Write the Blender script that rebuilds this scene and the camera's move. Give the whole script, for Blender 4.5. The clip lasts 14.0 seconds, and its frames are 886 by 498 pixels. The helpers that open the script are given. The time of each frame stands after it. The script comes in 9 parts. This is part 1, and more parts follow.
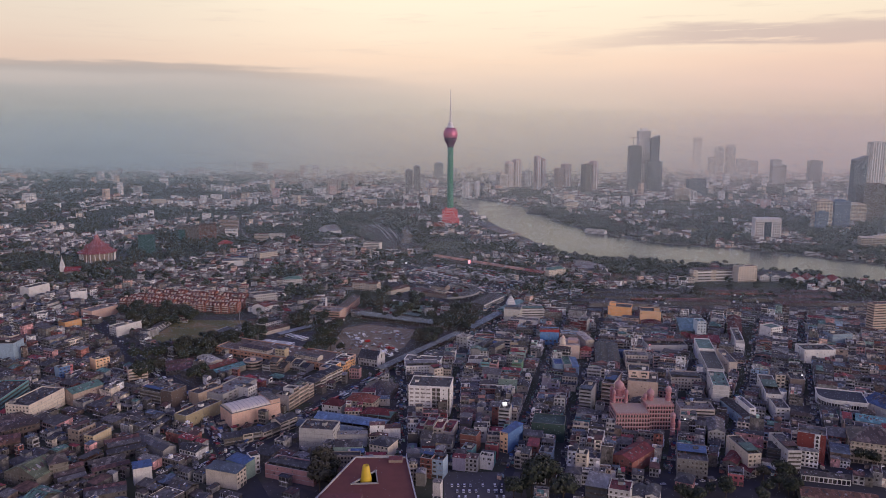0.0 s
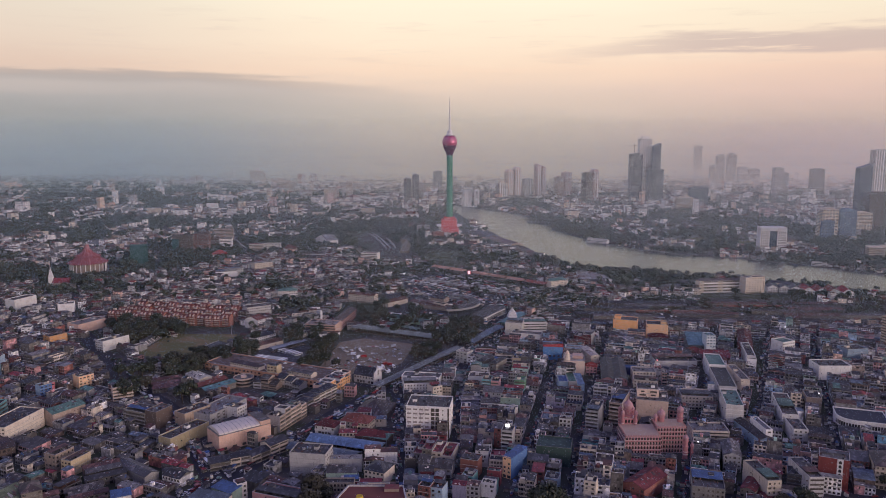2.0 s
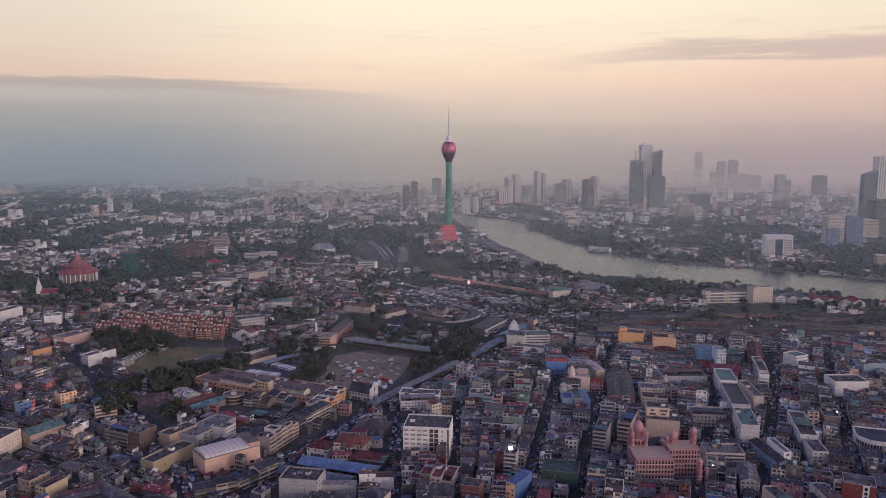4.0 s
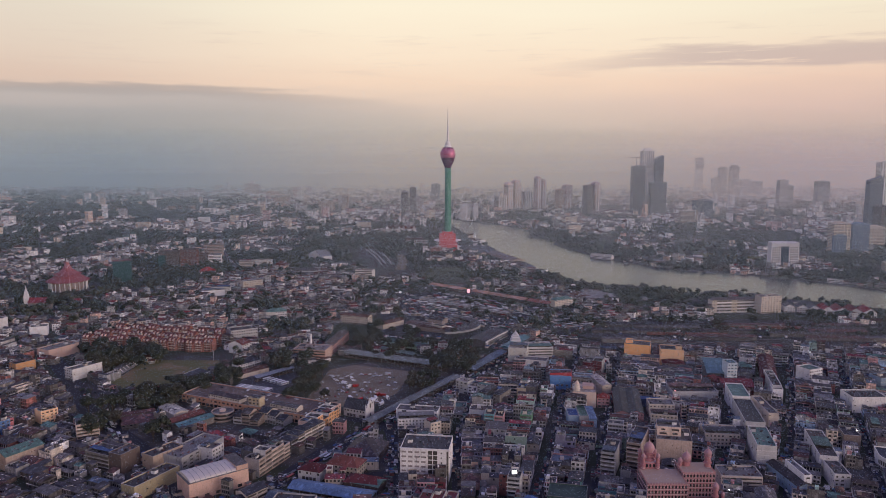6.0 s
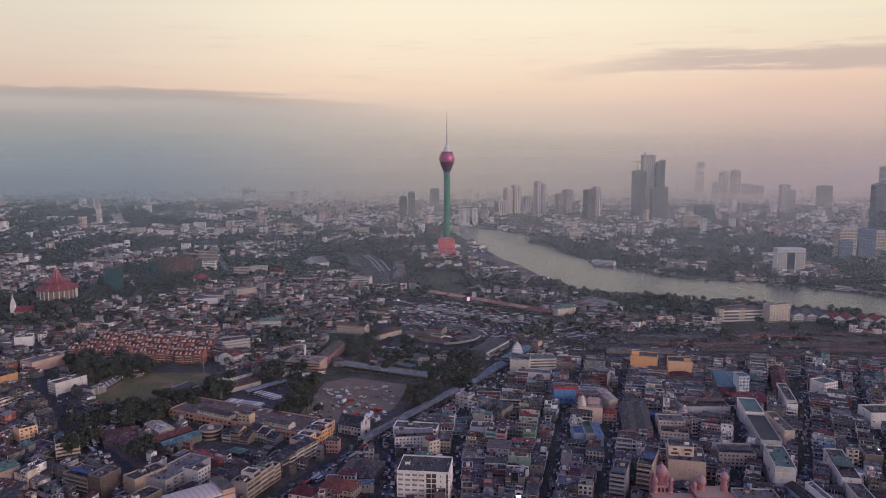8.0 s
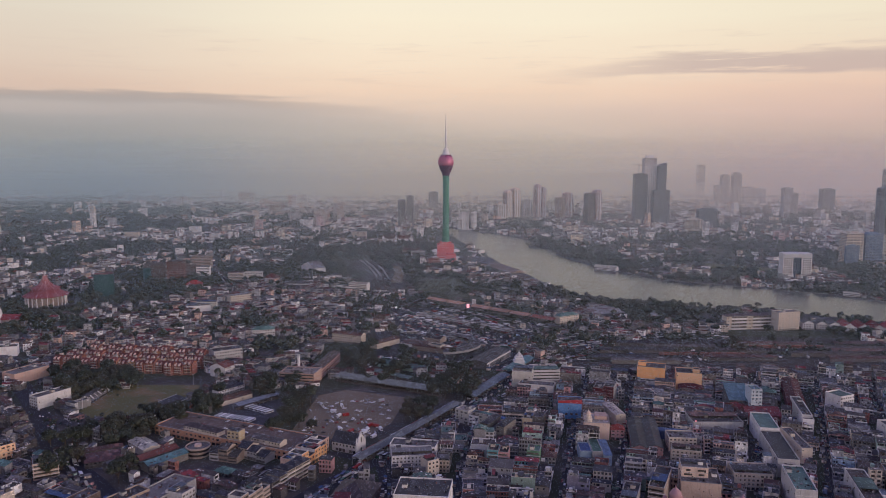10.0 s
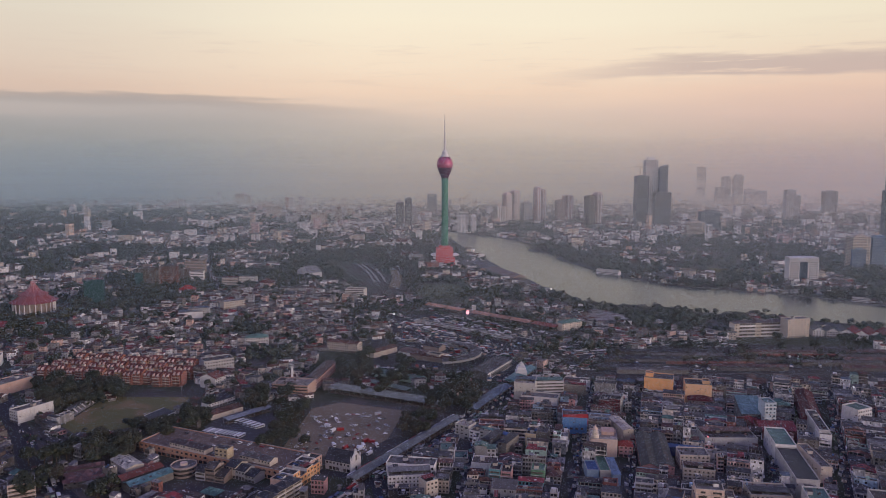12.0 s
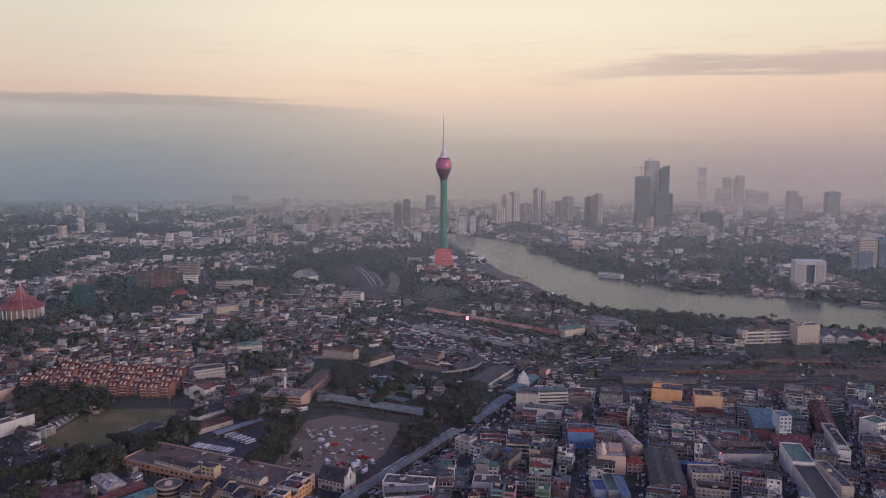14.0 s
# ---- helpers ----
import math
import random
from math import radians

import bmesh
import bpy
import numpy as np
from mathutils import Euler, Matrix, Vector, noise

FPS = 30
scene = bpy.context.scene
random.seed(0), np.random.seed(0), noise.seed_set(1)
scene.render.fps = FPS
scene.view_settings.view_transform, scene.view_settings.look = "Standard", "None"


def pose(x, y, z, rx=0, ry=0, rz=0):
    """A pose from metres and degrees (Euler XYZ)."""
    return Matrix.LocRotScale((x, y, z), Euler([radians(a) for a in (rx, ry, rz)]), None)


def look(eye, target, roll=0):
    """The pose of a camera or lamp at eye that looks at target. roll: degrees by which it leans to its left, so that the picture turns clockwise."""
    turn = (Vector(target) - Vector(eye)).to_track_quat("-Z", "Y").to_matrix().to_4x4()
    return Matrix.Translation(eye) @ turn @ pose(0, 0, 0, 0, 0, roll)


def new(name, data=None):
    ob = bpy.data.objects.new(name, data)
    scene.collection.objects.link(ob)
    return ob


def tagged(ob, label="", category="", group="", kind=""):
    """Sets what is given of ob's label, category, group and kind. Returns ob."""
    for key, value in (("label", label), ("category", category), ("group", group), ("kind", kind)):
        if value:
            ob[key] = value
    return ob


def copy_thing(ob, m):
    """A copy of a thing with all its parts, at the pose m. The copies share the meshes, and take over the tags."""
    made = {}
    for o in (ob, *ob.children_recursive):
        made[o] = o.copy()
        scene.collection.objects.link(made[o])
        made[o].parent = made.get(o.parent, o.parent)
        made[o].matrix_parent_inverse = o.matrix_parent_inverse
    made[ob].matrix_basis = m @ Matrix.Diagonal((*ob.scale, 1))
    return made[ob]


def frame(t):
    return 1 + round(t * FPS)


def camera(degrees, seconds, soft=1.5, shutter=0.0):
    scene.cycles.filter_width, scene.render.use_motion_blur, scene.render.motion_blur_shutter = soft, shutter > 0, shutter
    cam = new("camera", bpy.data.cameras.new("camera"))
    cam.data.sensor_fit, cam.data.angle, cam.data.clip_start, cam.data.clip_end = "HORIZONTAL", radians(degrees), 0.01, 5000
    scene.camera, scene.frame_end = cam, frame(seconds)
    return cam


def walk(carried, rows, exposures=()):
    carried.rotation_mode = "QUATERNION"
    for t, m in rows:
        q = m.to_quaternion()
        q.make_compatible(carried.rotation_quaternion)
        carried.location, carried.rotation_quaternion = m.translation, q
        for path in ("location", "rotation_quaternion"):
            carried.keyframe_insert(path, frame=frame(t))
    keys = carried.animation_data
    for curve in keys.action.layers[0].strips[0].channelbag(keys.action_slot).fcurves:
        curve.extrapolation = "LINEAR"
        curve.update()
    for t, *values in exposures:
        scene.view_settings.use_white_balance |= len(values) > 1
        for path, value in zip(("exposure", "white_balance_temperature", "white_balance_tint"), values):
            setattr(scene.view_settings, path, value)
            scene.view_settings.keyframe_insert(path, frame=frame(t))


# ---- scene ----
import itertools
cam = camera(60.0, 14.0, soft=0.5)
# seconds, x, y, z, yaw, pitch, roll
ROWS = [
    (0.00, 0.00, 0.00, 267.50, -0.767, -9.458, -0.083),
    (0.50, 0.09, 8.71, 267.02, -0.785, -9.298, -0.078),
    (1.00, 0.18, 17.41, 266.57, -0.803, -9.143, -0.074),
    (1.50, 0.27, 26.10, 266.15, -0.822, -8.994, -0.069),
    (2.00, 0.36, 34.78, 265.75, -0.840, -8.852, -0.064),
    (2.50, 0.44, 43.46, 265.38, -0.859, -8.715, -0.059),
    (3.00, 0.53, 52.13, 265.04, -0.878, -8.585, -0.054),
    (3.50, 0.62, 60.78, 264.73, -0.898, -8.461, -0.049),
    (4.75, 0.84, 82.39, 264.08, -0.948, -8.177, -0.037),
    (6.00, 1.07, 103.95, 263.60, -1.000, -7.930, -0.025),
    (6.50, 1.15, 112.56, 263.46, -1.021, -7.842, -0.020),
    (7.00, 1.24, 121.16, 263.34, -1.043, -7.760, -0.016),
    (7.50, 1.33, 129.75, 263.26, -1.065, -7.683, -0.011),
    (8.00, 1.42, 138.33, 263.20, -1.087, -7.613, -0.006),
    (9.25, 1.64, 159.75, 263.18, -1.143, -7.464, 0.006),
    (10.50, 1.86, 181.12, 263.34, -1.202, -7.351, 0.018),
    (11.00, 1.95, 189.65, 263.45, -1.226, -7.316, 0.023),
    (11.50, 2.04, 198.17, 263.59, -1.250, -7.288, 0.028),
    (12.00, 2.13, 206.69, 263.76, -1.274, -7.265, 0.033),
    (12.50, 2.22, 215.19, 263.96, -1.299, -7.247, 0.038),
    (13.00, 2.31, 223.69, 264.18, -1.324, -7.236, 0.043),
    (13.50, 2.40, 232.18, 264.43, -1.349, -7.231, 0.047),
    (14.00, 2.49, 240.66, 264.72, -1.375, -7.231, 0.052),
]
walk(cam, [(t, pose(x, y, z, 90 + pitch, roll, yaw)) for t, x, y, z, yaw, pitch, roll in ROWS], exposures=((0.0, 0.13), (5.0, 0.04), (14.0, -0.05)))

# ---- world, sun ----
scene.view_settings.exposure = 0.0
SUN_AZ, SUN_EL = 125.0, 11.0   # degrees clockwise from +y, above the horizon


def node_maths(tree):
    """Short hands for building node sums."""
    def op(kind, a, b=0.0, c=0.0, clamp=False):
        n = tree.nodes.new("ShaderNodeMath")
        n.operation, n.use_clamp = kind, clamp
        for slot, v in zip(n.inputs, (a, b, c)):
            if isinstance(v, (int, float)):
                slot.default_value = v
            else:
                tree.links.new(v, slot)
        return n.outputs[0]

    def step(a, lo, hi):
        n = tree.nodes.new("ShaderNodeMapRange")
        n.interpolation_type = "SMOOTHSTEP"
        tree.links.new(a, n.inputs[0])
        for i, v in ((1, lo), (2, hi), (3, 0.0), (4, 1.0)):
            if isinstance(v, (int, float)):
                n.inputs[i].default_value = v
            else:
                tree.links.new(v, n.inputs[i])
        return n.outputs[0]

    def mix(f, a, b, kind="MIX"):
        n = tree.nodes.new("ShaderNodeMix")
        n.data_type, n.blend_type = "RGBA", kind
        for slot, v in ((n.inputs[0], f), (n.inputs[6], a), (n.inputs[7], b)):
            if isinstance(v, (int, float)):
                slot.default_value = v
            elif isinstance(v, tuple):
                slot.default_value = (*v, 1.0)
            else:
                tree.links.new(v, slot)
        return n.outputs[2]

    def ramp(f, stops, flat=False):
        n = tree.nodes.new("ShaderNodeValToRGB")
        e = n.color_ramp.elements
        n.color_ramp.interpolation = "CONSTANT" if flat else "LINEAR"
        while len(e) < len(stops):
            e.new(1.0)
        for s, (p, c) in zip(e, stops):
            s.position, s.color = p, (*c, 1.0)
        tree.links.new(f, n.inputs[0])
        return n.outputs[0]

    def noise_of(vec, scale, detail=3.0, rough=0.5):
        n = tree.nodes.new("ShaderNodeTexNoise")
        n.inputs["Scale"].default_value, n.inputs["Detail"].default_value, n.inputs["Roughness"].default_value = scale, detail, rough
        tree.links.new(vec, n.inputs["Vector"])
        return n.outputs[0]

    def patches(vec, scale):
        n = tree.nodes.new("ShaderNodeTexVoronoi")
        n.feature, n.distance = "F1", "CHEBYCHEV"
        n.inputs["Scale"].default_value = scale
        tree.links.new(vec, n.inputs["Vector"])
        s = tree.nodes.new("ShaderNodeSeparateColor")
        tree.links.new(n.outputs["Color"], s.inputs[0])
        return s.outputs[0]
    node_maths.patches = patches

    def vec(x, y, z):
        n = tree.nodes.new("ShaderNodeCombineXYZ")
        for slot, v in zip(n.inputs, (x, y, z)):
            if isinstance(v, (int, float)):
                slot.default_value = v
            else:
                tree.links.new(v, slot)
        return n.outputs[0]

    def scaled(v, s):
        n = tree.nodes.new("ShaderNodeMapping")
        n.inputs["Scale"].default_value = s
        tree.links.new(v, n.inputs[0])
        return n.outputs[0]
    return op, step, mix, ramp, noise_of, vec, scaled


def make_world():
    """A dusk sky: bright cream above, pink low down, a grey bank of cloud over the inland side, haze along the horizon."""
    world = bpy.data.worlds.new("dusk_sky")
    world.use_nodes = True
    tree = world.node_tree
    op, step, mix, ramp, noise_of, vec, scaled = node_maths(tree)
    coord = tree.nodes.new("ShaderNodeTexCoord")
    sep = tree.nodes.new("ShaderNodeSeparateXYZ")
    tree.links.new(coord.outputs["Generated"], sep.inputs[0])
    dx, dy, dz = sep.outputs
    flat = op("SQRT", op("ADD", op("MULTIPLY", dx, dx), op("MULTIPLY", dy, dy)))
    v = op("DIVIDE", dz, op("MAXIMUM", flat, 0.001))       # slope above the horizon
    az = op("ARCTAN2", dx, dy)                              # to the right of +y
    swirl = noise_of(vec(op("MULTIPLY", az, 3.0), op("MULTIPLY", v, 22.0), 0.0), 1.6, 5.0, 0.55)
    fine = noise_of(vec(op("MULTIPLY", az, 9.0), op("MULTIPLY", v, 110.0), 3.0), 1.0, 5.0, 0.6)
    vv = op("ADD", v, op("MULTIPLY", op("SUBTRACT", swirl, 0.5), 0.03))
    pos = op("DIVIDE", op("ADD", vv, 0.10), 0.60, clamp=True)   # -0.10 .. 0.50
    def p(a):
        return (a + 0.10) / 0.60
    clear = ramp(pos, [(p(-0.10), (0.24, 0.22, 0.235)), (p(-0.055), (0.36, 0.32, 0.30)), (p(-0.02), (0.49, 0.42, 0.365)), (p(0.01), (0.60, 0.49, 0.415)),
                       (p(0.045), (0.74, 0.575, 0.48)), (p(0.075), (0.88, 0.66, 0.51)), (p(0.105), (0.93, 0.75, 0.58)), (p(0.16), (0.96, 0.85, 0.66)),
                       (p(0.24), (0.92, 0.84, 0.68)), (p(0.34), (0.40, 0.38, 0.54)), (p(0.50), (0.23, 0.235, 0.50))])
    bank = ramp(pos, [(p(-0.10), (0.14, 0.16, 0.185)), (p(-0.055), (0.17, 0.19, 0.215)), (p(-0.03), (0.220, 0.232, 0.244)), (p(-0.01), (0.268, 0.275, 0.280)), (p(0.01), (0.31, 0.312, 0.316)),
                      (p(0.035), (0.39, 0.365, 0.365)), (p(0.055), (0.45, 0.405, 0.395)), (p(0.10), (0.53, 0.47, 0.42))])
    clear = mix(op("MULTIPLY", step(az, 0.10, 0.50), step(v, 0.14, 0.04)), clear, mix(1.0, clear, (1.0, 0.93, 0.97), "MULTIPLY"))
    shade = op("SUBTRACT", 1.0, op("ADD", op("MULTIPLY", step(az, -0.05, -0.5), 0.20), op("MULTIPLY", step(az, 0.15, 0.55), 0.07)))
    clear = mix(1.0, clear, vec(shade, shade, op("MULTIPLY_ADD", step(az, -0.05, -0.5), 0.05, shade)), "MULTIPLY")
    warm_bank = ramp(pos, [(p(-0.10), (0.22, 0.215, 0.22)), (p(-0.055), (0.31, 0.30, 0.295)), (p(-0.03), (0.40, 0.37, 0.345)), (p(0.01), (0.475, 0.425, 0.385)),
                           (p(0.05), (0.53, 0.455, 0.42)), (p(0.09), (0.66, 0.53, 0.46))])
    bank = mix(step(az, -0.46, 0.02), bank, warm_bank)
    wave = noise_of(vec(op("MULTIPLY", az, 4.0), 0.0, 7.0), 1.0, 3.0, 0.5)
    drop = op("MULTIPLY", step(az, -0.34, 0.10), 0.022)
    edge = op("SUBTRACT", op("ADD", 0.066, op("MULTIPLY", op("SUBTRACT", wave, 0.5), 0.014)), drop)
    edge = op("ADD", edge, op("MULTIPLY", op("SUBTRACT", fine, 0.5), 0.022))
    soft = op("ADD", 0.010, op("MULTIPLY", step(az, -0.30, 0.12), 0.026))
    above = step(v, op("SUBTRACT", edge, soft), op("ADD", edge, op("MULTIPLY", soft, 0.6)))
    left = step(az, 0.34, -0.30)
    cover = op("MULTIPLY", op("SUBTRACT", 1.0, above), left)
    colour = mix(cover, clear, bank)
    # streaks of thin cloud, thick towards the right
    lift = op("MULTIPLY", az, 0.014)
    mid = op("ADD", op("ADD", 0.088, lift), op("MULTIPLY", op("SUBTRACT", swirl, 0.5), 0.030))
    top = op("ADD", 0.008, op("ADD", op("MULTIPLY", step(az, 0.08, 0.32), 0.020), op("MULTIPLY", op("SUBTRACT", fine, 0.5), 0.030)))
    band = op("MULTIPLY", step(v, op("SUBTRACT", mid, 0.007), mid), step(v, op("ADD", mid, top), op("ADD", mid, op("MULTIPLY", top, 0.45))))
    wide = step(az, 0.10, 0.36)
    streak = op("MULTIPLY", op("MULTIPLY", band, wide), step(fine, 0.22, 0.46))
    thin = op("MULTIPLY", op("MULTIPLY", step(v, 0.05, 0.10), step(v, 0.16, 0.13)), step(fine, 0.52, 0.70))
    # the dark upper rim of the bank
    rim = op("MULTIPLY", op("MULTIPLY", step(v, op("SUBTRACT", edge, op("MULTIPLY_ADD", fine, 0.020, 0.004)), op("SUBTRACT", edge, 0.002)), step(v, op("ADD", edge, 0.007), edge)), step(az, 0.02, -0.30))
    colour = mix(op("MULTIPLY", streak, 0.7), colour, (0.53, 0.41, 0.39))
    colour = mix(op("MULTIPLY", thin, 0.20), colour, (0.60, 0.47, 0.42))
    pale = op("MULTIPLY", op("MULTIPLY", step(v, op("SUBTRACT", edge, 0.030), op("SUBTRACT", edge, 0.016)), step(v, op("SUBTRACT", edge, 0.003), op("SUBTRACT", edge, 0.012))), step(az, 0.05, -0.30))
    colour = mix(op("MULTIPLY", pale, op("MULTIPLY", swirl, 0.30)), colour, (0.66, 0.53, 0.48))
    colour = mix(op("MULTIPLY", rim, 0.52), colour, (0.36, 0.31, 0.305))
    # the glow of the low sun, behind the camera's right shoulder
    ax, ay = math.sin(radians(SUN_AZ)), math.cos(radians(SUN_AZ))
    toward = op("ADD", op("MULTIPLY", dx, ax), op("MULTIPLY", dy, ay))
    glow = op("MULTIPLY", step(toward, 0.15, 1.0), op("MULTIPLY", step(v, -0.02, 0.06), step(v, 0.75, 0.10)))
    colour = mix(glow, colour, (1.55, 1.20, 1.05))
    zen = step(v, 0.35, 2.5)
    colour = mix(zen, colour, (0.120, 0.140, 0.45))
    sky = tree.nodes.new("ShaderNodeTexSky")
    sky.sky_type, sky.sun_disc = "NISHITA", False
    sky.sun_elevation, sky.sun_rotation = radians(SUN_EL), radians(SUN_AZ)
    b1, b2, add = (tree.nodes.new(n) for n in ("ShaderNodeBackground", "ShaderNodeBackground", "ShaderNodeAddShader"))
    tree.links.new(colour, b1.inputs[0])
    b1.inputs[1].default_value = SKY
    tree.links.new(sky.outputs[0], b2.inputs[0])
    b2.inputs[1].default_value = 0.004
    tree.links.new(b1.outputs[0], add.inputs[0])
    tree.links.new(b2.outputs[0], add.inputs[1])
    tree.links.new(add.outputs[0], tree.nodes["World Output"].inputs[0])
    scene.world = world


SKY = 1.0
make_world()
sun_data = bpy.data.lights.new("sun", "SUN")
sun_data.energy, sun_data.angle, sun_data.color = 1.0, radians(18), (1.0, 0.80, 0.755)
sun = new("sun", sun_data)
_a, _e = radians(SUN_AZ), radians(SUN_EL)
sun.matrix_world = look((0, 0, 900), (-math.sin(_a) * math.cos(_e) * 100, -math.cos(_a) * math.cos(_e) * 100, 900 - math.sin(_e) * 100))

# ---- materials ----
MATS = {}


def material(name, build, rough=0.8, metal=0.0, bump=0.0):
    """A procedural material: build(ops, position, random) gives its base colour, and perhaps a height."""
    if name in MATS:
        return MATS[name]
    m = bpy.data.materials.new(name)
    m.use_nodes = True
    tree = m.node_tree
    bsdf = tree.nodes["Principled BSDF"]
    bsdf.inputs["Roughness"].default_value, bsdf.inputs["Metallic"].default_value = rough, metal
    ops = node_maths(tree)
    geo, info = tree.nodes.new("ShaderNodeNewGeometry"), tree.nodes.new("ShaderNodeObjectInfo")
    got = build(ops, geo.outputs["Position"], info.outputs["Random"], geo.outputs["Random Per Island"])
    colour, height = got if isinstance(got, tuple) else (got, None)
    tree.links.new(colour, bsdf.inputs["Base Color"])
    if height is not None and bump:
        b = tree.nodes.new("ShaderNodeBump")
        b.inputs["Strength"].default_value, b.inputs["Distance"].default_value = 1.0, bump
        tree.links.new(height, b.inputs["Height"])
        tree.links.new(b.outputs[0], bsdf.inputs["Normal"])
    MATS[name] = m
    return m


def dim(c, k):
    return tuple(min(1.0, a * k) for a in c)


def weathered(ops, pos, colour, rnd):
    """Rain streaks, blotches and grain on a painted wall."""
    op, step, mix, ramp, noise_of, vec, scaled = ops
    streaks = noise_of(scaled(pos, (0.9, 0.9, 0.10)), 1.0, 4.0, 0.6)
    blot = noise_of(pos, 0.12, 4.0, 0.6)
    grain = noise_of(pos, 1.3, 3.0, 0.6)
    colour = mix(1.0, colour, vec(*[op("MULTIPLY_ADD", rnd, 0.5, 0.68)] * 3), "MULTIPLY")
    a = mix(op("MULTIPLY", step(streaks, 0.50, 0.76), 0.32), colour, (0.24, 0.21, 0.20), "MULTIPLY")
    a = mix(op("MULTIPLY", step(blot, 0.45, 0.75), 0.35), a, (0.42, 0.38, 0.36), "MULTIPLY")
    a = mix(op("MULTIPLY", step(grain, 0.42, 0.66), 0.30), a, (0.45, 0.42, 0.41), "MULTIPLY")
    return a, grain


PAINT = {
    "white": (0.82, 0.80, 0.77), "cream": (0.67, 0.59, 0.49), "pale_grey": (0.48, 0.47, 0.46), "grey": (0.30, 0.295, 0.29),
    "peach": (0.66, 0.46, 0.37), "mustard": (0.41, 0.315, 0.235), "yellow": (0.58, 0.475, 0.31), "orange": (0.95, 0.52, 0.23),
    "amber": (0.95, 0.62, 0.36), "terracotta": (0.30, 0.125, 0.105), "blush": (0.62, 0.47, 0.46), "brick": (0.20, 0.05, 0.066), "rose": (0.60, 0.33, 0.32),
    "pink": (0.62, 0.20, 0.22), "ice": (0.58, 0.68, 0.74), "brick_red": (0.24, 0.060, 0.055), "theatre_peach": (0.78, 0.53, 0.42), "ivory": (0.76, 0.73, 0.65), "olive": (0.40, 0.34, 0.21), "leaf_green": (0.16, 0.33, 0.19), "vivid_blue": (0.12, 0.27, 0.52), "sky": (0.35, 0.47, 0.58), "blue": (0.09, 0.18, 0.38), "navy": (0.05, 0.07, 0.17),
    "teal": (0.17, 0.40, 0.42), "mint": (0.38, 0.52, 0.44), "green": (0.045, 0.080, 0.070), "tan": (0.42, 0.335, 0.28),
    "brown": (0.145, 0.11, 0.098), "slate": (0.13, 0.14, 0.16), "soot": (0.13, 0.12, 0.115), "mould": (0.20, 0.185, 0.165), "station_orange": (0.56, 0.31, 0.20), "netting": (0.03, 0.095, 0.095), "rose_pale": (0.62, 0.47, 0.43), "peach_pale": (0.74, 0.58, 0.47), "lilac": (0.33, 0.31, 0.40), "concrete": (0.33, 0.32, 0.305),
}


def paint(name):
    return material("painted_wall_" + name, lambda ops, pos, rnd, isl: weathered(ops, pos, PAINT[name], rnd), 0.85, bump=0.03)


TIN = {
    "tin_grey": (0.080, 0.079, 0.082), "tin_pale": (0.24, 0.235, 0.225), "tin_rust": (0.115, 0.060, 0.050), "tin_red": (0.25, 0.045, 0.052), "tin_blue": (0.06, 0.12, 0.26),
    "tin_bluegrey": (0.115, 0.15, 0.185), "tin_mint": (0.13, 0.27, 0.18), "net_roof": (0.055, 0.095, 0.085), "tin_hall": (0.15, 0.27, 0.30), "sheet_blue": (0.27, 0.30, 0.34), "sheet_pale": (0.42, 0.40, 0.35), "sheet_green": (0.20, 0.26, 0.22), "platform_red": (0.36, 0.13, 0.10), "sheet_white": (0.27, 0.295, 0.25), "slab_cream": (0.44, 0.39, 0.33), "tin_sky": (0.13, 0.21, 0.33), "tin_green": (0.10, 0.19, 0.155), "sheet_cream": (0.50, 0.47, 0.38), "tin_teal": (0.13, 0.28, 0.29), "tin_brown": (0.075, 0.058, 0.052), "tile_red": (0.18, 0.062, 0.050),
    "tile_brown": (0.125, 0.068, 0.050), "asbestos": (0.12, 0.114, 0.11), "tar": (0.060, 0.058, 0.060), "slab": (0.088, 0.083, 0.080), "slab_pale": (0.20, 0.188, 0.175),
    "tin_slate": (0.15, 0.165, 0.16), "tin_dark": (0.045, 0.046, 0.050), "maroon": (0.15, 0.036, 0.04), "terracotta_sheet": (0.52, 0.30, 0.21), "deck": (0.27, 0.20, 0.16), "store_red": (0.34, 0.06, 0.055), "lime": (0.15, 0.18, 0.115), "soot": (0.085, 0.078, 0.074),
}


ROUGH_SHEETS = ("tin_grey", "tin_rust", "tin_brown", "tin_dark", "asbestos", "soot", "tile_brown", "slab", "tar")


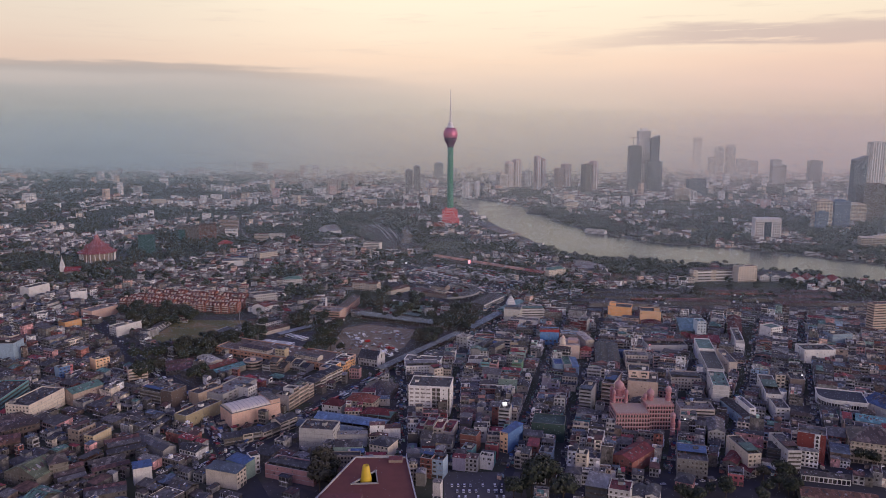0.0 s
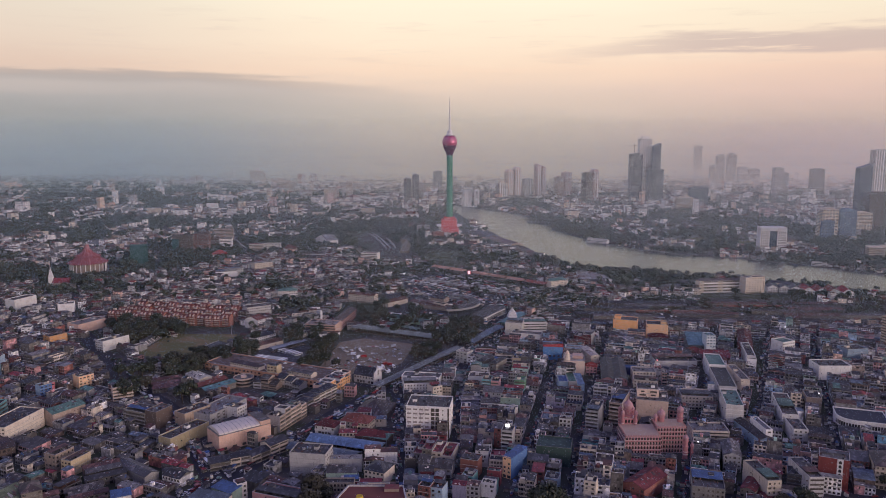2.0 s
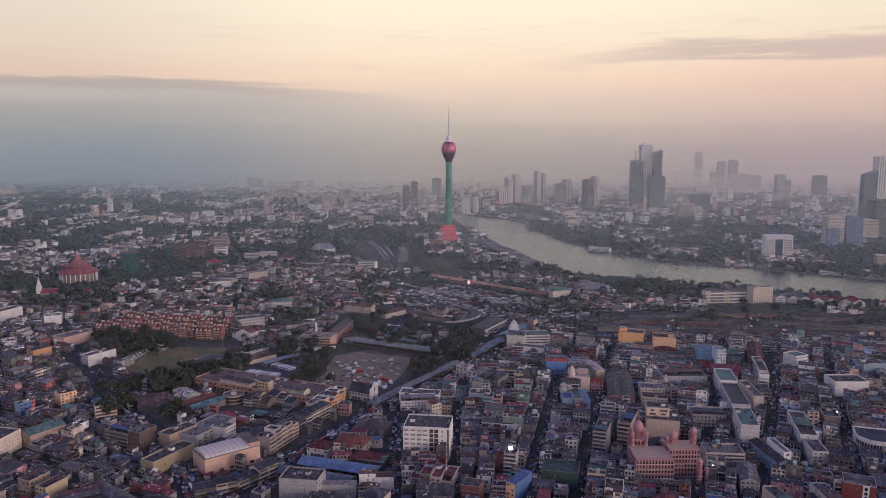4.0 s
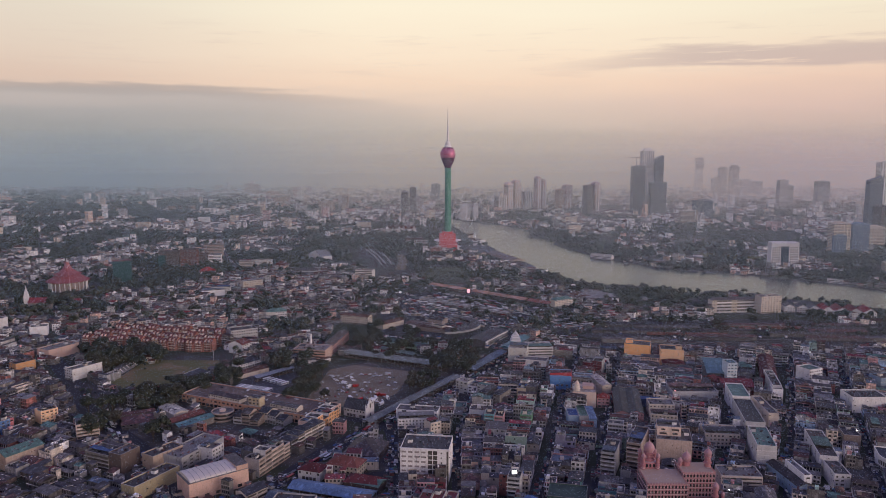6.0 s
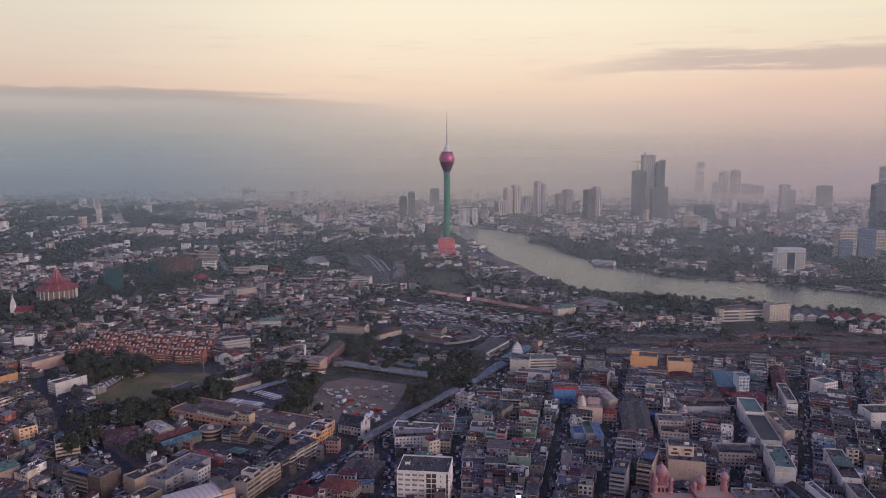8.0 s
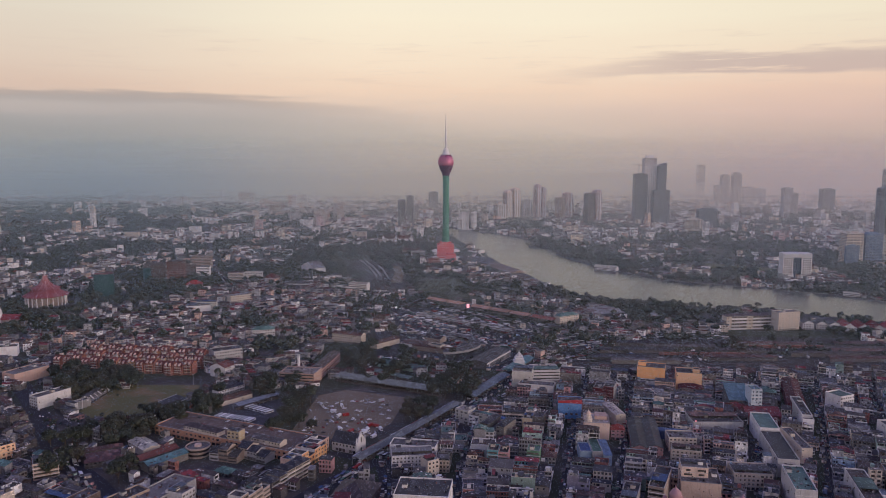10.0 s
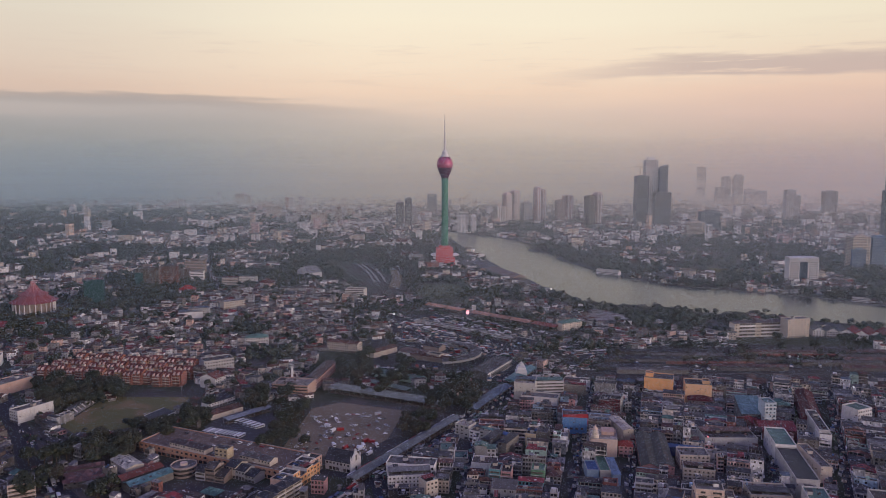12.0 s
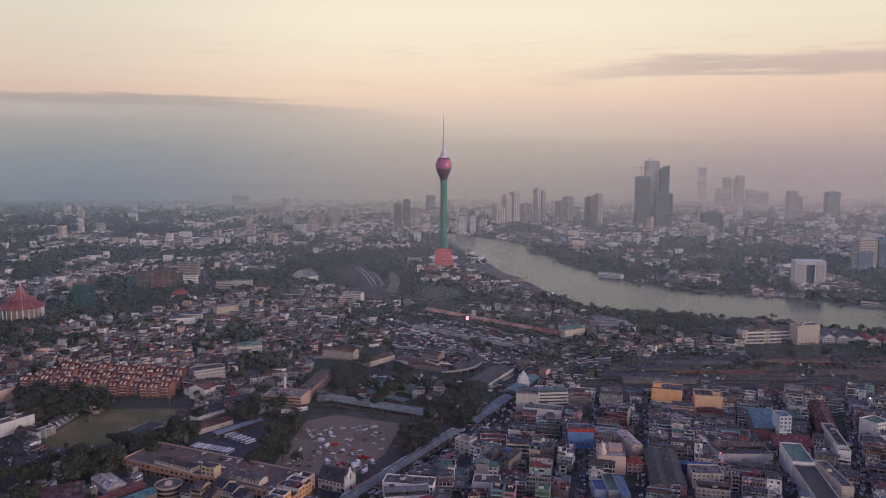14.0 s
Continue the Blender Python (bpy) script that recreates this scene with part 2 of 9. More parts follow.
def roofing(name):
    """Sheet, tile or slab roofing with rust, soot and ponding stains."""
    def build(ops, pos, rnd, isl):
        op, step, mix, ramp, noise_of, vec, scaled = ops
        c = TIN[name]
        big, mid, fine = noise_of(pos, 0.09, 4.0, 0.6), noise_of(pos, 0.45, 4.0, 0.65), noise_of(scaled(pos, (2.2, 2.2, 2.2)), 1.0, 2.0)
        a = mix(op("MULTIPLY", step(big, 0.42, 0.68), 0.6), c, (0.45, 0.40, 0.37), "MULTIPLY")
        a = mix(op("MULTIPLY", step(mid, 0.5, 0.72), 0.55), a, (0.38, 0.27, 0.2) if name.startswith("tin") else (0.4, 0.38, 0.36), "MULTIPLY")
        a = mix(op("MULTIPLY", step(fine, 0.54, 0.66), 0.5), a, dim(c, 2.0))
        cell = node_maths.patches(scaled(pos, (0.45, 0.22, 0.3)), 1.0)
        k = op("MULTIPLY_ADD", op("POWER", cell, 5.0), 1.5 if name in ROUGH_SHEETS else 0.6, 0.78)
        k = op("MULTIPLY", k, op("MULTIPLY_ADD", rnd, 0.6, 0.7))
        return mix(1.0, a, vec(k, k, k), "MULTIPLY"), fine
    return material("roof_" + name, build, 0.6 if name.startswith("tin") else 0.9, bump=0.05)


def plain(name, colour, rough=0.7, metal=0.0, vary=0.35, scale=0.5):
    def build(ops, pos, rnd, isl):
        op, step, mix, ramp, noise_of, vec, scaled = ops
        n = noise_of(pos, scale, 4.0, 0.6)
        return mix(n, dim(colour, 1 - vary), dim(colour, 1 + vary)), n
    return material(name, build, rough, metal, bump=0.02)


def islands(name, colours, rough=0.85, dirt=0.5):
    """One colour of the set for each separate piece of a joined mesh."""
    def build(ops, pos, rnd, isl):
        op, step, mix, ramp, noise_of, vec, scaled = ops
        c = ramp(isl, [(i / len(colours), col) for i, col in enumerate(colours)], True)
        n, m = noise_of(scaled(pos, (0.5, 0.5, 0.15)), 0.8, 4.0, 0.6), noise_of(pos, 0.08, 3.0)
        a = mix(op("MULTIPLY", step(n, 0.42, 0.72), dirt), c, (0.3, 0.27, 0.26), "MULTIPLY")
        a = mix(op("MULTIPLY", step(m, 0.4, 0.7), dirt * 0.6), a, (0.5, 0.47, 0.46), "MULTIPLY")
        k = op("MULTIPLY_ADD", node_maths.patches(scaled(pos, (0.40, 0.25, 0.35)), 1.0), dirt * 1.2, 1.0 - dirt * 0.65)
        k = op("ADD", k, op("MULTIPLY", op("POWER", node_maths.patches(scaled(pos, (0.62, 0.33, 0.5)), 1.0), 6.0), dirt * 2.0))
        return mix(1.0, a, vec(k, k, k), "MULTIPLY")
    return material(name, build, rough)


GLASS_DARK = islands("window_glass_dark", [(0.020, 0.021, 0.026), (0.030, 0.030, 0.034), (0.055, 0.050, 0.048), (0.022, 0.024, 0.030), (0.090, 0.080, 0.072), (0.030, 0.034, 0.042), (0.045, 0.038, 0.034), (0.13, 0.115, 0.10)], 0.3, 0.3)
GLASS_DARK.node_tree.nodes["Principled BSDF"].inputs["Specular IOR Level"].default_value = 0.25
GLASS_BLUE = plain("curtain_glass", (0.045, 0.065, 0.095), 0.12, 0.0, 0.4, 0.05)
ASPHALT = plain("asphalt", (0.042, 0.040, 0.043), 0.9, 0.0, 0.35, 0.15)
EARTH = plain("beaten_earth", (0.235, 0.185, 0.122), 0.95, 0.0, 0.3, 0.06)
METAL = plain("grey_metal", (0.35, 0.35, 0.36), 0.45, 0.6)
BLACKTANK = plain("black_plastic", (0.02, 0.02, 0.022), 0.5)
BARK = plain("bark", (0.10, 0.075, 0.055), 0.95, 0.0, 0.3, 2.0)
FOLIAGE_SET = [(0.033, 0.046, 0.029), (0.044, 0.058, 0.034), (0.064, 0.072, 0.042), (0.036, 0.050, 0.036), (0.080, 0.080, 0.050), (0.029, 0.040, 0.031)]


def leaves():
    """Dark foliage, a few trees paler and dustier than the rest."""
    def build(ops, pos, rnd, isl):
        op, step, mix, ramp, noise_of, vec, scaled = ops
        c = ramp(isl, [(i / len(FOLIAGE_SET), col) for i, col in enumerate(FOLIAGE_SET)], True)
        c = mix(op("MULTIPLY", step(noise_of(pos, 0.07, 3.0), 0.40, 0.62), 0.55), c, (0.62, 0.66, 0.60), "MULTIPLY")
        c = mix(op("MULTIPLY", step(noise_of(pos, 0.018, 2.0), 0.52, 0.66), 0.5), c, (0.062, 0.056, 0.036))
        return mix(op("MULTIPLY", step(rnd, 0.72, 0.98), 0.7), c, (0.085, 0.074, 0.052))
    return material("leaves", build, 0.8)


LEAF = leaves()
WALL_MIX = islands("mixed_house_walls", [PAINT[k] for k in "white cream pale_grey soot peach white mould cream concrete sky pale_grey tan grey white mould concrete soot grey rose pale_grey terracotta white brown cream mint grey mould white".split()])
WALL_OLD = islands("old_quarter_walls", [PAINT[k] for k in "mould soot concrete grey soot rose mould pale_grey soot terracotta soot grey white mould concrete brown mould soot cream".split()])
FAR_WALLS = islands("far_house_walls", [PAINT[k] for k in "white mould white white soot cream concrete white peach white grey tan white mould white pale_grey concrete white cream cream white".split()], 0.85, 0.3)
ROOF_MIX = islands("mixed_house_roofs", [TIN[k] for k in "tin_grey tin_rust tile_brown asbestos soot slab tar tile_brown tin_brown tin_pale slab tin_grey soot tin_dark slab_pale tin_bluegrey tin_rust asbestos tin_red tar slab tin_green tin_brown soot tin_rust slab".split()], 0.8)
FAR_ROOFS = islands("far_roofs", [TIN[k] for k in "tile_brown tile_red tin_grey asbestos tile_brown slab tin_rust tile_brown slab_pale tin_brown tin_grey tile_brown tin_pale soot slab tin_rust".split()], 0.85)


# ---- mesh building ----
class Shape:
    """Collects faces, to become one mesh."""
    def __init__(self):
        self.v, self.f, self.m = [], [], []

    def face(self, pts, m=0):
        n = len(self.v)
        self.v += [tuple(p) for p in pts]
        self.f.append(tuple(range(n, n + len(pts))))
        self.m.append(m)

    def box(self, x0, y0, z0, x1, y1, z1, m=0, top=None, open_top=False, bottom=False):
        n = len(self.v)
        self.v += [(x0, y0, z0), (x1, y0, z0), (x1, y1, z0), (x0, y1, z0), (x0, y0, z1), (x1, y0, z1), (x1, y1, z1), (x0, y1, z1)]
        faces = [(0, 1, 5, 4), (1, 2, 6, 5), (2, 3, 7, 6), (3, 0, 4, 7)]
        mats = [m] * 4
        if not open_top:
            faces.append((4, 5, 6, 7)); mats.append(m if top is None else top)
        if bottom:
            faces.append((3, 2, 1, 0)); mats.append(m)
        self.f += [tuple(n + i for i in q) for q in faces]
        self.m += mats

    def rings(self, rings, m=0, cap=True, base=False):
        """Joins rings of points, from the bottom up."""
        k, n = len(rings[0]), len(self.v)
        for r in rings:
            self.v += [tuple(p) for p in r]
        for a in range(len(rings) - 1):
            for i in range(k):
                j = (i + 1) % k
                self.f.append((n + a * k + i, n + a * k + j, n + (a + 1) * k + j, n + (a + 1) * k + i))
                self.m.append(m)
        if cap:
            self.f.append(tuple(n + (len(rings) - 1) * k + i for i in range(k))); self.m.append(m)
        if base:
            self.f.append(tuple(n + i for i in reversed(range(k)))); self.m.append(m)

    def lathe(self, profile, x=0, y=0, k=16, m=0, cap=True):
        self.rings([[(x + r * math.cos(2 * math.pi * i / k), y + r * math.sin(2 * math.pi * i / k), z) for i in range(k)] for r, z in profile], m, cap)

    def gable(self, x0, y0, x1, y1, z, rise, along="x", m=0, over=0.5, thick=0.18, ends=None):
        """A pitched roof with its thickness; ends: the material of the gable walls."""
        X0, X1, Y0, Y1 = x0 - over, x1 + over, y0 - over, y1 + over
        if along == "x":
            ym = (y0 + y1) / 2
            a = [(X0, Y0, z), (X1, Y0, z), (X1, ym, z + rise), (X0, ym, z + rise), (X1, Y1, z), (X0, Y1, z)]
            tri = [((x0, y0, z), (x0, ym, z + rise), (x0, y1, z)), ((x1, y0, z), (x1, y1, z), (x1, ym, z + rise))]
        else:
            xm = (x0 + x1) / 2
            a = [(X1, Y0, z), (X1, Y1, z), (xm, Y1, z + rise), (xm, Y0, z + rise), (X0, Y1, z), (X0, Y0, z)]
            tri = [((x0, y0, z), (x1, y0, z), (xm, y0, z + rise)), ((x0, y1, z), (xm, y1, z + rise), (x1, y1, z))]
        n = len(self.v)
        self.v += a + [(p[0], p[1], p[2] + thick) for p in a]
        fs = [(6, 7, 8, 9), (9, 8, 10, 11), (0, 1, 7, 6), (4, 5, 11, 10), (1, 2, 8, 7), (2, 4, 10, 8), (3, 0, 6, 9), (5, 3, 9, 11), (3, 2, 1, 0), (5, 4, 2, 3)]
        self.f += [tuple(n + i for i in q) for q in fs]
        self.m += [m] * len(fs)
        if ends is not None:
            for t in tri:
                self.face(t, ends)

    def hip(self, x0, y0, x1, y1, z, rise, m=0, over=0.6):
        X0, X1, Y0, Y1 = x0 - over, x1 + over, y0 - over, y1 + over
        k = min(X1 - X0, Y1 - Y0) / 2
        if X1 - X0 >= Y1 - Y0:
            r0, r1 = (X0 + k, (Y0 + Y1) / 2, z + rise), (X1 - k, (Y0 + Y1) / 2, z + rise)
        else:
            r0, r1 = ((X0 + X1) / 2, Y0 + k, z + rise), ((X0 + X1) / 2, Y1 - k, z + rise)
        a, b, c, d = (X0, Y0, z), (X1, Y0, z), (X1, Y1, z), (X0, Y1, z)
        n = len(self.v)
        self.v += [a, b, c, d, r0, r1]
        if X1 - X0 >= Y1 - Y0:
            fs = [(0, 1, 5, 4), (1, 2, 5), (2, 3, 4, 5), (3, 0, 4), (3, 2, 1, 0)]
        else:
            fs = [(0, 1, 4), (1, 2, 5, 4), (2, 3, 5), (3, 0, 4, 5), (3, 2, 1, 0)]
        self.f += [tuple(n + i for i in q) for q in fs]
        self.m += [m] * 5

    def move(self, mat):
        self.v = [tuple(mat @ Vector(p)) for p in self.v]
        return self

    def mesh(self, name, mats, smooth=False):
        me = bpy.data.meshes.new(name)
        me.from_pydata(self.v, [], self.f)
        for m in mats:
            me.materials.append(m)
        me.polygons.foreach_set("material_index", self.m)
        if smooth:
            me.polygons.foreach_set("use_smooth", [True] * len(self.f))
        return me


def part(name, shape, mats, parent, label="", kind="", smooth=False, at=None):
    """One mesh object under a thing or a part."""
    if not shape.f:
        return None
    ob = new(name, shape.mesh(name, mats if isinstance(mats, (list, tuple)) else [mats], smooth))
    ob.parent = parent
    if at is not None:
        ob.matrix_basis = at
    if label:
        ob["label"] = label
    if kind:
        ob["kind"] = kind
    return ob


def thing(name, m, label, category, group="", kind=""):
    ob = new(name)
    ob.empty_display_size = 1.0
    ob.matrix_basis = m
    return tagged(ob, label, category, group, kind)


def joined(name, v, f4, mats, index, label, category, kind="stuff"):
    """One mesh from arrays of points and quads (or triangles)."""
    me = bpy.data.meshes.new(name)
    v, f4 = np.asarray(v, np.float32), np.asarray(f4, np.int32)
    k = f4.shape[1]
    me.vertices.add(len(v)); me.vertices.foreach_set("co", v.ravel())
    me.loops.add(f4.size); me.loops.foreach_set("vertex_index", f4.ravel())
    me.polygons.add(len(f4)); me.polygons.foreach_set("loop_start", np.arange(0, f4.size, k, dtype=np.int32))
    for m in mats:
        me.materials.append(m)
    if index is not None:
        me.polygons.foreach_set("material_index", np.asarray(index, np.int32))
    me.polygons.foreach_set("use_smooth", np.zeros(len(f4), bool))
    me.update(calc_edges=True)
    me.validate()
    return tagged(new(name, me), label, category, kind=kind)


# ---- plan: what is taken ----
CELL, X_MIN, Y_MIN = 2.0, -2000.0, 300.0
TAKEN = np.zeros((2000, 2350), bool)      # x from -2000 to 2000, y from 300 to 5000


def cells(x, y, w, d, rz, margin=0.0):
    """The cells of the plan under a rectangle, whose front left corner is at x, y."""
    c, s = math.cos(radians(rz)), math.sin(radians(rz))
    px, py = np.meshgrid(np.arange(-margin, w + margin + 0.1, 1.4), np.arange(-margin, d + margin + 0.1, 1.4))
    i = ((x + c * px - s * py - X_MIN) / CELL).astype(int)
    j = ((y + s * px + c * py - Y_MIN) / CELL).astype(int)
    ok = (i >= 0) & (i < TAKEN.shape[0]) & (j >= 0) & (j < TAKEN.shape[1])
    return i[ok], j[ok]


def take(x, y, w, d, rz, margin=0.0):
    TAKEN[cells(x, y, w, d, rz, margin)] = True


def vacant(x, y, w, d, rz, share=0.03):
    c = cells(x, y, w, d, rz)
    return len(c[0]) and TAKEN[c].mean() <= share


# ---- buildings ----
rng = random.Random(7)


def window_rows(w, d, h, floors, style, z0=0.0, sides="fblr", pitch=3.0):
    """Rows of windows, one shape a storey. band: ribbon windows; grid: single ones; shop: dark ground floor."""
    rows, fh, r = [], (h - z0) / floors, random.Random(int(w * 97 + d * 13))
    for k in range(floors):
        s, zb = Shape(), z0 + k * fh
        a, b = zb + fh * (0.34 if k or style == "band" else 0.12), zb + fh * (0.76 if k else 0.78)
        for side in sides:
            length = w if side in "fb" else d
            n = max(1, int((length - 0.8) / pitch))
            gap = length / n
            for i in range(n):
                if style == "band":
                    if i:
                        continue
                    p, q = 0.6, length - 0.6
                else:
                    if r.random() < 0.1:
                        continue
                    half = gap * (r.choice([0.17, 0.22, 0.22, 0.30]) if k else 0.38)
                    p, q = gap * (i + 0.5) - half, gap * (i + 0.5) + half
                if side == "f": s.box(p, -0.09, a, q, 0.05, b, bottom=True)
                elif side == "b": s.box(p, d - 0.05, a, q, d + 0.09, b, bottom=True)
                elif side == "l": s.box(-0.09, p, a, 0.05, q, b, bottom=True)
                else: s.box(w - 0.05, p, a, w + 0.09, q, b, bottom=True)
        rows.append(s)
    return rows


def roof_clutter(ob, w, d, h, r):
    """A stair head, tanks and a lean-to on a flat roof."""
    if w > 7 and d > 9 and r.random() < 0.7:
        s, a = Shape(), r.uniform(0.5, max(0.6, w - 5))
        b = r.uniform(d * 0.3, max(d * 0.3 + 0.1, d - 5.5))
        s.box(a, b, h, a + 3.6, b + 4.2, h + 2.6, 0)
        s.box(a - 0.3, b - 0.3, h + 2.6, a + 3.9, b + 4.5, h + 2.8, 1, bottom=True)
        part("stair_house", s, [paint(r.choice(["white", "cream", "pale_grey", "grey"])), roofing("slab")], ob)
    for _ in range(r.choice([0, 1, 1, 2])):
        s = Shape()
        a, b = r.uniform(1, max(1.1, w - 2)), r.uniform(1, max(1.1, d - 2))
        s.lathe([(0.75, h), (0.78, h + 1.3), (0.45, h + 1.6), (0.25, h + 1.7)], a, b, 8)
        part("water_tank", s, [BLACKTANK if r.random() < 0.6 else paint("sky")], ob)
    s = Shape()
    for _ in range(int(w * d / 34)):
        a, b, k = r.uniform(.5, w - 2), r.uniform(.5, d - 2), r.uniform(.4, 1.5)
        s.box(a, b, h, a + k * r.uniform(.5, 1.6), b + k * r.uniform(.5, 1.6), h + r.uniform(.3, 1.5), r.choice([0, 1, 1, 2, 2]))
    part("roof_clutter", s, [paint("grey"), roofing("tin_rust"), roofing("tin_dark")], ob, "odds and ends left on the roof", kind="stuff")
    if r.random() < 0.45 and w > 5 and d > 8:
        s = Shape()
        y0 = r.uniform(0.4, d * 0.5)
        y1 = y0 + r.uniform(3, d * 0.45)
        s.face([(0.4, y0, h + 2.0), (w - 0.4, y0, h + 2.0), (w - 0.4, y1, h + 2.6), (0.4, y1, h + 2.6)])
        s.face([(0.4, y1, h + 2.52), (w - 0.4, y1, h + 2.52), (w - 0.4, y0, h + 1.92), (0.4, y0, h + 1.92)])
        for px in (0.6, w - 0.7):
            for py in (y0 + 0.1, y1 - 0.2):
                s.box(px, py, h, px + 0.12, py + 0.12, h + 1.95)
        part("roof_shelter", s, [roofing(r.choice(["tin_grey", "tin_rust", "tin_blue", "tin_green", "tin_red", "tin_pale", "tin_bluegrey"]))], ob)


def block(name, label, x, y, w, d, h, rz, wall, roof="flat", top="slab", win="grid", floors=0, sides="", glass=None, ledge=False, clutter=True, category="building", group="", pitch=3.0, rise=0.0, seed=0, small=False, margin=1.0, front=None):
    """A building: front left corner at x, y; width along its front, depth away from it; rz its turn. Parts: wall, roof, windows, ledges, clutter."""
    r = random.Random(seed or int(abs(x) * 131 + abs(y) * 17) + 5)
    ob = thing(name, pose(x, y, 0, 0, 0, rz), label, category, group)
    take(x, y, w, d, rz, margin)
    floors = floors or max(1, round(h / 3.4))
    sides = sides or "f" + (("l" if x > 0 else "r") if r.random() < 0.35 else "")
    s = Shape()
    if roof == "flat":
        t, hp = 0.25, h + 0.9
        s.box(0, 0, 0, w, d, hp, open_top=True)
        s.face([(0, 0, hp), (w, 0, hp), (w - t, t, hp), (t, t, hp)]); s.face([(w, 0, hp), (w, d, hp), (w - t, d - t, hp), (w - t, t, hp)])
        s.face([(w, d, hp), (0, d, hp), (t, d - t, hp), (w - t, d - t, hp)]); s.face([(0, d, hp), (0, 0, hp), (t, t, hp), (t, d - t, hp)])
        for a, b in (((t, t), (w - t, t)), ((w - t, t), (w - t, d - t)), ((w - t, d - t), (t, d - t)), ((t, d - t), (t, t))):
            s.face([(*b, h), (*a, h), (*a, hp), (*b, hp)])
    else:
        s.box(0, 0, 0, w, d, h)
    mats = [paint(wall)]
    edge = Shape()
    if roof == "flat":
        for a, b, c, e in ((-0.06, -0.06, w + 0.06, 0.3), (-0.06, d - 0.3, w + 0.06, d + 0.06), (-0.06, 0.3, 0.3, d - 0.3), (w - 0.3, 0.3, w + 0.06, d - 0.3)):
            edge.box(a, b, h + 0.9, c, e, h + 1.12, bottom=True)
        if win != "none" and floors > 2:
            for j in range(1, floors):
                edge.box(-0.12, -0.16, j * h / floors - 0.1, w + 0.12, 0.0, j * h / floors + 0.14, bottom=True)
    if front:
        s.box(-0.02, -0.05, 0, w + 0.02, 0.0, h + 0.6, 1)
        mats.append(paint(front))
    part("wall", s, mats, ob)
    part("slab_edge", edge, [paint("grey" if wall in ("soot", "mould", "grey", "brown", "slate", "concrete", "green") else ("white" if wall == "white" else "pale_grey"))], ob, kind="stuff")
    s = Shape()
    if roof == "flat":
        s.face([(0.25, 0.25, h), (w - 0.25, 0.25, h), (w - 0.25, d - 0.25, h), (0.25, d - 0.25, h)])
    elif roof in ("gable_x", "gable_y"):
        s.gable(0, 0, w, d, h + 0.01, rise or (d if roof == "gable_x" else w) * 0.2, roof[-1], ends=1)
    elif roof == "hip":
        s.hip(0, 0, w, d, h + 0.01, rise or min(w, d) * 0.28)
    elif roof == "shed":
        k = rise or 1.4
        s.face([(-0.4, -0.6, h + 0.1), (w + 0.4, -0.6, h + 0.1), (w + 0.4, d + 0.3, h + k), (-0.4, d + 0.3, h + k)])
        s.face([(-0.4, d + 0.3, h + k - 0.12), (w + 0.4, d + 0.3, h + k - 0.12), (w + 0.4, -0.6, h - 0.02), (-0.4, -0.6, h - 0.02)])
        s.face([(0, 0, h), (0, d, h + k - 0.15), (0, d, h)], 1); s.face([(w, 0, h), (w, d, h), (w, d, h + k - 0.15)], 1); s.face([(0, d, h), (0, d, h + k - 0.15), (w, d, h + k - 0.15), (w, d, h)], 1)
    part("roof", s, [roofing(top), paint(wall)], ob)
    if win != "none":
        rows = window_rows(w, d, h, floors, win, sides=sides, pitch=pitch)
        if small:
            every = Shape()
            for q in rows:
                n = len(every.v)
                every.v += q.v; every.f += [tuple(n + i for i in f) for f in q.f]; every.m += q.m
            part("glazing", every, [glass or GLASS_DARK], ob, kind="stuff")
        else:
            for q in rows:
                part("glazing", q, [glass or GLASS_DARK], ob, kind="stuff")
    if ledge:
        fh = h / floors
        for k in range(1, floors):
            s = Shape()
            s.box(-0.5, -0.6, k * fh - 0.12, w + 0.5, 0.0, k * fh + 0.12, bottom=True)
            part("ledge", s, [paint(wall if ledge is True else ledge)], ob)
    odds = [paint("grey"), roofing("tin_rust"), roofing("tin_dark")]
    if roof == "flat" and clutter:
        roof_clutter(ob, w, d, h, r)
    elif roof in ("gable_x", "gable_y") and w * d > 150 and top != "tin_pale":
        s = Shape()
        sheet_patches(s, r, 0, 0, w, d, h, rise or (d if roof == "gable_x" else w) * 0.2, roof[-1])
        part("roof_patch", s, odds, ob, "odd newer and rusty roof sheets", kind="stuff")
    if y < 1000 and not small:
        s = Shape()
        wall_fittings(s, r, w, d, h)
        part("wall_fitting", s, odds, ob, "coolers, hoods and pipes on the walls", kind="stuff")
    return ob


def sheet_patches(s, r, x0, y0, x1, y1, h, rise, axis, share=14.0):
    """Newer, rustier and clear sheets lapped over a pitched roof."""
    w, d = x1 - x0, y1 - y0
    for _ in range(int(w * d / share)):
        a, b = r.uniform(0.05, 0.85), r.uniform(0.0, 0.36)
        ln, up = r.uniform(0.6, 1.6), r.uniform(0.06, 0.14)
        p, q = (w, d) if axis == "x" else (d, w)
        flip = r.random() < 0.5
        pts = []
        for u, v in ((a * p, b * q), (a * p + ln, b * q), (a * p + ln, (b + up) * q), (a * p, (b + up) * q)):
            z = h + rise * v / (q / 2) + 0.32
            v = q - v if flip else v
            pts.append((x0 + u, y0 + v, z) if axis == "x" else (x0 + v, y0 + u, z))
        if flip == (axis == "x"):
            pts.reverse()
        low = [(x, y, z - 0.30) for x, y, z in pts]
        s.rings([low, pts], r.choice([0, 1, 1, 2, 2]))


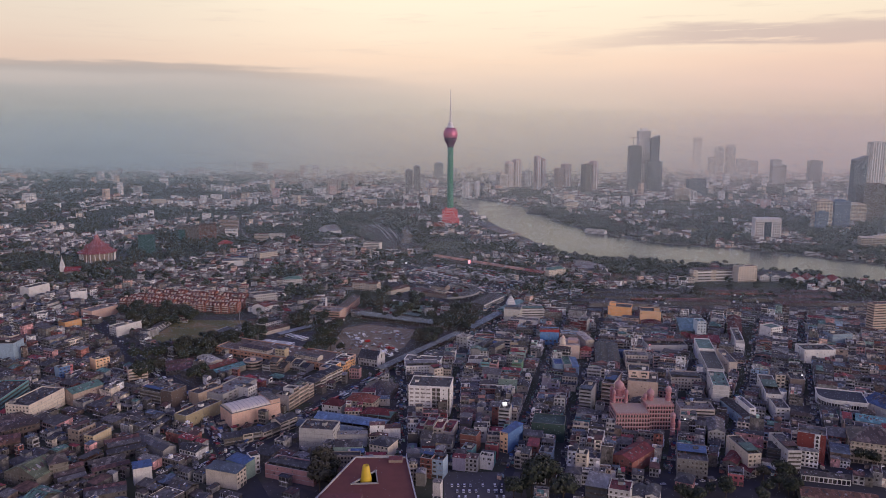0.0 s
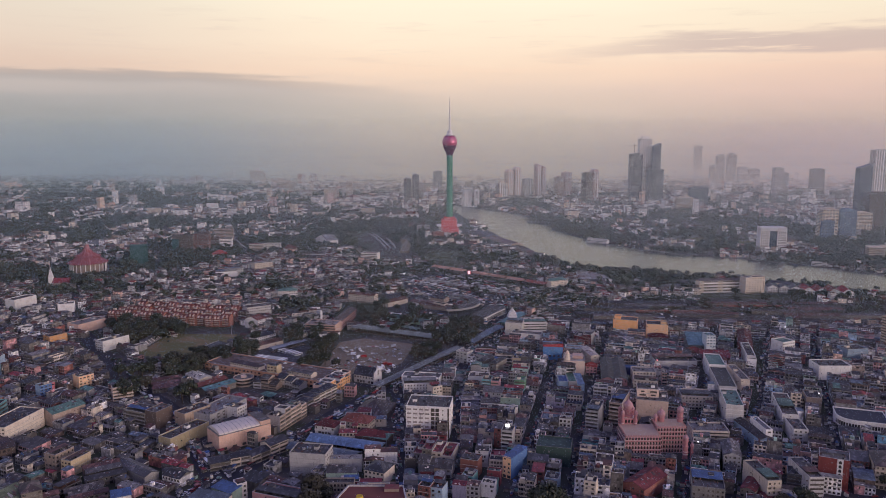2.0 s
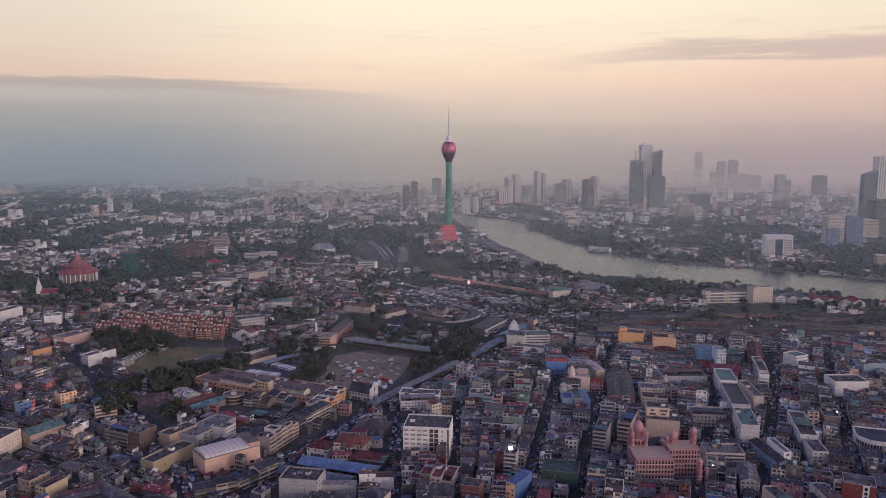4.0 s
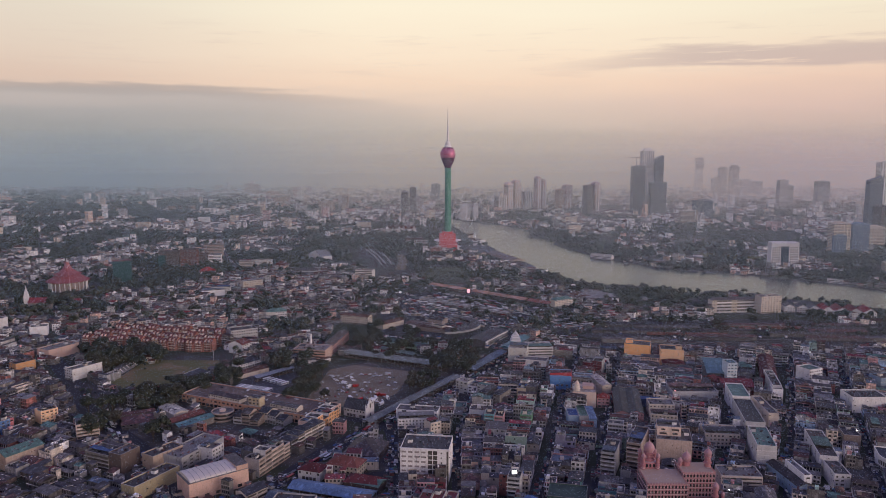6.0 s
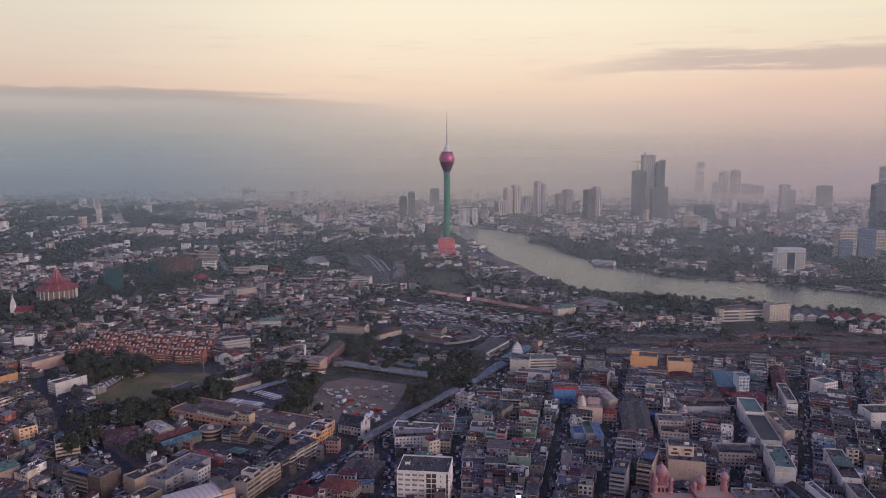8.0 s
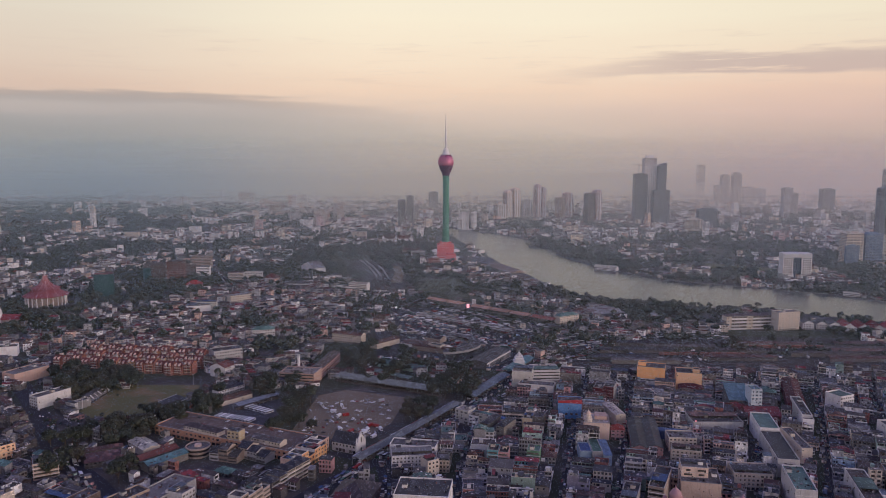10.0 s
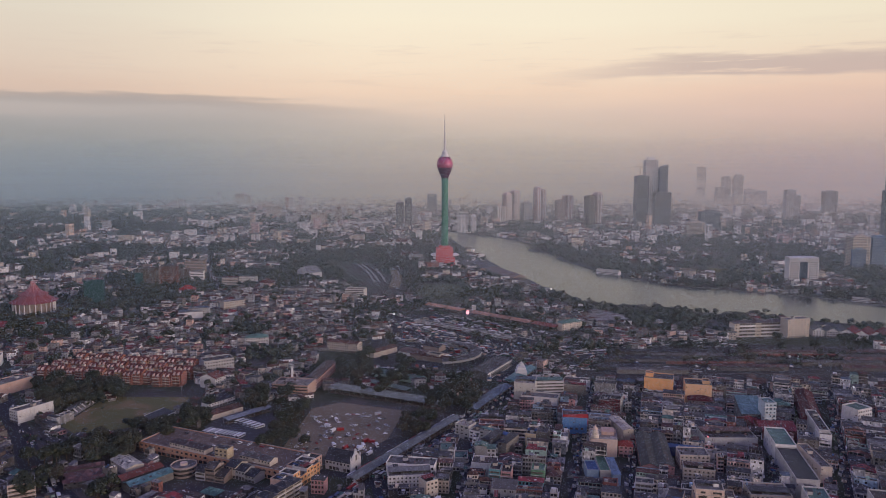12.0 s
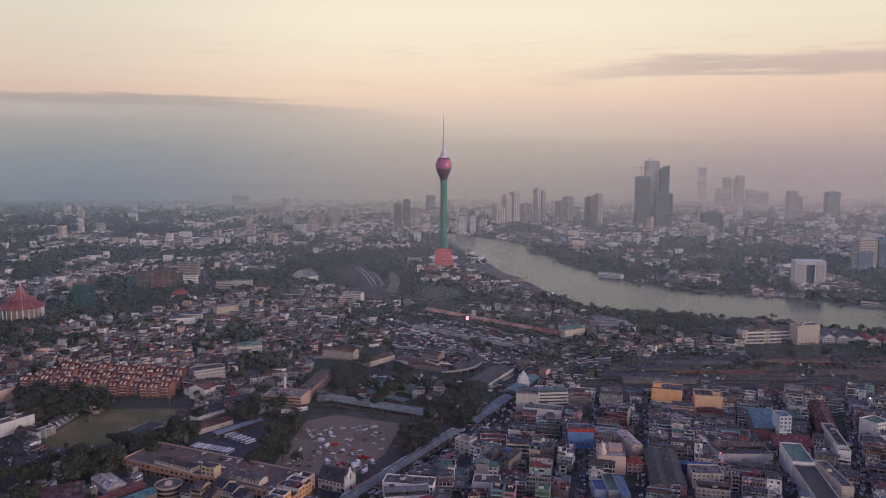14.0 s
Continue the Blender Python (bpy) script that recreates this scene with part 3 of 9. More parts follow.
def wall_fittings(s, r, w, d, h):
    """Coolers, hoods, pipes and hoardings on the walls."""
    for side, length in (("f", w), ("l", d), ("r", d)):
        for _ in range(int(length * h / 55)):
            a, z = r.uniform(0.3, max(0.4, length - 1.6)), r.uniform(1.5, max(1.6, h - 1.2))
            k, t, up = r.uniform(0.5, 1.2), r.uniform(0.25, 0.7), r.uniform(0.4, 0.9)
            if r.random() < 0.4:
                k, t, up = 0.14, 0.12, min(h - z, r.uniform(2, 6))
            m = r.choice([0, 0, 1, 2])
            if side == "f": s.box(a, -t, z, a + k, 0.02, z + up, m, bottom=True)
            elif side == "l": s.box(-t, a, z, 0.02, a + k, z + up, m, bottom=True)
            else: s.box(w - 0.02, a, z, w + t, a + k, z + up, m, bottom=True)


class Lot:
    """The pieces of an ordinary building: a list of shapes for each kind of part."""
    def __init__(self):
        self.kinds = {}

    def add(self, kind):
        self.kinds.setdefault(kind, []).append(Shape())
        return self.kinds[kind][-1]

    def one(self, kind):
        return self.kinds[kind][0] if kind in self.kinds else self.add(kind)


def massing(r, w, d, fl, street, lot):
    """An ordinary lot built up in pieces of unlike height: x runs from street to yard, y along the street."""
    n = r.choices([1, 2, 3], [0.55, 0.38, 0.07])[0] if w > 11 else 1
    cuts = [0.0] + sorted(w * (i + r.uniform(-0.18, 0.18)) / n for i in range(1, n)) + [w]
    for i, (x0, x1) in enumerate(zip(cuts, cuts[1:])):
        k = max(1, fl + (r.choice([-2, -1, -1, 0, 1]) if i else 0))
        h = k * r.uniform(3.0, 3.5) + r.uniform(0, 0.8)
        y0, y1 = (0.0, d) if r.random() < 0.7 else (r.uniform(0, 0.12) * d, d * r.uniform(0.85, 1))
        flat = r.random() < (0.2 if k < 3 else 0.5)
        wd, rf = lot.add("wall"), lot.add("roof")
        if flat:
            p, t = r.choice([0.3, 0.8, 1.1]), 0.22
            outer, inner = [(x0, y0), (x1, y0), (x1, y1), (x0, y1)], [(x0 + t, y0 + t), (x1 - t, y0 + t), (x1 - t, y1 - t), (x0 + t, y1 - t)]
            wd.rings([[(*q, 0) for q in outer], [(*q, h + p) for q in outer], [(*q, h + p) for q in inner], [(*q, h - 0.1) for q in inner]], cap=False)
            rf.face([(*q, h) for q in inner])
            if r.random() < 0.7:
                cope = lot.one("slab_edge")
                for a, b, c, e in ((x0 - .05, y0 - .05, x1 + .05, y0 + .27), (x0 - .05, y1 - .27, x1 + .05, y1 + .05), (x0 - .05, y0 + .27, x0 + .27, y1 - .27), (x1 - .27, y0 + .27, x1 + .05, y1 - .27)):
                    cope.box(a, b, h + p, c, e, h + p + .18, bottom=True)
            if r.random() < 0.55 and x1 - x0 > 4.5 and y1 - y0 > 4.5:
                a, b = r.uniform(x0 + .3, x1 - 3.8), r.uniform(y0 + .3, y1 - 3.8)
                lot.add("stair_house").box(a, b, h, a + r.uniform(2.4, 3.4), b + r.uniform(2.4, 3.4), h + 2.5)
            if r.random() < 0.5:
                a, b = sorted((r.uniform(x0, x1), r.uniform(x0, x1)))
                if b - a > 1.5:
                    z, c = h + r.uniform(1.8, 2.4), lot.add("roof_shelter")
                    c.rings([[(a, y0 + .3, z), (b, y0 + .3, z), (b, y1 - .3, z + .5), (a, y1 - .3, z + .5)], [(a, y0 + .3, z + .08), (b, y0 + .3, z + .08), (b, y1 - .3, z + .58), (a, y1 - .3, z + .58)]], base=True)
                    for px in (a, b - .12):
                        c.box(px, y0 + .3, h, px + .12, y0 + .42, z + .02); c.box(px, y1 - .42, h, px + .12, y1 - .3, z + .47)
            for _ in range(r.choice([2, 3, 5, 7, 9])):
                a, b, k2 = r.uniform(x0 + .4, x1 - 1.4), r.uniform(y0 + .4, y1 - 1.4), r.uniform(.3, 1.3)
                lot.one("roof_clutter").box(a, b, h, a + k2 * r.uniform(.5, 1.6), b + k2 * r.uniform(.5, 1.6), h + r.uniform(.4, 1.5))
            for _ in range(r.choice([0, 0, 1, 1, 2])):
                lot.add("water_tank").lathe([(.6, h), (.62, h + 1.1), (.3, h + 1.4)], r.uniform(x0 + .8, x1 - .8), r.uniform(y0 + .8, y1 - .8), 7)
        else:
            q = r.random()
            if q < 0.65:
                axis = "x" if q < 0.45 else "y"
                up = (y1 - y0) * r.uniform(.10, .22) if q < 0.45 else (x1 - x0) * r.uniform(.08, .16)
                rf.gable(x0, y0, x1, y1, h, up, axis, over=.4, thick=.12)
                sheet_patches(lot.one("roof_clutter"), r, x0, y0, x1, y1, h, up, axis, 11.0)
            elif q < 0.75: rf.hip(x0, y0, x1, y1, h, min(x1 - x0, y1 - y0) * .28, over=.4)
            z = 0.0
            if q >= 0.75:
                z = r.uniform(.6, 1.6)
                rf.rings([[(x0 - .3, y0 - .3, h + .02), (x1 + .3, y0 - .3, h + .02), (x1 + .3, y1 + .3, h + z + .02), (x0 - .3, y1 + .3, h + z + .02)], [(x0 - .3, y0 - .3, h + .14), (x1 + .3, y0 - .3, h + .14), (x1 + .3, y1 + .3, h + z + .14), (x0 - .3, y1 + .3, h + z + .14)]])
            wd.rings([[(x0, y0, 0), (x1, y0, 0), (x1, y1, 0), (x0, y1, 0)], [(x0, y0, h), (x1, y0, h), (x1, y1, h + z), (x0, y1, h + z)]])
        fh = h / k
        pitch = r.uniform(1.9, 3.2)
        face, jut, m_ = r.choices(["ribbon", "grid", "few", "blank"], [.25, .28, .25, .22])[0], r.choice([.25, .4, .9]), max(1, int((x1 - x0) / pitch))
        for f in range(k):
            za, zb = f * fh + fh * .28, f * fh + fh * (.82 if f else .78)
            for side, on in (("l", street == "l" and i == 0), ("r", street == "r" and i == n - 1)):
                if on:
                    m = max(1, int((y1 - y0 - .4) / pitch))
                    win = lot.one("glazing")
                    for j in range(m):
                        c, hw = y0 + (y1 - y0) * (j + .5) / m, (y1 - y0) / m * r.choice([.28, .36, .42])
                        if side == "l": win.box(x0 - .07, c - hw, za, x0 + .05, c + hw, zb, bottom=True)
                        else: win.box(x1 - .05, c - hw, za, x1 + .07, c + hw, zb, bottom=True)
                    if f and r.random() < .6:
                        z = f * fh
                        if side == "l": lot.add("balcony").box(x0 - r.uniform(.4, 1.1), y0, z - .1, x0, y1, z + r.choice([.1, .1, .9]), bottom=True)
                        else: lot.add("balcony").box(x1, y0, z - .1, x1 + r.uniform(.4, 1.1), y1, z + r.choice([.1, .1, .9]), bottom=True)
            if face == "ribbon":
                lot.one("glazing").box(x0 + .3, y0 - .05, za, x1 - .3, y0 + .05, zb, bottom=True)
                edge = lot.one("slab_edge")
                edge.box(x0 - .05, y0 - jut, f * fh - .14, x1 + .05, y0, f * fh + .16 + (.5 if jut > .6 and f else 0), bottom=True)
                for j in range(m_):
                    c = x0 + (x1 - x0) * (j + .5) / m_
                    edge.box(c - .16, y0 - .16, f * fh + .1, c + .16, y0 - .04, (f + 1) * fh - .1, bottom=True)
            elif face == "grid":
                for j in range(m_):
                    c, hw = x0 + (x1 - x0) * (j + .5) / m_, (x1 - x0) / m_ * .29
                    lot.one("glazing").box(c - hw, y0 - .06, za, c + hw, y0 + .05, zb - .1, bottom=True)
                if f:
                    lot.one("slab_edge").box(x0 - .04, y0 - .22, f * fh - .08, x1 + .04, y0, f * fh + .1, bottom=True)
            elif face == "few" and f:
                for _ in range(r.choice([1, 2, 3, 4])):
                    c = r.uniform(x0 + .6, max(x0 + .7, x1 - 1.6))
                    lot.one("glazing").box(c, y0 - .06, za, c + r.uniform(.8, 1.5), y0 + .05, zb - .2, bottom=True)


def shed(name, label, x, y, length, width, h, rz, top, group="", rise=0.0, posts=True, take_it=True):
    """A long open market or platform roof on posts."""
    ob = thing(name, pose(x, y, 0, 0, 0, rz), label, "market shed", group)
    if take_it:
        take(x, y, length, width, rz, 2)
    s = Shape()
    s.gable(0, 0, length, width, h, rise or width * 0.16, "x", ends=0)
    part("roof", s, [roofing(top)], ob)
    if posts:
        n = max(2, int(length / 9))
        for k in range(n + 1):
            for py in (0.3, width - 0.6):
                p = Shape()
                px = 0.3 + (length - 0.9) * k / n
                p.box(px, py, 0, px + 0.3, py + 0.3, h + 0.05)
                part("post", p, [METAL], ob)
    s = Shape()
    n = max(3, int(length / 6))
    for k in range(n):
        px = length * k / n
        s.box(px + 0.6, width * 0.25, 0, px + length / n - 0.6, width * 0.75, 1.1)
    part("stall_counter", s, [plain("stall_goods", (0.18, 0.14, 0.12), 0.9, 0.0, 0.7, 0.8)], ob, kind="stuff")
    return ob

# ---- ground, water, roads ----
def ground_material():
    def build(ops, pos, rnd, isl):
        op, step, mix, ramp, noise_of, vec, scaled = ops
        a, b, c = noise_of(pos, 0.006, 5.0, 0.6), noise_of(pos, 0.05, 5.0, 0.65), noise_of(pos, 0.4, 4.0, 0.6)
        base = mix(step(b, 0.40, 0.60), (0.066, 0.060, 0.056), (0.120, 0.099, 0.084))
        green = mix(c, (0.030, 0.040, 0.020), (0.070, 0.075, 0.035))
        g = mix(step(a, 0.40, 0.56), base, green)
        return mix(op("MULTIPLY", step(c, 0.5, 0.75), 0.5), g, (0.05, 0.046, 0.044)), c
    return material("town_ground", build, 0.95, bump=0.1)


def sheet(name, pts, z, mat, label, category, kind="structure"):
    s = Shape()
    s.face([(x, y, z) for x, y in pts])
    return tagged(new(name, s.mesh(name, [mat])), label, category, kind=kind)


sheet("ground", [(-9000, -1500), (9000, -1500), (9000, 12000), (-9000, 12000)], 0.0, ground_material(), "dusty town ground with patches of soil and weeds", "ground")


def spline(pts, n):
    """A smooth line through a few points."""
    out, k = [], len(pts)
    for i in range(k - 1):
        p0, p1, p2, p3 = (Vector(pts[min(max(j, 0), k - 1)]) for j in (i - 1, i, i + 1, i + 2))
        for a in range(n):
            t = a / n
            out.append(0.5 * (2 * p1 + (p2 - p0) * t + (2 * p0 - 5 * p1 + 4 * p2 - p3) * t * t + (3 * p1 - p0 - 3 * p2 + p3) * t ** 3))
    return out + [Vector(pts[-1])]


def lake():
    near = spline([(40, 2660), (75, 2520), (101, 2338), (134, 2134), (150, 2060), (165, 1978), (180, 1880), (192, 1832), (218, 1750), (245, 1600), (275, 1520), (330, 1478), (440, 1437), (560, 1392), (680, 1325), (850, 1190), (1250, 950)], 8)
    far = spline([(60, 2760), (175, 2602), (251, 2495), (298, 2384), (290, 2290), (277, 2216), (337, 2160), (325, 2070), (351, 1978), (413, 1812), (494, 1697), (582, 1641), (662, 1584), (738, 1536), (790, 1475), (900, 1390), (1350, 1150)], 8)
    s = Shape()
    for i, (a, b) in enumerate(zip(near, far)):
        w = 5.0 * (noise.noise((i * 0.7, 0, 0)))
        near[i], far[i] = (a.x + w, a.y + w), (b.x - w, b.y + w * 0.7)
    for i in range(len(near) - 1):
        s.face([(*near[i], 0.12), (*near[i + 1], 0.12), (*far[i + 1], 0.12), (*far[i], 0.12)])
        mx, my = (near[i][0] + far[i][0]) / 2, (near[i][1] + far[i][1]) / 2
        span = math.hypot(far[i][0] - near[i][0], far[i][1] - near[i][1])
        for k in range(12):
            u = (k + 0.5) / 12
            take(near[i][0] + (far[i][0] - near[i][0]) * u - 14, near[i][1] + (far[i][1] - near[i][1]) * u - 14, 28, 28, 0)
    def build(ops, pos, rnd, isl):
        op, step, mix, ramp, noise_of, vec, scaled = ops
        n = noise_of(scaled(pos, (0.10, 0.05, 0.1)), 1.0, 5.0, 0.7)
        return mix(n, (0.050, 0.052, 0.046), (0.072, 0.070, 0.062)), n
    wet = material("lake_water", build, 0.20, bump=0.25)
    wet.node_tree.nodes["Principled BSDF"].inputs["Specular IOR Level"].default_value = 0.175
    tagged(new("water", s.mesh("water", [wet])), "still grey lake water with faint ripples", "lake", kind="structure")
    # low stone embankments
    for name, line in (("embankment", near), ("embankment", far)):
        s = Shape()
        for i in range(len(line) - 1):
            (ax, ay), (bx, by) = line[i], line[i + 1]
            k = 1.2 / max(1e-3, math.hypot(bx - ax, by - ay))
            nx, ny = -(by - ay) * k, (bx - ax) * k
            s.rings([[(ax, ay, 0), (bx, by, 0), (bx + nx, by + ny, 0), (ax + nx, ay + ny, 0)], [(ax, ay, 0.9), (bx, by, 0.9), (bx + nx, by + ny, 0.9), (ax + nx, ay + ny, 0.9)]])
        tagged(new(name, s.mesh(name, [paint("grey")])), "low grey stone embankment along the lake", "embankment", kind="structure")


lake()


ROAD_Z = itertools.count()


def road(pts, width, label="worn grey asphalt street", z=0.0, mat=None, name="road", n=4, take_it=True):
    z = z or 0.12 + 0.005 * next(ROAD_Z)
    line = spline(pts, n)
    s = Shape()
    left, right = [], []
    for i, p in enumerate(line):
        d = (line[min(i + 1, len(line) - 1)] - line[max(i - 1, 0)]).normalized()
        left.append((p.x - d.y * width / 2, p.y + d.x * width / 2, z)); right.append((p.x + d.y * width / 2, p.y - d.x * width / 2, z))
    for i in range(len(line) - 1):
        s.face([right[i], right[i + 1], left[i + 1], left[i]])
        if take_it:
            p, q = line[i], line[i + 1]
            take(p.x, p.y - width / 2, (q - p).length + 0.5, width, math.degrees(math.atan2(q.y - p.y, q.x - p.x)))
            a = math.atan2(q.y - p.y, q.x - p.x)
            take(p.x + math.sin(a) * width / 2, p.y - math.cos(a) * width / 2, (q - p).length + 0.5, width, math.degrees(a))
    return tagged(new(name, s.mesh(name, [mat or ASPHALT])), label, "road", kind="structure")




def worn_grass():
    def build(ops, pos, rnd, isl):
        op, step, mix, ramp, noise_of, vec, scaled = ops
        big, fine = noise_of(pos, 0.03, 4.0, 0.6), noise_of(pos, 0.5, 4.0, 0.65)
        a = mix(fine, (0.115, 0.116, 0.036), (0.180, 0.165, 0.060))
        return mix(step(big, 0.48, 0.66), a, (0.26, 0.185, 0.092)), fine
    return material("worn_grass", build, 0.95, bump=0.05)


GRASS = worn_grass()
FIELD = [(-352, 930), (-344, 1018), (-255, 1016), (-248, 985), (-262, 950), (-274, 930), (-322, 902)]
sheet("earth_bank", [(-72, 1685), (-50, 1680), (-48, 1810), (-62, 1905), (-80, 1900), (-68, 1805)], 0.1, EARTH, "bare brown earth beside the sidings", "earth")
take(-80, 1680, 32, 225, 0)
sheet("grass_field", [(0, 1720), (70, 1716), (70, 1598), (20, 1572), (-25, 1615)], 0.11, plain("green_grass", (0.10, 0.11, 0.055), 0.95, 0.0, 0.35, 0.03), "rough green field by the railway", "field")
take(-15, 1590, 84, 128, 0)
sheet("grass_verge", [(-30, 1575), (20, 1660), (75, 1610), (120, 1520), (215, 1410), (240, 1360), (205, 1345), (100, 1450), (10, 1520)], 0.075, plain("olive_grass", (0.088, 0.092, 0.05), 0.95, 0.0, 0.45, 0.03), "rough olive grass behind the platforms", "verge")
for k in range(12):
    take(-12 + 19 * k, 1535 - 14.5 * k, 22, max(12, 95 - 8 * k), 0)
sheet("lawn", [(585, 1885), (755, 1795), (790, 1838), (640, 1930)], 0.085, GRASS, "olive lawn beyond the lake", "lawn")
for k in range(9):
    take(590 + k * 19, 1868 - k * 9, 24, 50, 0)
sheet("playing_field", FIELD, 0.08, GRASS, "worn grass playing field with bare patches", "field")
for yy in range(900, 1030, 12):
    take(-350 + abs(yy - 945) * 0.3, yy, 92, 12, 0)
LOT = [(-116, 976), (-88, 994), (-20, 966), (-34, 889), (-62, 842), (-128, 860)]
sheet("earth_lot", LOT, 0.07, EARTH, "beaten brown earth parking ground", "parking ground")
take(-128, 850, 106, 130, 0)
sheet("bus_yard", [(-215, 865), (-150, 850), (-135, 950), (-205, 990)], 0.065, plain("yard_paving", (0.085, 0.08, 0.08), 0.95, 0.0, 0.35, 0.15), "asphalt bus yard", "bus yard")
take(-212, 868, 75, 105, 0)
take(-215, 780, 100, 80, 0)
sheet("bus_terminus", [(-60, 1100), (120, 1060), (150, 1260), (10, 1440), (-90, 1420)], 0.065, ASPHALT, "broad asphalt bus terminus", "bus terminus")
take(-60, 1080, 175, 360, 0)
take(-140, 1070, 120, 190, 0)
sheet("car_park", [(8, 470), (68, 470), (68, 556), (8, 556)], 0.1, plain("worn_paving", (0.105, 0.095, 0.088), 0.95, 0.0, 0.3, 0.2), "asphalt car park", "car park")
take(6, 440, 64, 116, 0)
road([(-560, 1180), (-487, 1064), (-408, 950), (-372, 898), (-318, 815), (-245, 735), (-170, 600), (-120, 500)], 19)
road([(-180, 560), (-140, 625), (-110, 692), (-84, 743), (-44, 800), (40, 935), (100, 1035), (150, 1110), (240, 1190)], 17)
road([(-110, 692), (-36, 690), (-31, 742), (-40, 800)], 9)
road([(-44, 800), (-135, 835), (-230, 860), (-300, 880)], 9)
road([(-1300, 4632), (-967, 3513), (-758, 2811), (-620, 2355), (-497, 1948), (-440, 1790), (-400, 1690)], 14, "long straight inland avenue")
road([(-300, 1500), (-90, 1410), (10, 1300), (130, 1160)], 14)
road([(100, 1050), (300, 1062), (520, 1045), (760, 1020)], 16)
road([(95, 518), (150, 528), (216, 538), (338, 555), (430, 572)], 15)
take(110, 400, 400, 122, 2)
sheet("pavement", [(70, 430), (520, 430), (520, 640), (300, 575), (95, 545)], 0.03, ASPHALT, "dark worn paving beside the road", "pavement")
# the streets of the old market quarter, fanning out inland
LANES = [[(-22, 455), (-24, 611), (-30, 760), (-34, 800)], [(12, 560), (18, 581), (26, 752), (40, 833), (60, 1000)], [(48, 520), (66, 581), (126, 809), (187, 1030)], [(98, 545), (118, 626), (156, 755), (240, 1030)],
         [(180, 545), (215, 640), (255, 725), (330, 900), (388, 1035)], [(225, 550), (265, 636), (350, 807), (455, 1035)], [(310, 565), (375, 718), (445, 880), (520, 1035)], [(400, 580), (520, 800), (640, 1030)], [(520, 620), (640, 830), (760, 1020)]]
for k, lane in enumerate(LANES):
    road(lane, 7.5 if k in (1, 2) else 6.0, "narrow crowded market street", take_it=False)
    for (x0, y0), (x1, y1) in zip(lane, lane[1:]):
        take(x0 - 2.4, y0, math.hypot(x1 - x0, y1 - y0), 4.8, math.degrees(math.atan2(y1 - y0, x1 - x0)))
YARD = plain("ballast", (0.056, 0.050, 0.046), 0.95, 0.0, 0.4, 0.3)
sheet("railway_yard", [(170, 1075), (760, 1050), (800, 1190), (560, 1215), (330, 1240), (190, 1230)], 0.05, YARD, "dark railway yard of ballast and scrub", "railway yard")
take(165, 1058, 640, 130, 0)
take(300, 1180, 300, 60, 0)
RAIL = plain("rail_steel", (0.20, 0.17, 0.16), 0.4, 0.7)


def track(pts, label="railway track with steel rails"):
    line = spline(pts, 5)
    s = Shape()
    for i in range(len(line) - 1):
        p, q = line[i], line[i + 1]
        d = (q - p).normalized()
        for k in (-0.8, 0.65):
            a, b = Vector((p.x - d.y * k, p.y + d.x * k)), Vector((q.x - d.y * k, q.y + d.x * k))
            e = Vector((-d.y, d.x)) * 0.15
            s.rings([[(a.x, a.y, 0.06), (b.x, b.y, 0.06), (b.x + e.x, b.y + e.y, 0.06), (a.x + e.x, a.y + e.y, 0.06)], [(a.x, a.y, 0.26), (b.x, b.y, 0.26), (b.x + e.x, b.y + e.y, 0.26), (a.x + e.x, a.y + e.y, 0.26)]])
    tagged(new("railway_track", s.mesh("railway_track", [RAIL])), label, "railway track", kind="structure")


for k in range(6):
    track([(175, 1100 + k * 17), (400, 1088 + k * 19), (780, 1062 + k * 20)])
for k in range(6):
    track([(-75 - k * 9, 1640), (-95 - k * 10, 1790), (-150 - k * 12, 1975), (-235 - k * 16, 2200)])

for k in range(9):
    take(-115 - k * 14, 1590 + k * 48, 90, 50, 0)

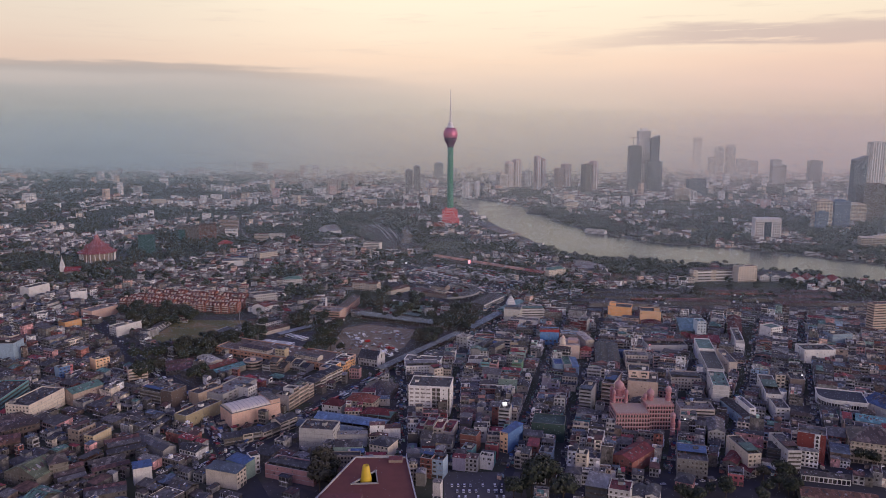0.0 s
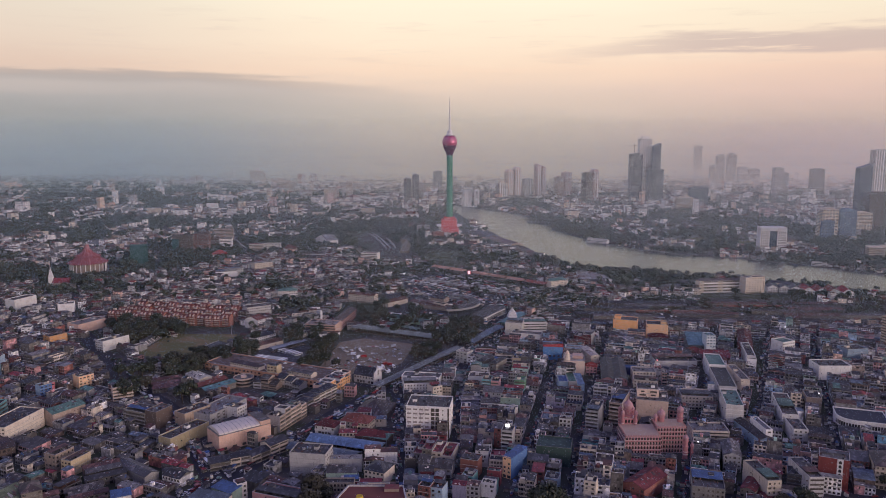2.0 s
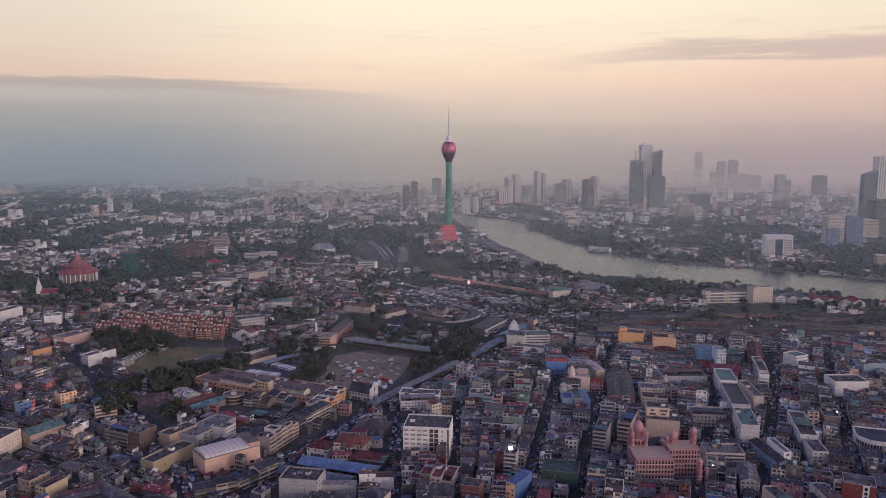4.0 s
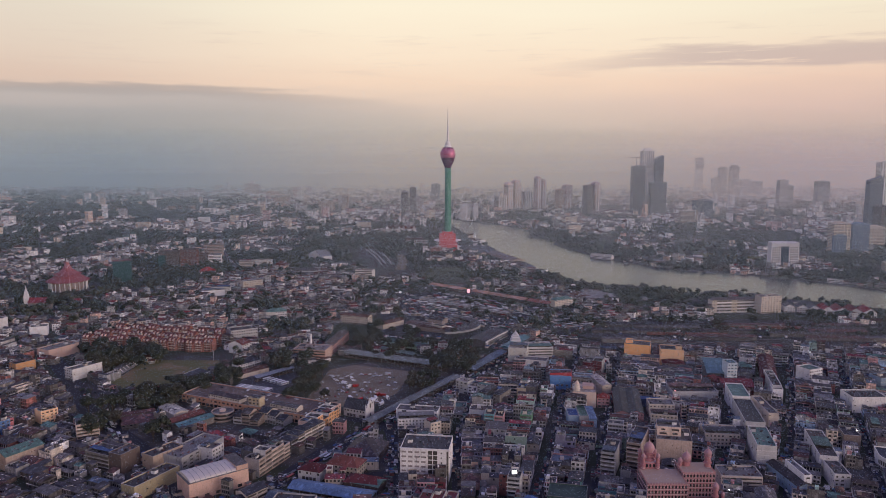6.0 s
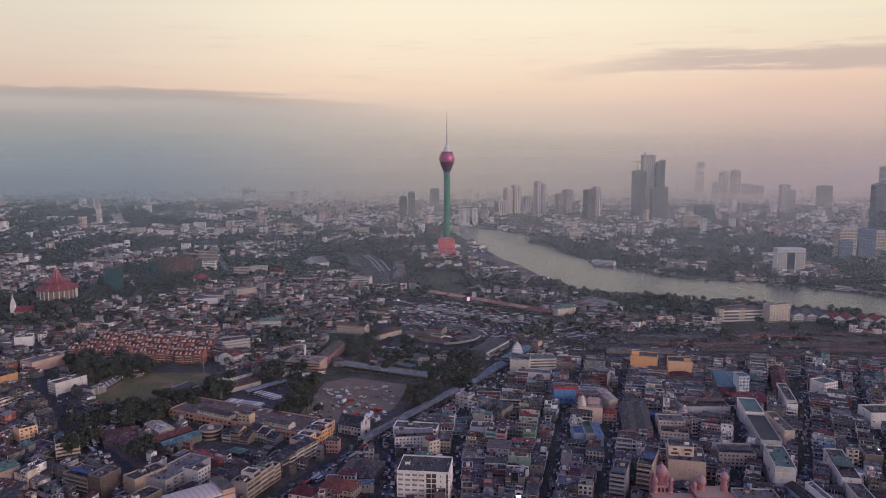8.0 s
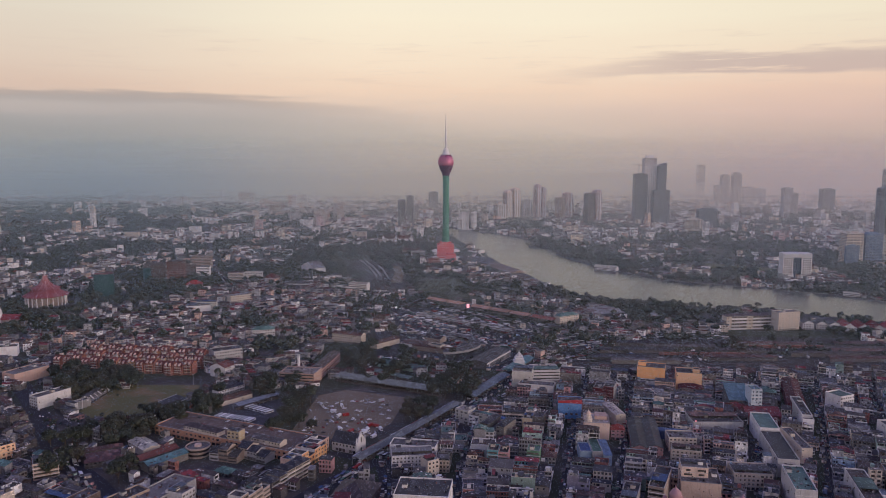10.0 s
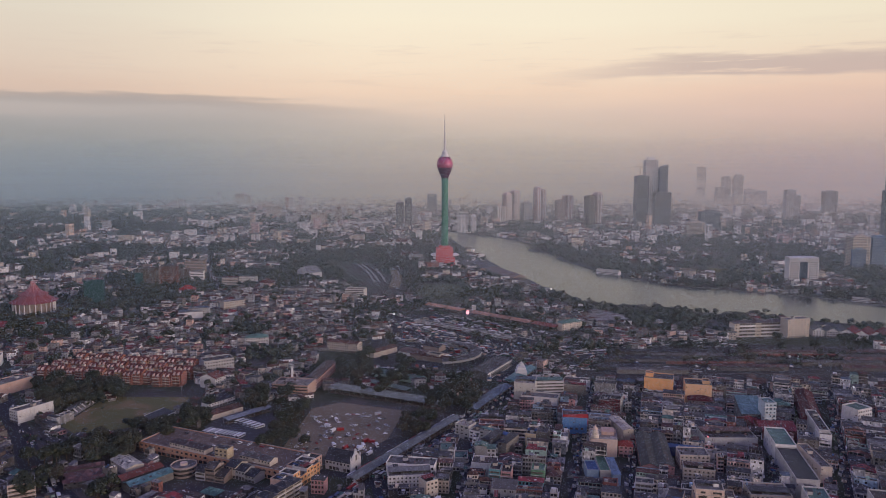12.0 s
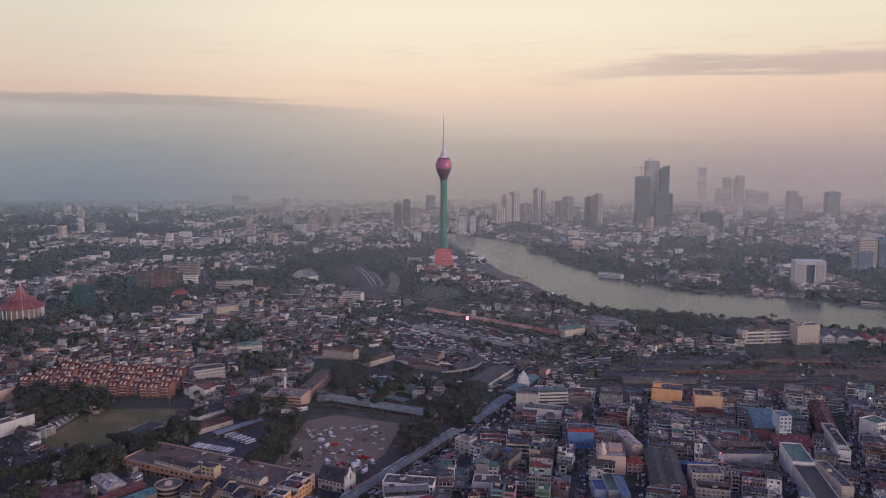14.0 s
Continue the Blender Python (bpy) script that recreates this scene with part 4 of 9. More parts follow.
# ---- the tower ----
def lotus_tower(x, y):
    ob = thing("observation_tower", pose(x, y, 0), "tall green observation tower with a magenta bud head and mast", "tower")
    take(x - 45, y - 45, 90, 90, 0)
    take(x - 20, y + 30, 80, 420, 0)   # open forecourt and water front
    red = plain("red_cladding", (0.60, 0.075, 0.095), 0.6, 0.0, 0.25, 0.2)
    s = Shape()
    s.lathe([(15, 0), (15, 3), (9.6, 34), (8.6, 60), (8.1, 110), (8.0, 190), (8.3, 211)], k=32)
    part("shaft", s, [plain("green_shaft", (0.05, 0.22, 0.14), 0.55, 0.0, 0.18, 0.04)], ob, "green painted concrete shaft", smooth=True)
    # the base: a red lit slab of floors in front of a round terrace
    for x0, y0, x1, y1, z0, z1 in ((-22, -20, 20, 16, 0, 40), (-2, -34, 24, -20, 0, 20), (-15, -16, 14, 12, 40, 46)):
        s = Shape()
        s.box(x0, y0, z0, x1, y1, z1)
        base = part("base_block", s, [red], ob, "red lit block of the tower base")
        for k in range(int((z1 - z0) / 4.4)):
            s = Shape()
            s.box(x0 - 0.6, y0 - 0.8, z0 + 4.4 * k + 2.8, x1 + 0.6, y0, z0 + 4.4 * k + 4.0, bottom=True)
            part("floor_edge", s, [plain("pale_red", (0.72, 0.36, 0.35), 0.6)], base)
    s = Shape()
    s.lathe([(28, 20), (36, 20.5), (36, 22.2), (12, 23)], 0, 18, 40)
    part("terrace", s, [paint("white")], ob, "round white terrace round the shaft")
    s = Shape()
    s.lathe([(34, 0), (34, 5.5), (35.5, 5.8), (35.5, 6.6), (20, 7.4)], 0, 6, 40)
    part("podium", s, [paint("white")], ob, "round pale podium roof", smooth=False)
    s = Shape()
    s.lathe([(8.4, 207), (10.0, 213), (13.4, 219), (16.4, 226), (18.1, 233), (18.5, 240)], k=32, cap=False)
    part("bud_underside", s, [plain("dusk_purple", (0.11, 0.03, 0.085), 0.4, 0.2, 0.2, 0.1)], ob, "dusky magenta underside of the bud", smooth=True)
    petal_mat = plain("magenta_petal", (0.50, 0.13, 0.23), 0.32, 0.25, 0.2, 0.08)
    for ring, (n, turn, r0, rm, r1, z0, z1) in enumerate(((8, 0.0, 18.6, 19.4, 13.8, 233, 256), (8, 0.5, 17.9, 18.5, 11.6, 234, 260))):
        for i in range(n):
            s = Shape()
            a = 2 * math.pi * (i + turn) / n
            rows = []
            for k in range(9):
                t = k / 8
                r = (1 - t) ** 2 * r0 + 2 * t * (1 - t) * (2 * rm - (r0 + r1) / 2) + t * t * r1
                half = (math.pi / n) * 1.06 * (1 - max(0, (t - 0.45) / 0.55) ** 2.2)
                rows.append([(r * math.cos(a + half * u), r * math.sin(a + half * u), z0 + (z1 - z0) * t - 1.2 * abs(u)) for u in (-1, -0.5, 0, 0.5, 1)])
            for k in range(8):
                for u in range(4):
                    s.face([rows[k][u], rows[k][u + 1], rows[k + 1][u + 1], rows[k + 1][u]])
            part("petal", s, [petal_mat], ob, "glossy magenta petal" if not i else "", smooth=True)
    s = Shape()
    s.lathe([(16.4, 228), (17.8, 235), (17.6, 243), (15.2, 251), (11.4, 258)], k=32)
    part("bud", s, [plain("rose_glass", (0.20, 0.035, 0.07), 0.2, 0.3)], ob, smooth=True)
    s = Shape()
    s.lathe([(10.5, 255), (9.5, 259), (9.8, 259.2), (9.8, 260.5), (7.2, 263), (6.4, 270), (3.2, 273)], k=20)
    part("crown", s, [paint("white")], ob, "white domed crown below the mast")
    s = Shape()
    s.lathe([(2.6, 272), (2.3, 300), (1.6, 300.2), (1.4, 326), (1.0, 326.2), (0.9, 344), (0.6, 344.2), (0.5, 357)], k=8)
    part("mast", s, [plain("mast_white", (0.78, 0.72, 0.70), 0.5)], ob, "slim stepped antenna mast")
    ob.scale = (0.94, 0.94, 0.973)


lotus_tower(46, 1993)


# ---- the mosque ----
def arched_rows(s, w, h, floors, y, pitch, d0=0.12):
    fh = h / floors
    for k in range(floors):
        n = int(w / pitch)
        for i in range(n):
            c, half, z0, z1 = w * (i + 0.5) / n, pitch * 0.30, k * fh + fh * 0.2, k * fh + fh * 0.62
            pts = [(c - half, z0), (c + half, z0), (c + half, z1), (c + half * 0.6, z1 + half * 0.8), (c, z1 + half * 1.1), (c - half * 0.6, z1 + half * 0.8), (c - half, z1)]
            s.face([(px, y - d0, pz) for px, pz in pts])
            for a, b in zip(pts, pts[1:] + pts[:1]):
                s.face([(a[0], y - d0, a[1]), (a[0], y + 0.02, a[1]), (b[0], y + 0.02, b[1]), (b[0], y - d0, b[1])])


def striped_mosque(x, y, rz):
    ob = thing("mosque", pose(x, y, 0, 0, 0, rz), "red and white striped mosque with arched windows, minarets and onion domes", "mosque")
    take(x, y - 8, 56, 46, rz, 1)
    def build(ops, pos, rnd, isl):
        op, step, mix, ramp, noise_of, vec, scaled = ops
        n = noise_of(pos, 0.4, 4.0, 0.6)
        return mix(n, (0.34, 0.135, 0.150), (0.47, 0.235, 0.25)), n
    red = material("red_striped_masonry", build, 0.85, bump=0.02)
    for name, (x0, y0, x1, y1, h, fl) in (("main_hall", (0, 0, 29, 27, 19, 5)), ("side_hall", (29, 12, 53, 32, 22, 6))):
        s = Shape()
        s.box(x0, y0, 0, x1, y1, h, 0, 1)
        hall = part(name, s, [red, plain("sandy_roof", (0.52, 0.38, 0.27), 0.9, 0.0, 0.2, 0.3)], ob)
        s = Shape()
        for k in range(fl * 3):
            z, t = h * (k + 0.1) / (fl * 3), 0.45 if k % 3 == 0 else 0.06
            s.box(x0 - t, y0 - t, z, x1 + t, y0 + 0.02, z + 0.4, bottom=True)
            s.box(x0 - t, y0, z, x0 + 0.02, y1, z + 0.4, bottom=True)
            s.box(x1 - 0.02, y0, z, x1 + t, y1, z + 0.4, bottom=True)
        part("white_stripe", s, [paint("blush")], hall, "pinkish white painted stripe", kind="stuff")
        s = Shape()
        arched_rows(s, x1 - x0, h, fl, 0, 2.3)
        s.move(pose(x0, y0, 0))
        part("arched_glazing", s, [GLASS_DARK], hall, kind="stuff")
        s = Shape()
        arched_rows(s, y1 - y0, h, fl, 0, 3.2)
        s.move(pose(x0, y1, 0, 0, 0, -90))
        part("arched_glazing", s, [GLASS_DARK], hall, kind="stuff")
        s = Shape()
        n = int((x1 - x0) / 2)
        for i in range(n):
            s.box(x0 + i * 2, y0 - 0.1, h, x0 + i * 2 + 1.1, y0 + 0.3, h + 1.3)
        for i in range(int((y1 - y0) / 2)):
            s.box(x0 - 0.1, y0 + i * 2, h, x0 + 0.3, y0 + i * 2 + 1.1, h + 1.3)
            s.box(x1 - 0.3, y0 + i * 2, h, x1 + 0.1, y0 + i * 2 + 1.1, h + 1.3)
        part("battlement", s, [paint("rose")], hall, "pink battlement along the roof edge", kind="stuff")
    s = Shape()
    s.box(3.5, 27, 0, 14.5, 37, 24, 0, 1)
    tower = part("tower", s, [red, paint("blush")], ob, "square pink tower between corner turrets")
    s = Shape()
    arched_rows(s, 8, 24, 5, 0, 2.6)
    s.move(pose(5, 27, 0))
    part("arched_glazing", s, [GLASS_DARK], tower, kind="stuff")
    for tx, ty, r, z0, h in ((9, 32, 3.6, 20, 31), (3.5, 27, 1.5, 0, 28), (14.5, 27, 1.5, 0, 28), (3.5, 37, 1.5, 0, 28), (14.5, 37, 1.5, 0, 28), (51, 24, 2.5, 0, 31), (47, -6, 2.0, 0, 19), (53, -4, 1.2, 0, 13), (36, 27, 3.0, 19, 26), (31, 26, 1.6, 19, 25)):
        s = Shape()
        s.lathe([(r, z0), (r, h - 6), (r * 1.25, h - 5.8), (r * 1.25, h - 5.2), (r * 0.9, h - 5), (r * 0.9, h - 1.2), (r * 1.2, h - 1), (r * 1.2, h - 0.4)], tx, ty, 12)
        t = part("minaret", s, [red], ob)
        s = Shape()
        for k in range(3, int((h - 6) / 2.2)):
            s.lathe([(r + 0.08, k * 2.2), (r + 0.08, k * 2.2 + 0.7)], tx, ty, 12)
        part("white_stripe", s, [paint("blush")], t, "pinkish white painted stripe", kind="stuff")
        s = Shape()
        s.lathe([(r * 0.85, h - 0.4), (r * 1.15, h + r * 0.6), (r * 1.12, h + r * 1.1), (r * 0.7, h + r * 1.7), (r * 0.16, h + r * 2.1), (0.08, h + r * 2.9)], tx, ty, 14)
        part("onion_dome", s, [plain("pink_dome", (0.42, 0.235, 0.25), 0.5, 0.0, 0.2, 1.0)], t, "pink ribbed onion dome", smooth=True)


striped_mosque(158, 626, -1)


# ---- the red roofed centre with a yellow cone ----
def red_roofed_centre():
    ob = thing("civic_building", pose(-92, 420, 0), "building with a red brown flat roof and a yellow cone", "building")
    take(-94, 418, 92, 114, 0, 2)
    rim = [(0, 0), (88, 0), (73, 110), (35, 111)]
    h = 24
    s = Shape()
    s.rings([[(px, py, 0) for px, py in rim], [(px, py, h - 0.2) for px, py in rim]], cap=False)
    part("wall", s, [paint("tan")], ob)
    tri = [(36, 68), (55, 69), (52, 89)]
    # the roof round its three cornered light well
    s = Shape()
    a, b, c, d = rim
    t0, t1, t2 = tri
    for q in ((a, b, t1, t0), (b, c, t2, t1), (c, d, t2), (d, a, t0, t2)):
        s.face([(px, py, h) for px, py in q])
    part("roof", s, [plain("red_roof_paint", (0.16, 0.046, 0.037), 0.8, 0.0, 0.3, 0.12)], ob, "red brown painted roof")
    s = Shape()
    for p, q in zip(tri, tri[1:] + tri[:1]):
        s.face([(*p, h), (*q, h), (*q, h - 9), (*p, h - 9)]); s.face([(*q, h), (*p, h), (*p, h - 9), (*q, h - 9)])
    s.face([(*p, h - 9) for p in tri])
    part("light_well", s, [plain("dim_well", (0.06, 0.055, 0.055), 0.9)], ob)
    for loop, t in ((rim, 0.9), (tri, 0.8)):
        for p, q in zip(loop, loop[1:] + loop[:1]):
            s = Shape()
            dv = Vector((q[0] - p[0], q[1] - p[1])).normalized()
            n = Vector((-dv.y, dv.x)) * t
            s.rings([[(*p, h), (*q, h), (q[0] + n.x, q[1] + n.y, h), (p[0] + n.x, p[1] + n.y, h)], [(*p, h + 1), (*q, h + 1), (q[0] + n.x, q[1] + n.y, h + 1), (p[0] + n.x, p[1] + n.y, h + 1)]])
            part("parapet", s, [paint("pale_grey")], ob)
    s = Shape()
    s.lathe([(4.4, h - 9), (3.9, h), (2.3, h + 10), (2.0, h + 10.5), (1.5, h + 9.8)], 46, 76, 24)
    part("cone", s, [plain("yellow_paint", (0.66, 0.45, 0.035), 0.5, 0.0, 0.15, 0.4)], ob, "bright yellow truncated cone", smooth=True)
    s = Shape()
    s.box(20, 40, h, 46, 48, h + 4, 0, 1)
    part("plant_room", s, [paint("tan"), roofing("tin_red")], ob)
    s = Shape(); s.box(60, 102, h, 70, 109, h + 2, 0, 1)
    part("plant_room", s, [paint("tan"), roofing("tin_red")], ob)


red_roofed_centre()


# ---- temple hall with a tiered roof, church with a spire, white temple ----
def pagoda(x, y):
    ob = thing("temple_hall", pose(x, y, 0), "round temple hall with two tiers of red roof and white columns", "temple")
    take(x - 45, y - 45, 90, 90, 0)
    red = plain("red_roof_tiles", (0.26, 0.062, 0.066), 0.7, 0.0, 0.25, 0.3)
    k = 12
    def ring(r, z, t=0.0):
        return [(r * math.cos(2 * math.pi * (i + t) / k), r * math.sin(2 * math.pi * (i + t) / k), z) for i in range(k)]
    s = Shape(); s.rings([ring(37, 17), ring(30, 20), ring(23, 25), ring(18, 29)], cap=False); s.rings([ring(37, 16.4), ring(37, 17)], cap=False)
    part("lower_roof", s, [red], ob)
    s = Shape(); s.rings([ring(24, 28.5), ring(15, 32), ring(9, 37), ring(5, 43), ring(3, 50)])
    part("upper_roof", s, [red], ob)
    s = Shape()
    for i in range(k):
        a = 2 * math.pi * i / k
        for r0, z0, r1, z1 in ((37, 17.2, 30, 20.2), (30, 20.2, 23, 25.2), (24, 28.7, 15, 32.2), (15, 32.2, 9, 37.2), (9, 37.2, 5, 43.2), (5, 43.2, 3, 50.2)):
            p, q = Vector((r0 * math.cos(a), r0 * math.sin(a), z0)), Vector((r1 * math.cos(a), r1 * math.sin(a), z1))
            e = Vector((-math.sin(a), math.cos(a), 0)) * 0.5
            s.face([p - e, p + e, q + e, q - e])
    part("ridge", s, [paint("rose")], ob, "pale ridge tiles", kind="stuff")
    s = Shape(); s.rings([ring(27, 0), ring(27, 18.5)], cap=False)
    part("wall", s, [paint("tan")], ob)
    for i in range(24):
        a = 2 * math.pi * i / 24
        s = Shape(); s.lathe([(0.9, 0), (0.8, 17.8)], 32 * math.cos(a), 32 * math.sin(a), 8)
        part("column", s, [paint("white")], ob)
    s = Shape(); s.lathe([(1.6, 49.5), (1.2, 54), (0.2, 57)], k=8)
    part("finial", s, [paint("white")], ob)


pagoda(-652, 1480)


def spire_church(x, y, rz):
    ob = thing("church", pose(x, y, 0, 0, 0, rz), "church with a pale stone spire and a red brown nave roof", "church")
    take(x - 5, y - 5, 45, 25, rz)
    s = Shape(); s.box(0, 0, 0, 7, 7, 17)
    for i in range(4):
        s.box(1 + (i % 2) * 0, -0.1, 9, 6, 0, 13)
    t = part("tower", s, [paint("white")], ob)
    s = Shape(); s.rings([[(0, 0, 17), (7, 0, 17), (7, 7, 17), (0, 7, 17)], [(2.6, 2.6, 30), (4.4, 2.6, 30), (4.4, 4.4, 30), (2.6, 4.4, 30)], [(3.4, 3.4, 36), (3.6, 3.4, 36), (3.6, 3.6, 36), (3.4, 3.6, 36)]])
    part("spire", s, [paint("white")], t, "pale stone spire")
    s = Shape(); s.box(7, -2, 0, 40, 12, 8)
    n = part("nave", s, [paint("tan")], ob)
    s = Shape(); s.gable(7, -2, 40, 12, 8, 7, "x", ends=1)
    part("nave_roof", s, [roofing("tin_red"), paint("cream")], n)


spire_church(-650, 1322, 8)


def white_temple(x, y):
    ob = thing("shrine", pose(x, y, 0), "white tiered shrine with a small dome", "shrine")
    take(x, y, 12, 12, 0)
    for k, (a, z) in enumerate(((0, 10), (1.2, 13.5), (2.2, 16))):
        s = Shape(); s.box(a, a, 0 if not k else z - 3.0, 12 - a, 12 - a, z)
        tier = part("tier", s, [paint("white")], ob)
        s = Shape(); s.box(a - 0.5, a - 0.5, z, 12.5 - a, 12.5 - a, z + 0.5, bottom=True)
        part("cornice", s, [paint("white")], tier)
    s = Shape(); s.lathe([(2.6, 16.4), (3.0, 17.3), (3.0, 18.4), (2.3, 19.6), (1.0, 20.4), (0.5, 21.2), (0.1, 23.0)], 6, 6, 12)
    part("dome", s, [paint("white")], ob, smooth=True)


white_temple(106, 1066)


# ---- flats in staggered rows ----
def flat_unit():
    ob = thing("apartment_house", pose(0, 0, -200), "orange brown four storey flats with stepped tiled roofs", "apartment house", "rows of flats by the field")
    def hue(ops, pos, rnd, isl):
        op, step, mix, ramp, noise_of, vec, scaled = ops
        a, g = weathered(ops, pos, (0.35, 0.155, 0.125), 0.7)
        b, h = weathered(ops, pos, (0.72, 0.47, 0.26), 0.7)
        return mix(step(rnd, 0.62, 1.0), a, b), g
    flat_wall = material("flats_wall", hue, 0.85, bump=0.02)
    s = Shape(); s.box(0, 0, 0, 11.6, 12, 12.5); s.box(2, -1.6, 0, 5, 0, 11, bottom=True); s.box(7, -1.6, 0, 10, 0, 11)
    part("wall", s, [flat_wall], ob)
    s = Shape()
    for k in range(4):
        for px in (0.5, 5.3, 10.3):
            s.box(px, -0.08, k * 3.1 + 1.0, px + 0.9, 0.02, k * 3.1 + 2.4, bottom=True)
        for px in (2.4, 7.4):
            s.box(px, -1.7, k * 2.75 + 0.9, px + 2.2, -1.6, k * 2.75 + 2.2, bottom=True)
    part("glazing", s, [GLASS_DARK], ob, kind="stuff")
    for k in range(1, 4):
        s = Shape(); s.box(1.8, -2.3, k * 3.1, 10.2, -1.6, k * 3.1 + 0.8, bottom=True)
        part("balcony", s, [paint("cream")], ob, "cream balcony")
    s = Shape(); s.gable(0, 0, 11.6, 12, 12.5, 3.2, "x", ends=1)
    part("roof", s, [roofing("tile_red"), paint("flat_orange")], ob)
    s = Shape()
    for px in (1.5, 6.5):
        s.gable(px + 0.5, -1.6, px + 2.8, 3.0, 12.2, 2.4, "y", ends=1, over=0.3)
    part("dormer", s, [paint("peach"), paint("white")], ob, "small cream gabled dormer")
    s = Shape(); s.box(4.2, 7, 12, 7.4, 10.2, 17.6, 0, 1)
    part("chimney", s, [paint("cream"), roofing("slab")], ob)
    return ob


PAINT["flat_orange"] = (0.40, 0.16, 0.10)
take(-475, 1030, 225, 60, -8)
take(-125, 972, 150, 62, 0)
for k in range(12):
    take(-40 + 200 * k / 11, 1440 - 184 * k / 11, 70, 62, 0)
    take(-60 + 150 * k / 11, 1335 - 136 * k / 11, 70, 60, 0)
take(430, 1215, 150, 60, 0)
take(20, 1020, 90, 60, 0)
flats = flat_unit()
first = True
for row, (x0, y0, n) in enumerate(((-452, 1086, 15), (-448, 1112, 15), (-430, 1138, 13))):
    for i in range(n):
        a = radians(-12)
        stag = 6.5 * ((i * 7 + row * 3) % 3) / 2
        m = pose(x0 + i * 12.2 * math.cos(a) - stag * math.sin(-a), y0 + i * 12.2 * math.sin(a) + stag, 0, 0, 0, -12)
        take(m.translation.x, m.translation.y, 12.2, 14, -12, 2)
        if first:
            flats.matrix_basis, first = m, False
        else:
            copy_thing(flats, m).scale = (1, 1, (1.0, 0.88, 1.06, 0.94)[(i * 3 + row) % 4])


# ---- white arch building, towers beyond the lake ----
def tower_block(name, label, x, y, w, d, h, rz, wall, glass=None, crown="flat", bands=True, fins=0, setback=0.0):
    ob = thing(name, pose(x, y, 0, 0, 0, rz), label, "high rise")
    take(x, y, w, d, rz, 3)
    s = Shape()
    s.box(0, 0, 0, w, d, h)
    if setback:
        s.box(w * 0.2, d * 0.2, h, w * 0.8, d * 0.8, h + setback)
    part("wall", s, [wall], ob)
    floors = max(3, int(h / 3.6))
    s = Shape()
    fh = h / floors
    for k in range(floors):
        z0, z1 = k * fh + fh * 0.35, k * fh + fh * 0.85
        n = max(2, int(w / 7))
        for i in range(n):
            p, q = w * (i + 0.12) / n, w * (i + 0.88) / n
            s.box(p, -0.12, z0, q, 0.0, z1, bottom=True)
            s.box(p, d, z0, q, d + 0.12, z1, bottom=True)
        n = max(2, int(d / 7))
        for i in range(n):
            p, q = d * (i + 0.12) / n, d * (i + 0.88) / n
            s.box(-0.12, p, z0, 0.0, q, z1, bottom=True)
            s.box(w, p, z0, w + 0.12, q, z1, bottom=True)
    part("glazing", s, [glass or GLASS_DARK], ob, kind="stuff")
    for i in range(fins):
        s = Shape()
        px = w * (i + 0.5) / fins
        s.box(px - 1.7, -1.2, 0, px + 1.7, -0.13, h + 2)
        part("fin", s, [paint("white")], ob)
    s = Shape()
    if crown == "slope":
        s.rings([[(0, 0, h), (w, 0, h), (w, d, h), (0, d, h)], [(0, 0, h + 4), (w, 0, h + 16), (w, d, h + 16), (0, d, h + 4)]])
    elif crown == "arc":
        s.rings([[(w * a, d * a, z), (w * (1 - a), d * a, z), (w * (1 - a), d * (1 - a), z), (w * a, d * (1 - a), z)] for a, z in ((0.0, h), (0.04, h + 4), (0.14, h + 8), (0.28, h + 10.5), (0.40, h + 11.5))])
    else:
        s.box(w * 0.25, d * 0.25, h, w * 0.75, d * 0.75, h + 4); s.box(-0.3, -0.3, h - 0.6, w + 0.3, d + 0.3, h + 0.7)
    part("crown", s, [wall], ob)
    return ob


W_, C_, G_, P_ = paint("white"), paint("cream"), paint("grey"), paint("pale_grey")
DARKB = plain("dark_cladding", (0.085, 0.10, 0.125), 0.4, 0.0, 0.25, 0.05)
BROWNB = plain("brown_concrete", (0.10, 0.075, 0.07), 0.8, 0.0, 0.3, 0.05)
BLUEN = plain("blue_netting", (0.13, 0.20, 0.31), 0.8, 0.0, 0.3, 0.06)
tower_block("high_rise", "pale twin crowned residential tower", 780, 2915, 43, 36, 232, 0, W_, crown="flat", setback=10)
tower_block("high_rise", "dark unfinished tower with a crane", 742, 2890, 44, 40, 176, 0, DARKB, crown="flat")
def tower_crane(x, y, z):
    """A slim tower crane on the unfinished block."""
    ob = thing("tower_crane", pose(x, y, z), "slim steel tower crane on an unfinished block", "crane")
    for name, b in (("mast", (-0.8, -0.8, 0, 0.8, 0.8, 30)), ("jib", (-26, -0.5, 28, 0, 0.5, 29.4)), ("counter_jib", (0, -0.5, 28, 10, 0.5, 29.4)), ("counterweight", (7, -0.9, 25.5, 10, 0.9, 28)), ("apex", (-0.5, -0.5, 30, 0.5, 0.5, 35)), ("cab", (0.8, -1, 26, 2.6, 1, 28))):
        s = Shape(); s.box(*b, bottom=True)
        part(name, s, [plain("crane_steel", (0.25, 0.2, 0.12), 0.6)], ob)


